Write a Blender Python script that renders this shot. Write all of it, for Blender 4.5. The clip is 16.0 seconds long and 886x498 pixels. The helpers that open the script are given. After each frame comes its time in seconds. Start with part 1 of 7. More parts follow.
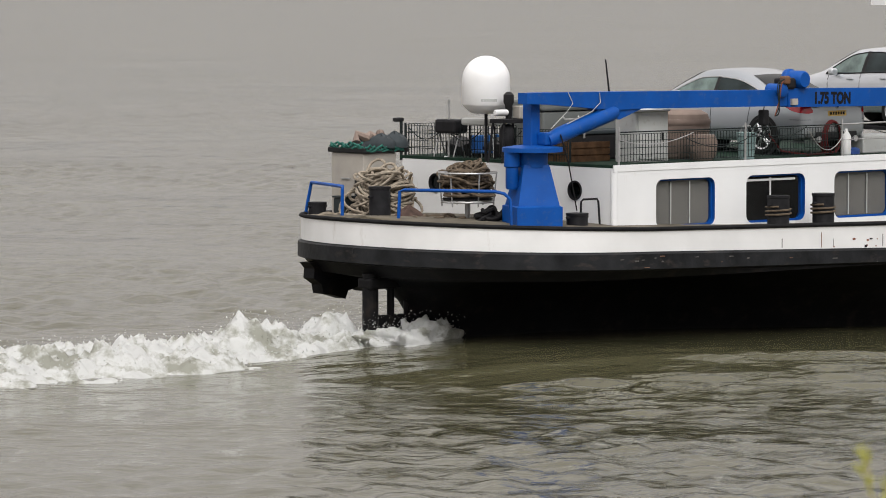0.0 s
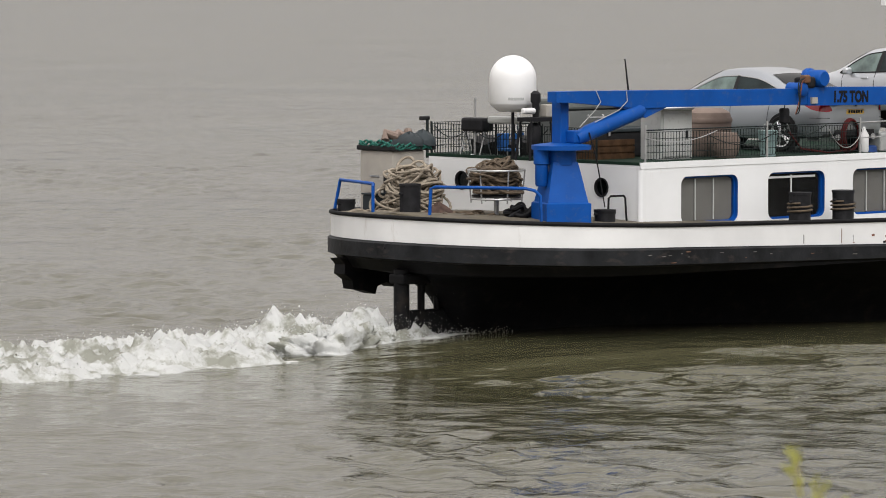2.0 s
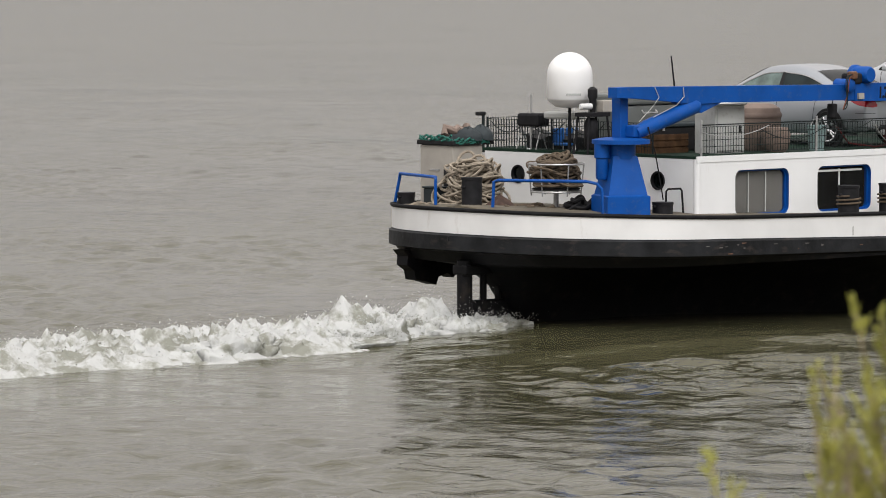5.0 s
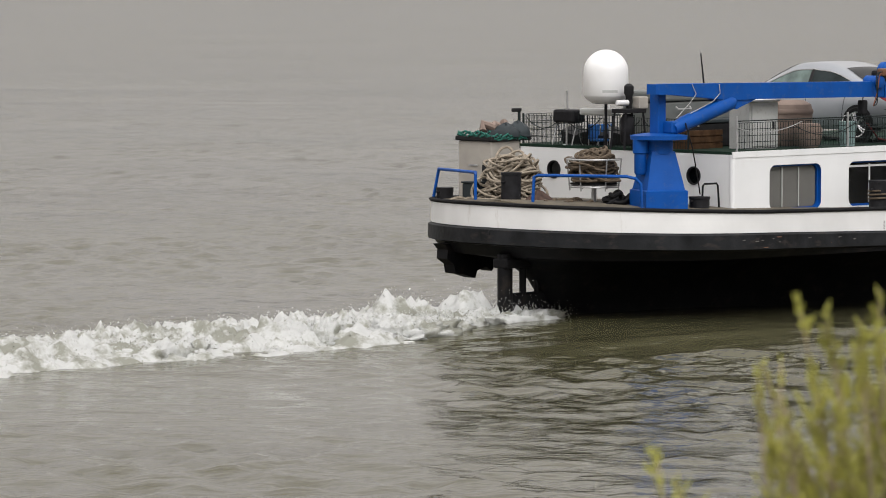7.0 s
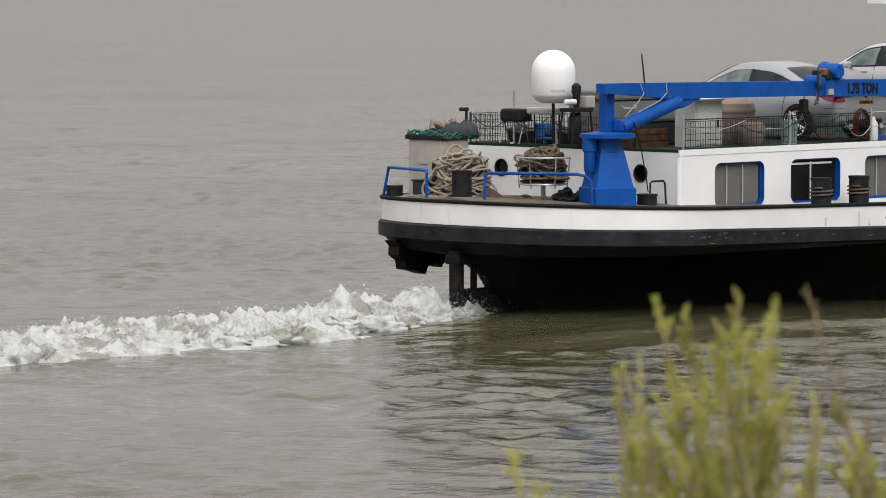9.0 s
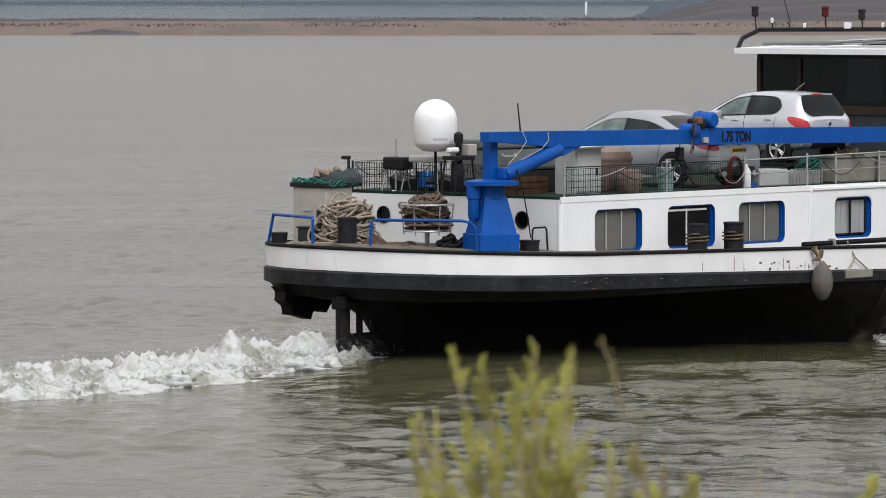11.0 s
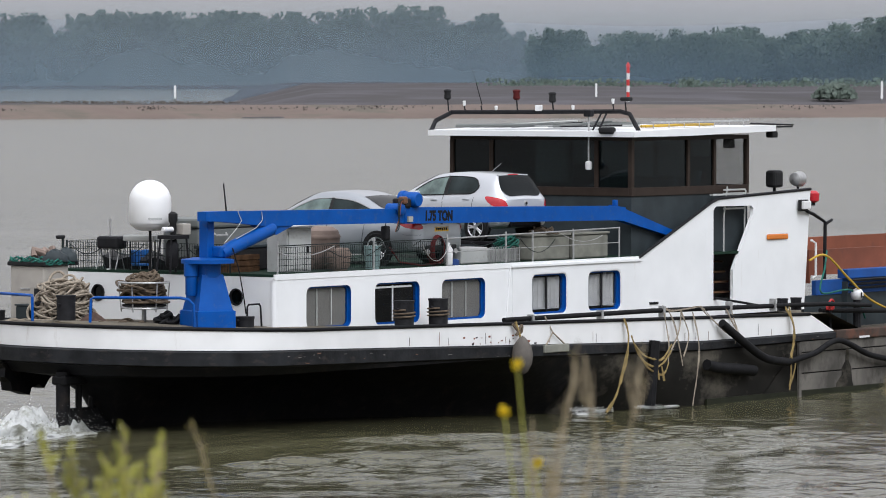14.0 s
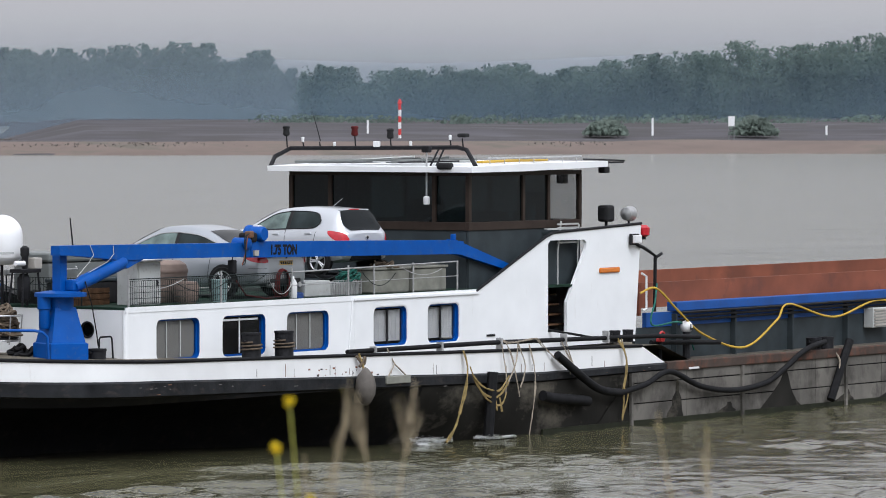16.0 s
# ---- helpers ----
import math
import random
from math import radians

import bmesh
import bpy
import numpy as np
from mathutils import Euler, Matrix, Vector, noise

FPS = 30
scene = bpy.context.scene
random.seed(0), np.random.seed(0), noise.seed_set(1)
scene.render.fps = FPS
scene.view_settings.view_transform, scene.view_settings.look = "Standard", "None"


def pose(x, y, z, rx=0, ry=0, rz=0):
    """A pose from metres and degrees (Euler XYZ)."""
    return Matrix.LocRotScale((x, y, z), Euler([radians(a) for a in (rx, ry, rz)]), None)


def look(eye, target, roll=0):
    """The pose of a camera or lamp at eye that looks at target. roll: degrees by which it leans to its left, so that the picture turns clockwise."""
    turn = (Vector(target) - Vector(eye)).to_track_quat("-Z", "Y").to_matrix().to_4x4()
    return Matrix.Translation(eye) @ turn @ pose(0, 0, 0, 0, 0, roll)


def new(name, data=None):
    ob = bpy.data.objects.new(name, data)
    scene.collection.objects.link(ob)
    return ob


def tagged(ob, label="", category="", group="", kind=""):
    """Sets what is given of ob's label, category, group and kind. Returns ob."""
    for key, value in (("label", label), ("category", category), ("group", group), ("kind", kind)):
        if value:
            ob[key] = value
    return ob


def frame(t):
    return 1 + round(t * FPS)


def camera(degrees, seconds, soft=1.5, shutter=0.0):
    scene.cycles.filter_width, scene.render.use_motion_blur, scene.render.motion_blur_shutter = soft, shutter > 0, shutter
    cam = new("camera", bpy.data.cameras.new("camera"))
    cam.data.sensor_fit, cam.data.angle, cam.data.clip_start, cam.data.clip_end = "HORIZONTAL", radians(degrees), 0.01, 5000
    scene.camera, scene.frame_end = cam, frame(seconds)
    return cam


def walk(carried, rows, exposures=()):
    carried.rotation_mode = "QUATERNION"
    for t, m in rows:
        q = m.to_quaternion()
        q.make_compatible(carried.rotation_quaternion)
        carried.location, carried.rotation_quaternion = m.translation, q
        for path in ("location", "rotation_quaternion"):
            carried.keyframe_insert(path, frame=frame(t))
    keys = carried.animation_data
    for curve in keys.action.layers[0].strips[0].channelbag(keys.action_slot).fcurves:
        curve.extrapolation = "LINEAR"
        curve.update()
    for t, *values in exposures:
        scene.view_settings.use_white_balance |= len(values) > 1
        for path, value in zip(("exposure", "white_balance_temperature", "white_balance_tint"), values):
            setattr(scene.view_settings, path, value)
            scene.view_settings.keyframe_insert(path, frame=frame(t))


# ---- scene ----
# ---- camera ----
EYE = 7.755
cam = camera(10.0, 16.0, soft=0.95)
cam.data.dof.use_dof = True
cam.data.dof.focus_distance = 96.0
cam.data.dof.aperture_fstop = 9.0
PANS = [(0, -3.036, 3.557), (0.5, -2.822, 3.547), (1, -2.602, 3.535), (1.5, -2.401, 3.524), (2, -2.241, 3.538),
        (2.5, -2.086, 3.530), (3, -1.951, 3.524), (3.5, -1.791, 3.533), (4, -1.608, 3.545), (6.5, -0.853, 3.520),
        (7, -0.666, 3.541), (7.5, -0.364, 3.539), (8, 0.000, 3.547), (10.5, 2.553, 3.181), (11, 3.243, 2.933),
        (11.5, 4.488, 2.600), (12, 5.331, 2.359), (12.5, 6.005, 2.218), (13, 6.674, 2.153), (13.5, 7.276, 2.105),
        (14, 7.888, 1.987), (14.5, 8.483, 1.787), (15, 9.090, 1.639), (15.5, 9.688, 1.583), (16, 10.470, 1.572)]
walk(cam, [(t, pose(0, 0, EYE, 90 - tilt, 0, -pan)) for t, pan, tilt in PANS],
     exposures=[(0, -0.07, 6740, 10), (8, -0.11, 6720, 10), (10.5, -0.1, 6500, 10), (12.5, -0.12, 6320, 10), (14, -0.02, 6200, 10), (16, 0.03, 6080, 10)])

# ---- world and sun: overcast ----
world = bpy.data.worlds.new("overcast")
scene.world = world
world.use_nodes = True
wn = world.node_tree
sky = wn.nodes.new("ShaderNodeTexSky")
sky.sky_type = "NISHITA"
sky.sun_disc = False
sky.sun_elevation, sky.sun_rotation = radians(52), radians(200)
sky.air_density, sky.dust_density = 1.0, 6.0
hs = wn.nodes.new("ShaderNodeHueSaturation")
hs.inputs["Saturation"].default_value = 0.12
cloud = wn.nodes.new("ShaderNodeMixRGB")
cloud.inputs[0].default_value = 0.75
cloud.inputs[2].default_value = (6.62, 6.42, 6.52, 1)
wn.links.new(sky.outputs[0], hs.inputs["Color"])
wn.links.new(hs.outputs[0], cloud.inputs[1])
# an overcast dome is brighter overhead than at the horizon
dome_at = wn.nodes.new("ShaderNodeTexCoord")
dome_z = wn.nodes.new("ShaderNodeSeparateXYZ")
lift = wn.nodes.new("ShaderNodeMapRange")
lift.inputs[1].default_value, lift.inputs[2].default_value = 0.03, 1.0
lift.inputs[3].default_value, lift.inputs[4].default_value = 1.0, 2.3
brighter = wn.nodes.new("ShaderNodeMixRGB")
brighter.blend_type = "MULTIPLY"
brighter.inputs[0].default_value = 1
wn.links.new(dome_at.outputs["Generated"], dome_z.inputs[0])
wn.links.new(dome_z.outputs[2], lift.inputs[0])
wn.links.new(cloud.outputs[0], brighter.inputs[1])
wn.links.new(lift.outputs[0], brighter.inputs[2])
wn.links.new(brighter.outputs[0], wn.nodes["Background"].inputs[0])
wn.nodes["Background"].inputs[1].default_value = 0.1
sun = new("sun", bpy.data.lights.new("sun", "SUN"))
sun.data.energy, sun.data.angle, sun.data.color = 2.1, radians(38), (0.97, 0.985, 1.0)
sun.matrix_world = look((0, 0, 50), (-20, 42, 0))

# ---- materials ----


def mat(name, colour, rough=0.5, metal=0.0, vary=0.15, scale=3.0, bump=0.0, second=None, spots=0.0, coat=0.0,
        spot_scale=9.0, spot_edge=0.62, streak=1.0):
    """A surface with grain at two scales; second: the colour of stains and wear, which cover a share of it."""
    m = bpy.data.materials.new(name)
    m.use_nodes = True
    nt = m.node_tree
    b = nt.nodes["Principled BSDF"]
    b.inputs["Roughness"].default_value, b.inputs["Metallic"].default_value = rough, metal
    b.inputs["Coat Weight"].default_value = coat
    if max(colour) < 0.1 and not coat:
        b.inputs["Specular IOR Level"].default_value = 0.12
    tc = nt.nodes.new("ShaderNodeTexCoord")
    n1 = nt.nodes.new("ShaderNodeTexNoise")
    n1.inputs["Scale"].default_value, n1.inputs["Detail"].default_value = scale, 6
    nt.links.new(tc.outputs["Object"], n1.inputs["Vector"])
    ramp = nt.nodes.new("ShaderNodeMapRange")
    ramp.inputs[1].default_value, ramp.inputs[2].default_value = 0.3, 0.7
    ramp.inputs[3].default_value, ramp.inputs[4].default_value = 1 - vary, 1 + vary
    nt.links.new(n1.outputs[0], ramp.inputs[0])
    mul = nt.nodes.new("ShaderNodeMixRGB")
    mul.blend_type = "MULTIPLY"
    mul.inputs[0].default_value = 1
    mul.inputs[1].default_value = (*colour, 1)
    nt.links.new(ramp.outputs[0], mul.inputs[2])
    out = mul.outputs[0]
    if second:
        n2 = nt.nodes.new("ShaderNodeTexNoise")
        n2.inputs["Scale"].default_value, n2.inputs["Detail"].default_value = spot_scale, 10
        n2.inputs["Roughness"].default_value = 0.65
        mp = nt.nodes.new("ShaderNodeMapping")
        mp.inputs["Scale"].default_value = (1, 1, streak)
        nt.links.new(tc.outputs["Object"], mp.inputs[0])
        nt.links.new(mp.outputs[0], n2.inputs["Vector"])
        r2 = nt.nodes.new("ShaderNodeMapRange")
        r2.inputs[1].default_value, r2.inputs[2].default_value = spot_edge - 0.06, spot_edge + 0.06
        r2.inputs[4].default_value = spots
        nt.links.new(n2.outputs[0], r2.inputs[0])
        mix = nt.nodes.new("ShaderNodeMixRGB")
        nt.links.new(r2.outputs[0], mix.inputs[0])
        nt.links.new(out, mix.inputs[1])
        mix.inputs[2].default_value = (*second, 1)
        out = mix.outputs[0]
    nt.links.new(out, b.inputs["Base Color"])
    if bump:
        n3 = nt.nodes.new("ShaderNodeTexNoise")
        n3.inputs["Scale"].default_value, n3.inputs["Detail"].default_value = scale * 4, 8
        nt.links.new(tc.outputs["Object"], n3.inputs["Vector"])
        bn = nt.nodes.new("ShaderNodeBump")
        bn.inputs["Strength"].default_value, bn.inputs["Distance"].default_value = 0.6, bump
        nt.links.new(n3.outputs[0], bn.inputs["Height"])
        nt.links.new(bn.outputs[0], b.inputs["Normal"])
    return m


WHITE = mat("white_paint", (0.78, 0.79, 0.8), 0.42, vary=0.05, scale=0.9, bump=0.004, second=(0.5, 0.45, 0.38), spots=0.35, spot_scale=4.0, spot_edge=0.68, streak=0.2)
BAND = mat("bulwark_white", (0.77, 0.77, 0.77), 0.5, vary=0.06, scale=1.2, bump=0.006, second=(0.4, 0.35, 0.3), spots=0.35, spot_scale=3.5, spot_edge=0.7, streak=0.3)
BLACK = mat("black_hull_paint", (0.007, 0.007, 0.008), 0.5, vary=0.3, scale=1.5, bump=0.01, second=(0.025, 0.02, 0.017), spots=0.6, spot_scale=3, spot_edge=0.6)
RUBBER = mat("black_rubber", (0.011, 0.011, 0.012), 0.7, vary=0.3, scale=5, bump=0.006)
STRAKE = mat("rubbing_strake", (0.017, 0.018, 0.02), 0.5, vary=0.5, scale=2, bump=0.014, second=(0.06, 0.05, 0.045), spots=0.5, spot_scale=2.6, spot_edge=0.62, streak=2.5)
HULLWORN = mat("scraped_hull_side", (0.016, 0.015, 0.013), 0.75, vary=0.5, scale=0.7, bump=0.012, second=(0.1, 0.09, 0.072), spots=0.85, spot_scale=0.55, spot_edge=0.56, streak=1.6)
PLATE = mat("weathered_hull_plate", (0.115, 0.106, 0.093), 0.8, vary=0.5, scale=0.7, bump=0.014, second=(0.038, 0.034, 0.029), spots=0.85, spot_scale=0.9, spot_edge=0.54, streak=0.75)
BLUE = mat("blue_paint", (0.0, 0.066, 0.31), 0.5, vary=0.12, scale=2.5, bump=0.002, second=(0.06, 0.1, 0.2), spots=0.4, spot_scale=7)
DARKBLUE = mat("dark_blue_paint", (0.012, 0.05, 0.2), 0.45, vary=0.15, scale=3)
DECK = mat("worn_deck", (0.1, 0.085, 0.06), 0.8, vary=0.4, scale=2.5, bump=0.008, second=(0.05, 0.05, 0.05), spots=0.6)
GREENDECK = mat("green_deck", (0.012, 0.03, 0.02), 0.75, vary=0.3, scale=2.0, bump=0.003)
STEEL = mat("galvanised_steel", (0.42, 0.42, 0.42), 0.45, 0.6, vary=0.2, scale=8)
DARKSTEEL = mat("dark_steel", (0.018, 0.018, 0.02), 0.55, 0.2, vary=0.3, scale=6, bump=0.003)
WIRE = mat("dark_wire", (0.018, 0.024, 0.024), 0.6, vary=0.2, scale=9)
GREY = mat("grey_box_paint", (0.42, 0.43, 0.42), 0.55, vary=0.1, scale=2, bump=0.002, second=(0.25, 0.22, 0.18), spots=0.4)
DARKGREY = mat("slate_grey_paint", (0.035, 0.043, 0.047), 0.5, vary=0.2, scale=2)
CREAM = mat("cream_locker_paint", (0.36, 0.335, 0.3), 0.6, vary=0.12, scale=2.5, bump=0.003)
BROWN = mat("brown_window_frame", (0.035, 0.025, 0.02), 0.4, vary=0.2, scale=5)
RUST = mat("rust_red_coaming", (0.19, 0.055, 0.027), 0.75, vary=0.3, scale=0.8, bump=0.004, second=(0.12, 0.04, 0.025), spots=0.8, spot_scale=1.2)
DOME = mat("dome_gelcoat", (0.8, 0.8, 0.8), 0.3, vary=0.03, scale=3)
WOOD = mat("brown_wood", (0.095, 0.052, 0.028), 0.7, vary=0.4, scale=6, bump=0.004)
TAN = mat("tan_canvas", (0.2, 0.15, 0.125), 0.85, vary=0.2, scale=3, bump=0.006)
CRATE = mat("olive_grey_crate", (0.2, 0.2, 0.17), 0.8, vary=0.25, scale=3, bump=0.006)
ROPE = mat("pale_rope", (0.27, 0.23, 0.18), 0.9, vary=0.35, scale=12, bump=0.012)
DARKROPE = mat("brown_rope", (0.1, 0.074, 0.05), 0.9, vary=0.4, scale=12, bump=0.012)
YELLOWROPE = mat("yellow_rope", (0.23, 0.165, 0.06), 0.85, vary=0.35, scale=9, bump=0.01)
GREENROPE = mat("green_rope", (0.012, 0.11, 0.085), 0.85, vary=0.35, scale=12, bump=0.01)
YELLOWHOSE = mat("yellow_hose", (0.46, 0.29, 0.025), 0.5, vary=0.12, scale=4)
SILVER = mat("silver_car_paint", (0.56, 0.58, 0.61), 0.28, 0.6, vary=0.03, scale=2, coat=0.8)
SILVERGREY = mat("grey_silver_car_paint", (0.36, 0.385, 0.415), 0.28, 0.6, vary=0.03, scale=2, coat=0.8)
TYRE = mat("tyre_rubber", (0.015, 0.015, 0.015), 0.75, vary=0.3, scale=9)
ALLOY = mat("alloy_wheel", (0.6, 0.6, 0.62), 0.3, 0.8, vary=0.05, scale=5)
TRIMBLACK = mat("black_plastic", (0.02, 0.02, 0.021), 0.55, vary=0.2, scale=6)
REDLENS = mat("red_lens", (0.45, 0.01, 0.02), 0.15, vary=0.15, scale=9, coat=0.6)
ORANGE = mat("orange_lens", (0.6, 0.17, 0.02), 0.25, vary=0.1, scale=9)
YELLOW = mat("yellow_plate", (0.75, 0.45, 0.02), 0.4, vary=0.05, scale=9)
INK = mat("dark_ink", (0.01, 0.01, 0.012), 0.6, vary=0.1, scale=9)
BLUEPLASTIC = mat("blue_plastic", (0.02, 0.13, 0.4), 0.5, vary=0.15, scale=5)
TEAL = mat("pale_teal_plastic", (0.25, 0.36, 0.36), 0.55, vary=0.1, scale=5)
CURTAIN = mat("net_curtain", (0.62, 0.62, 0.62), 0.9, vary=0.1, scale=4)
GREYCURTAIN = mat("grey_roller_blind", (0.25, 0.24, 0.225), 0.85, vary=0.08, scale=4)
ROOM = mat("dark_interior", (0.03, 0.028, 0.026), 0.8, vary=0.2, scale=2)
DULLRED = mat("dull_red_hose", (0.075, 0.012, 0.012), 0.6, vary=0.2, scale=6)
MIDGREY = mat("mid_grey_paint", (0.13, 0.14, 0.135), 0.5, vary=0.15, scale=2, bump=0.002)
RED = mat("red_paint", (0.5, 0.03, 0.03), 0.45, vary=0.12, scale=4)
SIGNWHITE = mat("white_sign_paint", (0.68, 0.68, 0.68), 0.5, vary=0.06, scale=3)
SAND = mat("sand_and_shingle", (0.135, 0.1, 0.084), 0.95, vary=0.25, scale=0.05, second=(0.085, 0.075, 0.058), spots=0.85, spot_scale=0.05, spot_edge=0.55)
# dry grass tone with bluish distance haze mixed into it
MEADOW = mat("hazy_dry_meadow", (0.08, 0.075, 0.083), 0.95, vary=0.3, scale=0.03, second=(0.06, 0.056, 0.055), spots=0.8, spot_scale=0.05, spot_edge=0.5)
SCRUB = mat("dark_scrub", (0.13, 0.115, 0.105), 0.95, vary=0.35, scale=0.2)
# these two leaf colours lean pale and blue, with some distance haze painted in
WOODS = mat("hazy_woodland_leaves", (0.12, 0.16, 0.135), 0.95, vary=0.35, scale=0.09)
WOODS2 = mat("hazy_farthest_leaves", (0.12, 0.16, 0.15), 0.95, vary=0.15, scale=0.03)
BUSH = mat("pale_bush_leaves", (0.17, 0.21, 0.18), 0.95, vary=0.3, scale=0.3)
# distance haze is painted into the ridge's pale grey
HILL = mat("haze_pale_ridge", (0.245, 0.25, 0.265), 1.0, vary=0.08, scale=0.01)
BANK = mat("river_bank_soil", (0.12, 0.1, 0.07), 0.95, vary=0.4, scale=1.0, bump=0.02)
LEAF = mat("yellow_green_leaf", (0.47, 0.47, 0.12), 0.7, vary=0.35, scale=9)
STALK = mat("dry_stalk", (0.28, 0.23, 0.15), 0.85, vary=0.35, scale=9)
SEED = mat("brown_seed_head", (0.22, 0.19, 0.075), 0.9, vary=0.4, scale=12)
FLOWER = mat("yellow_flower", (0.7, 0.55, 0.02), 0.7, vary=0.2, scale=9)


BLUE.node_tree.nodes["Principled BSDF"].inputs["Specular IOR Level"].default_value = 0.22


def leafy(m, share=0.5):
    """Lets light through thin leaves."""
    nt = m.node_tree
    b = nt.nodes["Principled BSDF"]
    tr = nt.nodes.new("ShaderNodeBsdfTranslucent")
    src = b.inputs["Base Color"].links[0].from_socket
    nt.links.new(src, tr.inputs[0])
    mix = nt.nodes.new("ShaderNodeMixShader")
    mix.inputs[0].default_value = share
    nt.links.new(b.outputs[0], mix.inputs[1])
    nt.links.new(tr.outputs[0], mix.inputs[2])
    nt.links.new(mix.outputs[0], nt.nodes["Material Output"].inputs[0])


for m in (WOODS, WOODS2, BUSH, SCRUB, LEAF, SEED, FLOWER):
    leafy(m)


def glass_mat(name, tint, rough=0.03, clear=0.5, passes=None):
    m = bpy.data.materials.new(name)
    m.use_nodes = True
    nt = m.node_tree
    b = nt.nodes["Principled BSDF"]
    b.inputs["Base Color"].default_value = (*tint, 1)
    b.inputs["Roughness"].default_value = rough
    b.inputs["IOR"].default_value = 1.5
    tr = nt.nodes.new("ShaderNodeBsdfTransparent")
    tr.inputs[0].default_value = (*(passes or [0.92 - 3 * (0.03 - c) for c in tint]), 1)
    mix = nt.nodes.new("ShaderNodeMixShader")
    mix.inputs[0].default_value = clear
    nt.links.new(b.outputs[0], mix.inputs[1])
    nt.links.new(tr.outputs[0], mix.inputs[2])
    nt.links.new(mix.outputs[0], nt.nodes["Material Output"].inputs[0])
    return m


GLASS = glass_mat("window_glass", (0.03, 0.031, 0.031), clear=0.85)
TINTED = glass_mat("tinted_glass", (0.004, 0.007, 0.008), clear=0.5, passes=(0.2, 0.26, 0.27))
# opaque panes: dark interiors and the light seen through front windows are painted in
REARGLASS = mat("opaque_dark_car_glass", (0.008, 0.01, 0.011), 0.08, vary=0.1, scale=2)
SIDEGLASS = mat("opaque_mid_car_glass", (0.022, 0.03, 0.031), 0.06, vary=0.4, scale=2.5)
PALEGLASS = mat("painted_view_car_glass", (0.1, 0.14, 0.13), 0.06, vary=0.5, scale=3)


def water_mat():
    m = bpy.data.materials.new("river_water")
    m.use_nodes = True
    nt = m.node_tree
    b = nt.nodes["Principled BSDF"]
    b.inputs["IOR"].default_value = 1.33
    tc = nt.nodes.new("ShaderNodeTexCoord")
    # wavelets ruffle the open river more than the sheltered water under the bank
    sep = nt.nodes.new("ShaderNodeSeparateXYZ")
    open_water = nt.nodes.new("ShaderNodeMapRange")
    open_water.inputs[1].default_value, open_water.inputs[2].default_value = 90.0, 330.0
    open_water.inputs[3].default_value, open_water.inputs[4].default_value = 0.08, 0.15
    nt.links.new(tc.outputs["Object"], sep.inputs[0])
    nt.links.new(sep.outputs[1], open_water.inputs[0])
    nt.links.new(open_water.outputs[0], b.inputs["Roughness"])
    big = nt.nodes.new("ShaderNodeTexNoise")
    big.inputs["Scale"].default_value = 0.035
    nt.links.new(tc.outputs["Object"], big.inputs["Vector"])
    cr = nt.nodes.new("ShaderNodeValToRGB")
    cr.color_ramp.elements[0].position, cr.color_ramp.elements[1].position = 0.3, 0.7
    cr.color_ramp.elements[0].color = (0.062, 0.058, 0.03, 1)
    cr.color_ramp.elements[1].color = (0.078, 0.074, 0.042, 1)
    nt.links.new(big.outputs[0], cr.inputs[0])
    nt.links.new(cr.outputs[0], b.inputs["Base Color"])
    last = None
    for scale, dist, det, stretch in ((0.1, 0.3, 5, 2.2), (0.3, 0.1, 2, 1.4), (1.1, 0.045, 3, 1.6), (3.2, 0.02, 4, 1.4)):
        mp = nt.nodes.new("ShaderNodeMapping")
        mp.inputs["Scale"].default_value = (1, stretch, 1)
        mp.inputs["Rotation"].default_value = (0, 0, radians(25 + 17 * scale))
        nt.links.new(tc.outputs["Object"], mp.inputs[0])
        n = nt.nodes.new("ShaderNodeTexNoise")
        n.inputs["Scale"].default_value, n.inputs["Detail"].default_value = scale, det
        nt.links.new(mp.outputs[0], n.inputs["Vector"])
        # patches of calm and of ruffled water
        ruf = nt.nodes.new("ShaderNodeMath")
        ruf.operation = "MULTIPLY"
        pn = nt.nodes.new("ShaderNodeTexNoise")
        pn.inputs["Scale"].default_value, pn.inputs["Detail"].default_value = 0.05, 3
        nt.links.new(tc.outputs["Object"], pn.inputs["Vector"])
        pr = nt.nodes.new("ShaderNodeMapRange")
        pr.inputs[1].default_value, pr.inputs[2].default_value = 0.35, 0.65
        pr.inputs[3].default_value, pr.inputs[4].default_value = 0.4, 1.2
        nt.links.new(pn.outputs[0], pr.inputs[0])
        nt.links.new(n.outputs[0], ruf.inputs[0])
        nt.links.new(pr.outputs[0], ruf.inputs[1])
        bn = nt.nodes.new("ShaderNodeBump")
        bn.inputs["Strength"].default_value, bn.inputs["Distance"].default_value = 1.0, dist
        nt.links.new(ruf.outputs[0], bn.inputs["Height"])
        if last:
            nt.links.new(last.outputs[0], bn.inputs["Normal"])
        last = bn
    nt.links.new(last.outputs[0], b.inputs["Normal"])
    return m


WATER = water_mat()


def foam_mat():
    m = mat("churned_foam", (0.76, 0.77, 0.76), 0.8, vary=0.14, scale=1.5, bump=0.05, second=(0.24, 0.24, 0.18), spots=0.8, spot_scale=1.5, spot_edge=0.53)
    return m


FOAM = foam_mat()
leafy(FOAM, 0.35)


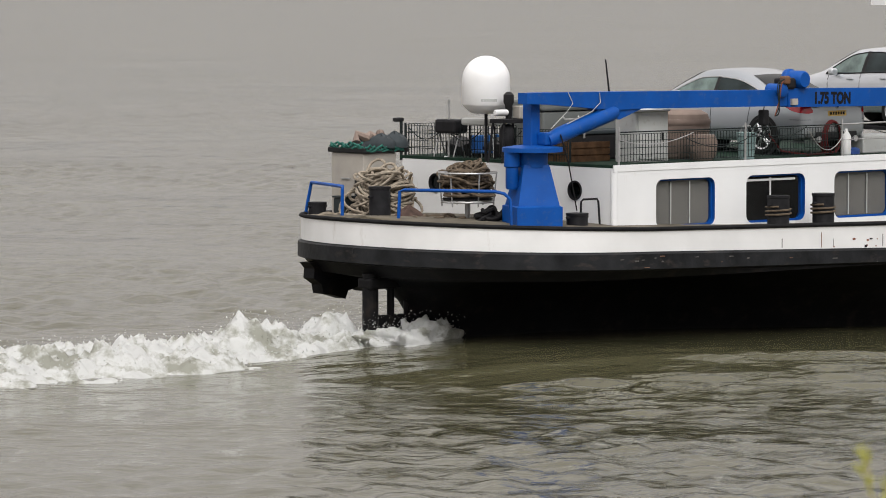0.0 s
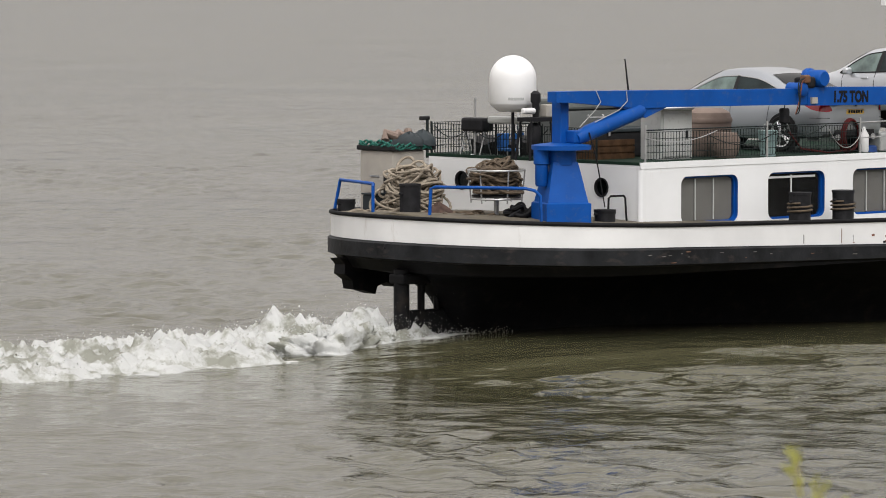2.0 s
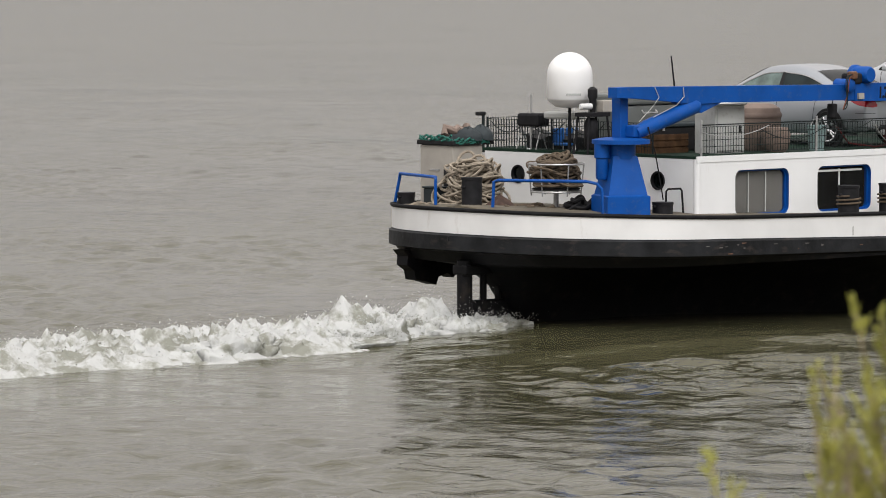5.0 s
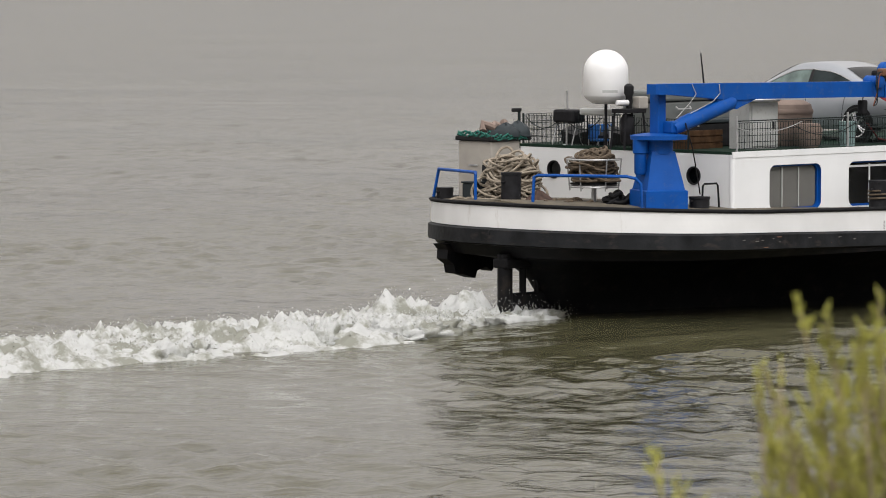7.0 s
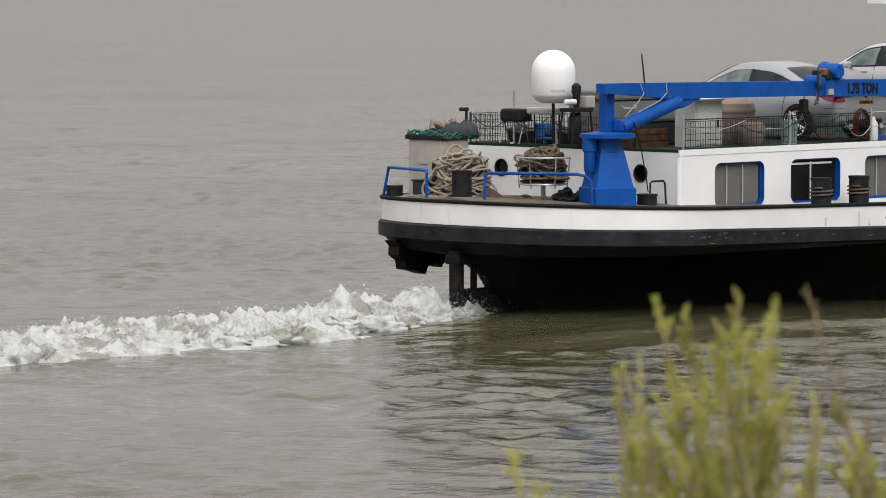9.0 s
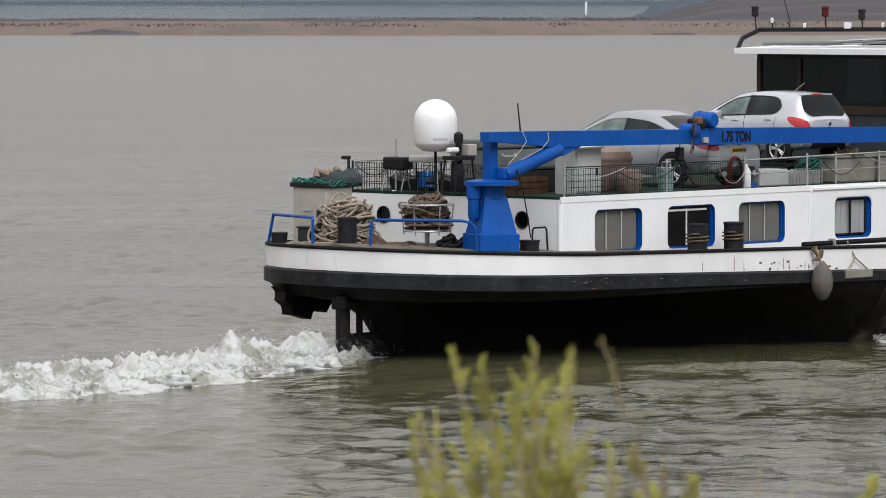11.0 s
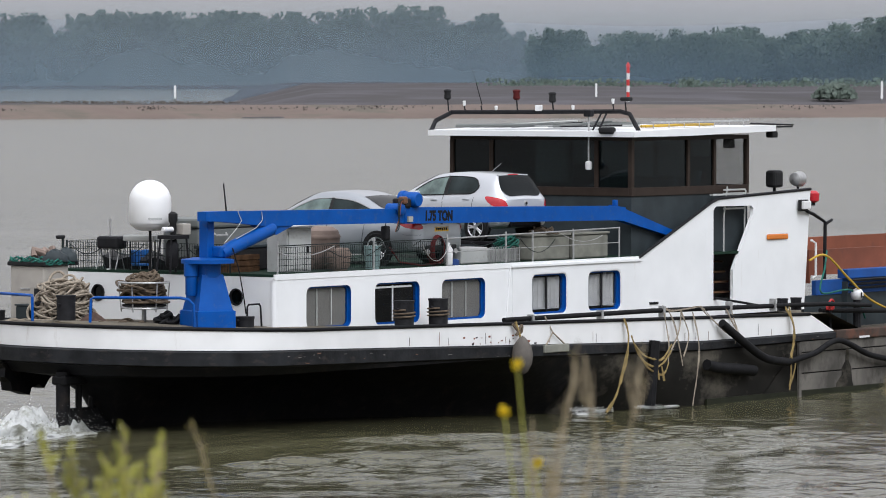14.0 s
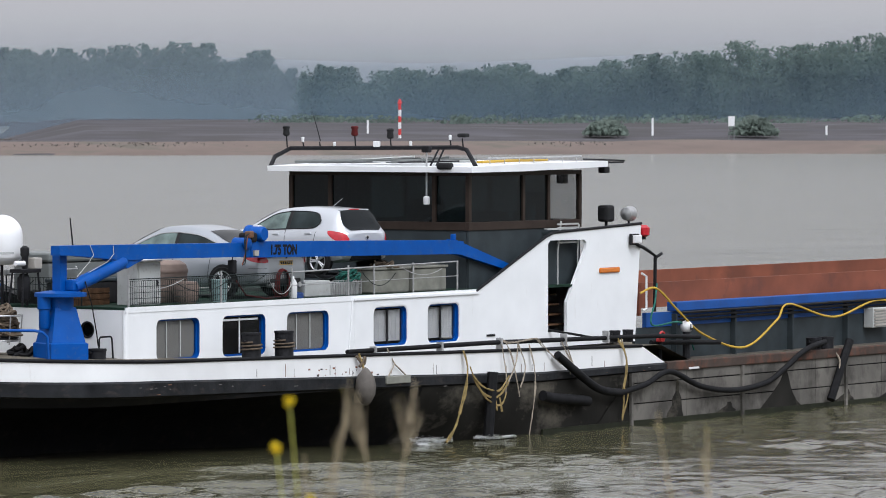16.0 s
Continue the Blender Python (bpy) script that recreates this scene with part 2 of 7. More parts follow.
def haze_mat(name, colour, dense, top):
    """Painted haze for a sheet: mostly clear, thins out upwards and drifts in patches."""
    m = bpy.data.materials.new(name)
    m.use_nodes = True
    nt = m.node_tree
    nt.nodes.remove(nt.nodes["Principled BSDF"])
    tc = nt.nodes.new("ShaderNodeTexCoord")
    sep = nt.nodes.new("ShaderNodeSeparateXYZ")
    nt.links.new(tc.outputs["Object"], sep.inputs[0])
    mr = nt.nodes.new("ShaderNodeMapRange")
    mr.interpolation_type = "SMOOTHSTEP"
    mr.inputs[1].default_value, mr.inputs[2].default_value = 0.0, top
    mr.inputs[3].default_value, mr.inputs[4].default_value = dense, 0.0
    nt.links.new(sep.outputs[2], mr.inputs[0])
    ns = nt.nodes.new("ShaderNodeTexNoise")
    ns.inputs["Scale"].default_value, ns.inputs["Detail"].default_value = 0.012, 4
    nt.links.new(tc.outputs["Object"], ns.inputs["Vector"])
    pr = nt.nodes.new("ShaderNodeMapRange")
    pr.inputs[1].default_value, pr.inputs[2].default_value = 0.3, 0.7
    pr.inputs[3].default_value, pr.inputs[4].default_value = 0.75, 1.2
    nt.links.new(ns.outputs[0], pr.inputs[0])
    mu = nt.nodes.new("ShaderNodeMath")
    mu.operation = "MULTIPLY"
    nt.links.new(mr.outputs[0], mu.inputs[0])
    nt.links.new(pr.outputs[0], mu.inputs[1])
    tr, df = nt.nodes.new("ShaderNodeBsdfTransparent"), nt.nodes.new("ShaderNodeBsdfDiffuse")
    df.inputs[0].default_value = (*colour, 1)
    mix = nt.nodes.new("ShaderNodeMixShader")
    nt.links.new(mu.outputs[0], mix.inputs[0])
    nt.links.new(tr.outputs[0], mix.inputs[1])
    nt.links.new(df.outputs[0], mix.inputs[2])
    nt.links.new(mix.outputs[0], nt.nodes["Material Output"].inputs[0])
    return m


HAZE = haze_mat("haze_sheet", (0.12, 0.172, 0.222), 0.62, 33.0)
FARHAZE = haze_mat("far_haze_sheet", (0.25, 0.295, 0.325), 0.62, 72.0)

# ---- mesh tools ----


def box(bm, x0, x1, y0, y1, z0, z1, bevel=0.0):
    vs = [bm.verts.new((x, y, z)) for x in (x0, x1) for y in (y0, y1) for z in (z0, z1)]
    fs = [bm.faces.new([vs[i] for i in f]) for f in ((0, 1, 3, 2), (4, 6, 7, 5), (0, 4, 5, 1), (2, 3, 7, 6), (0, 2, 6, 4), (1, 5, 7, 3))]
    if bevel:
        bmesh.ops.bevel(bm, geom=list({e for f in fs for e in f.edges}), offset=bevel, segments=2, affect="EDGES", profile=0.5)


def ring(bm, centre, u, v, r, n):
    return [bm.verts.new(centre + (u * math.cos(2 * math.pi * k / n) + v * math.sin(2 * math.pi * k / n)) * r) for k in range(n)]


def tube(bm, pts, r, n=8, closed=False):
    """A round bar along points; r: one radius or one for each point."""
    pts = [Vector(p) for p in pts]
    rs = r if isinstance(r, (list, tuple)) else [r] * len(pts)
    rings, u = [], None
    for i, p in enumerate(pts):
        a = pts[i - 1] if i or closed else p
        b = pts[(i + 1) % len(pts)] if i < len(pts) - 1 or closed else p
        d = (b - a).normalized()
        if u is None:
            u = d.orthogonal().normalized()
        u = (u - d * u.dot(d)).normalized()
        rings.append(ring(bm, p, u, d.cross(u), rs[i], n))
    m = len(rings)
    for i in range(m if closed else m - 1):
        a, b = rings[i], rings[(i + 1) % m]
        for k in range(n):
            bm.faces.new((a[k], a[(k + 1) % n], b[(k + 1) % n], b[k]))
    if not closed:
        bm.faces.new(rings[0][::-1])
        bm.faces.new(rings[-1])


def lathe(bm, profile, n=24, at=(0, 0, 0), axis="z"):
    """Turns (radius, height) pairs about an axis."""
    at = Vector(at)
    u, v, w = {"z": (Vector((1, 0, 0)), Vector((0, 1, 0)), Vector((0, 0, 1))), "y": (Vector((0, 0, 1)), Vector((1, 0, 0)), Vector((0, 1, 0))),
               "x": (Vector((0, 1, 0)), Vector((0, 0, 1)), Vector((1, 0, 0)))}[axis]
    rings = [ring(bm, at + w * h, u, v, max(r, 0.0005), n) for r, h in profile]
    for a, b in zip(rings, rings[1:]):
        for k in range(n):
            bm.faces.new((a[k], a[(k + 1) % n], b[(k + 1) % n], b[k]))
    bm.faces.new(rings[0][::-1])
    bm.faces.new(rings[-1])


def loft(bm, rows, close_ends=False, cyclic=False):
    """Skin over rows of points, all of one length."""
    vr = [[bm.verts.new(p) for p in row] for row in rows]
    for a, b in zip(vr, vr[1:]):
        k = len(a)
        for i in range(k if cyclic else k - 1):
            j = (i + 1) % k
            bm.faces.new((a[i], a[j], b[j], b[i]))
    if close_ends:
        bm.faces.new(vr[0][::-1])
        bm.faces.new(vr[-1])


def rounded(u0, u1, v0, v1, r, n=5):
    """A rectangle with round corners, as a loop."""
    out = []
    for cu, cv, a0 in ((u1 - r, v1 - r, 0), (u0 + r, v1 - r, 90), (u0 + r, v0 + r, 180), (u1 - r, v0 + r, 270)):
        out += [(cu + r * math.cos(radians(a0 + 90 * k / n)), cv + r * math.sin(radians(a0 + 90 * k / n))) for k in range(n + 1)]
    return out


def plate(bm, loops, place, thick):
    """A sheet with holes: loops of (u, v), the first one outside; place(u, v, w) gives the point, w runs through the thickness."""
    edges = []
    start = len(bm.faces)
    for loop in loops:
        vs = [bm.verts.new(place(u, v, 0)) for u, v in loop]
        edges += [bm.edges.new((vs[i], vs[(i + 1) % len(vs)])) for i in range(len(vs))]
    made = bmesh.ops.triangle_fill(bm, edges=edges, use_beauty=True)["geom"]
    faces = [f for f in made if isinstance(f, bmesh.types.BMFace)]
    back = bmesh.ops.extrude_face_region(bm, geom=faces)["geom"]
    shift = Vector(place(0, 0, thick)) - Vector(place(0, 0, 0))
    bmesh.ops.translate(bm, verts=[g for g in back if isinstance(g, bmesh.types.BMVert)], vec=shift)


def part(name, bm, material, parent=None, label="", smooth=False, at=None):
    """Links a bmesh as one mesh object under a thing or a part."""
    bmesh.ops.recalc_face_normals(bm, faces=bm.faces)
    me = bpy.data.meshes.new(name)
    bm.to_mesh(me)
    bm.free()
    me.materials.append(material)
    if smooth:
        me.shade_smooth()
    if smooth and smooth != "soft":
        me.set_sharp_from_angle(angle=radians(38))
    ob = new(name, me)
    if parent is not None:
        ob.parent = parent
    if at is not None:
        ob.matrix_basis = at
    if label:
        ob["label"] = label
    return ob


def B():
    return bmesh.new()


def quick(name, material, parent, fn, *args, label="", smooth=False, **kw):
    bm = bmesh.new()
    fn(bm, *args, **kw)
    return part(name, bm, material, parent, label, smooth)


def hang(pts, n=14):
    """A smooth curve through points."""
    pts = [Vector(p) for p in pts]
    out = []
    for i in range(len(pts) - 1):
        a, b_, c, d = pts[max(i - 1, 0)], pts[i], pts[i + 1], pts[min(i + 2, len(pts) - 1)]
        for k in range(n):
            t = k / n
            out.append(0.5 * ((2 * b_) + (c - a) * t + (2 * a - 5 * b_ + 4 * c - d) * t * t + (3 * b_ - a - 3 * c + d) * t ** 3))
    return out + [pts[-1]]


def thing(name, label, category, group="", kind=""):
    return tagged(new(name), label, category, group, kind)


# ---- the vessel's course: x runs to its bow, y to port, z up from the water ----
X0, Y0, COURSE, SPEED, GAIN = -1.791, 93.346, 44.676, 1.263, 0.00735
ABOARD = []


def vessel(t):
    s = SPEED * t + GAIN * t * t / 2
    return pose(X0 + s * math.sin(radians(COURSE)), Y0 + s * math.cos(radians(COURSE)), 0, 0, 0, 90 - COURSE)


def aboard(ob, local=None):
    """The thing rides on the vessel, at a pose in the vessel's space."""
    ABOARD.append((ob, local or Matrix.Identity(4)))
    return ob


def smooth01(a):
    a = min(1, max(0, a))
    return a * a * (3 - 2 * a)

# ---- river, banks and distance ----


def river():
    """One sheet of water to the horizon; wind waves stand out of it round the vessel."""
    fine = 0.22
    near = [58.0]
    while near[-1] < 300:
        near.append(near[-1] + max(0.18, near[-1] ** 2 / 58000))
    xs = np.concatenate([[-2500, -900, -300, -120, -60], np.arange(-45, 86, fine), [95, 120, 220, 420, 900, 2500]])
    ys = np.concatenate([[-40, 0, 30, 50], near, [340, 420, 520, 640, 820, 1300, 2200, 3600]])
    gx, gy = np.meshgrid(xs, ys)
    rng = np.random.default_rng(5)
    z = np.zeros_like(gx)
    for _ in range(64):
        lam = 0.5 * 4.2 ** rng.random()
        ang = radians(205) + rng.normal() * 0.75
        k = 2 * np.pi / lam
        # gusty patches: every train of waves comes and goes
        p1, p2, w = rng.random() * 6.28, rng.random() * 6.28, 2 * np.pi / (9 + 22 * rng.random())
        group = 0.55 + 0.45 * np.sin(w * (gx * 0.8 + gy * 0.35) + p1) * np.sin(w * (gy * 0.5 - gx * 0.3) + p2)
        z += 0.0125 * lam / 1.6 * group * np.sin(k * (gx * np.cos(ang) + gy * np.sin(ang)) + rng.random() * 6.28)
    edge = np.clip((gx + 45) / 6, 0, 1) * np.clip((86 - gx) / 6, 0, 1) * np.clip((gy - 58) / 4, 0, 1) * np.clip((300 - gy) / 170, 0, 1)
    patch = np.sin(gx * 0.21 + gy * 0.07 + 1) * np.sin(gy * 0.16 - gx * 0.05) + 0.6 * np.sin(gx * 0.09 - gy * 0.11 + 2) + 0.5 * np.sin(gx * 0.47 + gy * 0.31)
    z *= edge * (0.3 + 0.75 / (1 + np.exp(-3.0 * patch)))
    ny, nx = gx.shape
    me = bpy.data.meshes.new("river_water")
    idx = np.arange(nx * ny).reshape(ny, nx)
    quads = np.stack([idx[:-1, :-1], idx[:-1, 1:], idx[1:, 1:], idx[1:, :-1]], -1).reshape(-1, 4)
    me.vertices.add(nx * ny)
    me.vertices.foreach_set("co", np.stack([gx, gy, z], -1).ravel())
    me.loops.add(quads.size)
    me.loops.foreach_set("vertex_index", quads.ravel())
    me.polygons.add(len(quads))
    me.polygons.foreach_set("loop_start", np.arange(0, quads.size, 4))
    me.update(calc_edges=True)
    me.validate()
    me.materials.append(WATER)
    me.shade_smooth()
    return tagged(new("river_water", me), "grey-brown rippled river water under an overcast sky", "water", kind="structure")


WATER_SHEET = river()


def stern_wave():
    """The smooth swell that the hull draws along, with its ripples spreading abeam; it travels with the vessel."""
    xs, ys = np.arange(-11, 18.01, 0.11), np.arange(-13, 2.6, 0.11)
    gx, gy = np.meshgrid(xs, ys)
    ease = lambda a: np.clip(a, 0, 1) ** 2 * (3 - 2 * np.clip(a, 0, 1))
    along = ease((gx + 9) / 8) * (1 - 1.0 * ease((gx + 1) / 13))
    abeam = ease((gy + 12) / 13)
    z = 0.26 * along * abeam ** 1.3 - 0.13 * (1 - ease((gy + 13) / 4)) - 0.14 * (1 - ease((gx + 11) / 4)) - 0.2 * ease((gx - 8) / 6)
    rng = np.random.default_rng(8)
    ruffle = 0.25 + 1.0 * ease((-1.5 - gy) / 4)
    for _ in range(46):
        lam = 0.45 * 4.0 ** rng.random()
        ang = radians(250) + rng.normal() * 0.5
        k = 2 * np.pi / lam
        p1, w = rng.random() * 6.28, 2 * np.pi / (5 + 12 * rng.random())
        group = 0.55 + 0.45 * np.sin(w * (gx * 0.9 + gy * 0.4) + p1)
        z += 0.0052 * lam * ruffle * group * np.sin(k * (gx * np.cos(ang) + gy * np.sin(ang)) + rng.random() * 6.28)
    # two steeper crests that run off the stern quarter
    for off, h in ((0.0, 0.07), (2.6, 0.05)):
        d = (gy + 2.4 + off) + 0.32 * (gx + 3)
        z += h * np.exp(-(d / 0.55) ** 2) * ease((gx + 9) / 5) * (1 - ease((gx - 1) / 6))
    ny, nx = gx.shape
    idx = np.arange(nx * ny).reshape(ny, nx)
    quads = np.stack([idx[:-1, :-1], idx[:-1, 1:], idx[1:, 1:], idx[1:, :-1]], -1).reshape(-1, 4)
    me = bpy.data.meshes.new("water_swell")
    me.vertices.add(nx * ny)
    me.vertices.foreach_set("co", np.stack([gx, gy, z], -1).ravel())
    me.loops.add(quads.size)
    me.loops.foreach_set("vertex_index", quads.ravel())
    me.polygons.add(len(quads))
    me.polygons.foreach_set("loop_start", np.arange(0, quads.size, 4))
    me.update(calc_edges=True)
    me.validate()
    me.materials.append(WATER)
    me.shade_smooth()
    return aboard(tagged(new("water_swell", me), "olive-grey swell of water drawn along beside the moving hull", "water", kind="structure"))


stern_wave()


def far_ground():
    """The far bank: a sandbar with a beach, rising to a meadow and on to the horizon."""
    bm = bmesh.new()
    rows = []
    prof = [(0, -0.6), (4, 0.25), (14, 1.2), (22, 1.9), (60, 2.3), (90, 2.2), (140, 3.4), (240, 4.6), (330, 5.6), (700, 5.0), (1500, 3.0), (1800, 2.5), (3400, 2.0)]
    xs = [-1600 + 25 * i for i in range(130)]
    for d, z in prof:
        row = []
        for x in xs:
            edge = shore(x)
            dz = 0.6 * noise.noise(Vector((x * 0.02, d * 0.05, 1))) + 0.3 * noise.noise(Vector((x * 0.08, d * 0.2, 3)))
            gap = smooth01((95 - x) / 25) if 70 < d < 1700 else 0
            row.append((x + d * 0.1, edge + d, (z + (dz if 3 < d < 2000 else 0)) * (1 - gap) - 1.5 * gap))
        rows.append(row)
    loft(bm, rows)
    return tagged(part("far_bank_ground", bm, MEADOW, smooth=True), "low grassy far river bank", "river bank", kind="structure")


def shore(x):
    return 868 + 22 * noise.noise(Vector((x * 0.012, 0, 7))) + 6 * noise.noise(Vector((x * 0.06, 0, 9)))


far_ground()


def beach():
    bm = bmesh.new()
    rows = []
    xs = [-700 + 6 * i for i in range(230)]
    for k, (d, z) in enumerate(((-0.5, -0.3), (3, 0.35), (9, 1.1), (15, 1.75), (20, 2.1))):
        rows.append([(x + d * 0.1, shore(x) + d, z + 0.12 + (0.35 * noise.noise(Vector((x * 0.05, d * 0.3, 5))) if k else 0)) for x in xs])
    loft(bm, rows)
    return tagged(part("beach_ground", bm, SAND, smooth=True), "strip of pinkish sand and shingle along the far shore", "beach", kind="structure")


beach()


def tuft(bm, c, r, h, n, leaf):
    """A loose clump of small leaf faces."""
    for _ in range(n):
        a, q = random.uniform(0, 2 * math.pi), random.random() ** 0.5
        z = random.random()
        w = r * q * (1.05 - 0.75 * z * z)
        p = Vector((c[0] + w * math.cos(a), c[1] + w * math.sin(a), c[2] + h * z))
        s = leaf * random.uniform(0.6, 1.3)
        u = Vector((random.uniform(-1, 1), random.uniform(-1, 1), random.uniform(-1, 1))).normalized() * s
        v = u.orthogonal().normalized() * s
        bm.faces.new([bm.verts.new(p + u), bm.verts.new(p + v), bm.verts.new(p - u), bm.verts.new(p - v)])


def az(deg, dist, z):
    return Vector((dist * math.sin(radians(deg)), dist * math.cos(radians(deg)), z))


def woodland(name, label, spec, material, dist, depth, leaf, count, each=60):
    """A wood along the horizon: crowns of leaf clumps over hidden trunks. spec: (azimuth, top height) corners of its skyline."""
    bm = bmesh.new()
    for _ in range(count):
        a = random.uniform(spec[0][0], spec[-1][0])
        for (a0, h0), (a1, h1) in zip(spec, spec[1:]):
            if a0 <= a <= a1:
                top = h0 + (h1 - h0) * (a - a0) / (a1 - a0)
        d = dist + random.uniform(0, depth)
        top *= random.uniform(0.72, 1.03)
        base = az(a, d, 0)
        r = random.uniform(2.2, 5.0) * leaf
        for _k in range(4):
            zz = random.uniform(0.0, 0.75) * top * (0 if _k == 0 else 1)
            tuft(bm, (base.x + random.uniform(-r, r), base.y + random.uniform(-r, r), zz), r, (top - zz), each, leaf * 0.75 * (60 / each) ** 0.75)
        tube(bm, [base, base + Vector((0, 0, top * 0.7))], [0.35, 0.15], 4)
    return tagged(part(name, bm, material), label, "woodland", kind="stuff")


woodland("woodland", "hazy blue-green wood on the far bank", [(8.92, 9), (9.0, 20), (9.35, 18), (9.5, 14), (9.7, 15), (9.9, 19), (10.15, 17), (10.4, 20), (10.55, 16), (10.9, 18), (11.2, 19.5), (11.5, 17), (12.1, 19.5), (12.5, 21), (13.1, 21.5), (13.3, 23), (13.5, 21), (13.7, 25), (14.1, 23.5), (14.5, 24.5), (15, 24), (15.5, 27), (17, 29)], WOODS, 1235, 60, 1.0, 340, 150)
# stretch outside the view, added so the river's reflection has no hard end
woodland("woodland", "unseen hazy wood added further along the bank for river reflections", [(17, 30), (24, 30)], WOODS, 1235, 60, 1.0, 150, 40)
# its left end also runs on unseen for the reflection
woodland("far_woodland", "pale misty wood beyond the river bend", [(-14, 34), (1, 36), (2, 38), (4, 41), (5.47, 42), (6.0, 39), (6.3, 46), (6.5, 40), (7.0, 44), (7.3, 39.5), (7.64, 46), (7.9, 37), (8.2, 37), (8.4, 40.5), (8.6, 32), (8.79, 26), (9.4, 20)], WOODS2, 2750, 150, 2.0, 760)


def scrub():
    bm = bmesh.new()
    for _ in range(560):
        x = random.uniform(-330, 330) if random.random() < 0.5 else random.uniform(-150, 130)
        d = random.uniform(12, 60) if random.random() < 0.6 else random.uniform(60, 200)
        if x > 130 and random.random() < 0.85:
            continue
        tuft(bm, (x, shore(x) + d, 1.4), random.uniform(5, 14), random.uniform(0.3, 0.7), 80, 0.2)
    return tagged(part("shore_scrub", bm, SCRUB), "low dark scrub and weeds on the sandbar", "scrub", kind="stuff")


scrub()


def hedge():
    """Bushes along the foot of the wood."""
    bm = bmesh.new()
    for _ in range(420):
        p = az(random.uniform(8.4, 22), random.uniform(1150, 1205), 2.5)
        tuft(bm, p, random.uniform(4, 10), random.uniform(1.5, 4.2), 70, 0.4)
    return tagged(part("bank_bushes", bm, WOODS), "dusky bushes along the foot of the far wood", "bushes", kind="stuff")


hedge()


def lone_bush(a, h):
    """A rounded bush that stands before the wood."""
    bm = bmesh.new()
    for _ in range(16):
        p = az(a + random.uniform(-0.17, 0.17), random.uniform(990, 1004), 3.0)
        near_mid = 1 - abs(math.degrees(math.atan2(p.x, p.y)) - a) / 0.22
        tuft(bm, p, random.uniform(1.4, 2.6), h * (0.35 + 0.65 * near_mid) * random.uniform(0.75, 1), 190, 0.5)
    return tagged(part("bush", bm, BUSH), "pale green rounded bush standing before the far wood", "bush")


for a, h in ((13.98, 4.2), (12.32, 3.4)):
    lone_bush(a, h)


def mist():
    """Upright tinted sheets that paint distance haze and mist over the woods."""
    for d, m, h, a0, a1 in ((1208, HAZE, 56, -16, 26), (2600, FARHAZE, 135, -18, 26)):
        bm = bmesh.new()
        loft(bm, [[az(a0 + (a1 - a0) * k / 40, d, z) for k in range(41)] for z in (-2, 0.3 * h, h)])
        ob = tagged(part("backdrop_haze", bm, m, smooth=True), "tinted upright sheet painting bluish haze and mist before the far woods", "mist", kind="structure")
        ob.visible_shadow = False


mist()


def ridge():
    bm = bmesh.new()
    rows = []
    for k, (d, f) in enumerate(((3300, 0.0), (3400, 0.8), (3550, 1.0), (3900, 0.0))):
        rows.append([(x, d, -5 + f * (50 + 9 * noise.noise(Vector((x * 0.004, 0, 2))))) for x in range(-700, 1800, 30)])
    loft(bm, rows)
    return tagged(part("backdrop_ridge", bm, HILL, smooth=True), "distant ridge with horizon haze painted into its pale colour", "hills", kind="structure")


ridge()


def near_bank():
    """The grassy bank under the camera, falling to the water."""
    bm = bmesh.new()
    prof = [(-60, 6.0), (-3, 6.1), (5, 5.9), (9, 5.3), (14, 4.2), (24, 1.2), (31, -0.8)]
    rows = [[(x, y, z + 0.12 * noise.noise(Vector((x * 0.4, y * 0.4, 0)))) for x in range(-120, 121, 4)] for y, z in prof]
    loft(bm, rows)
    return tagged(part("near_bank_ground", bm, BANK, smooth=True), "sloping soil of the near river bank", "river bank", kind="structure")


near_bank()

# ---- the vessel ----
YC, HALF = 2.98, 3.88


def sheer(x):
    """Height of the bulwark's top along the vessel."""
    if x < 0:
        return 2.36 + 0.035 * -x
    return max(1.95, 2.36 - 0.021 * x)


def outline(length, half, low=None, reach=1.0, power=2.25, far=62.0, n=22):
    """Half breadths round the stern, from the bow on the starboard side to the bow on the port side.
    low: half breadth at the aft shoulder, which widens to the full one over the reach."""
    xs = [far, 40, 30, 26, 22, 20.5, 19, 18, 17, 16, 15, 14, 13, 12, 11, 10, 9, 8, 7, 6, 4.5, 3, 2, 1]
    low = half if low is None else low
    side = [(x, low + (half - low) * smooth01(x / reach)) for x in xs]
    end = []
    for k in range(n + 1):
        a = math.pi * k / n
        c, s = math.cos(a), math.sin(a)
        end.append((-length * s ** (2 / power), -low * (abs(c) ** (2 / power)) * (1 if c > 0 else -1)))
    pts = [(x, YC - h) for x, h in side] + [(x, YC + y) for x, y in end] + [(x, YC + h) for x, h in side[::-1]]
    return pts


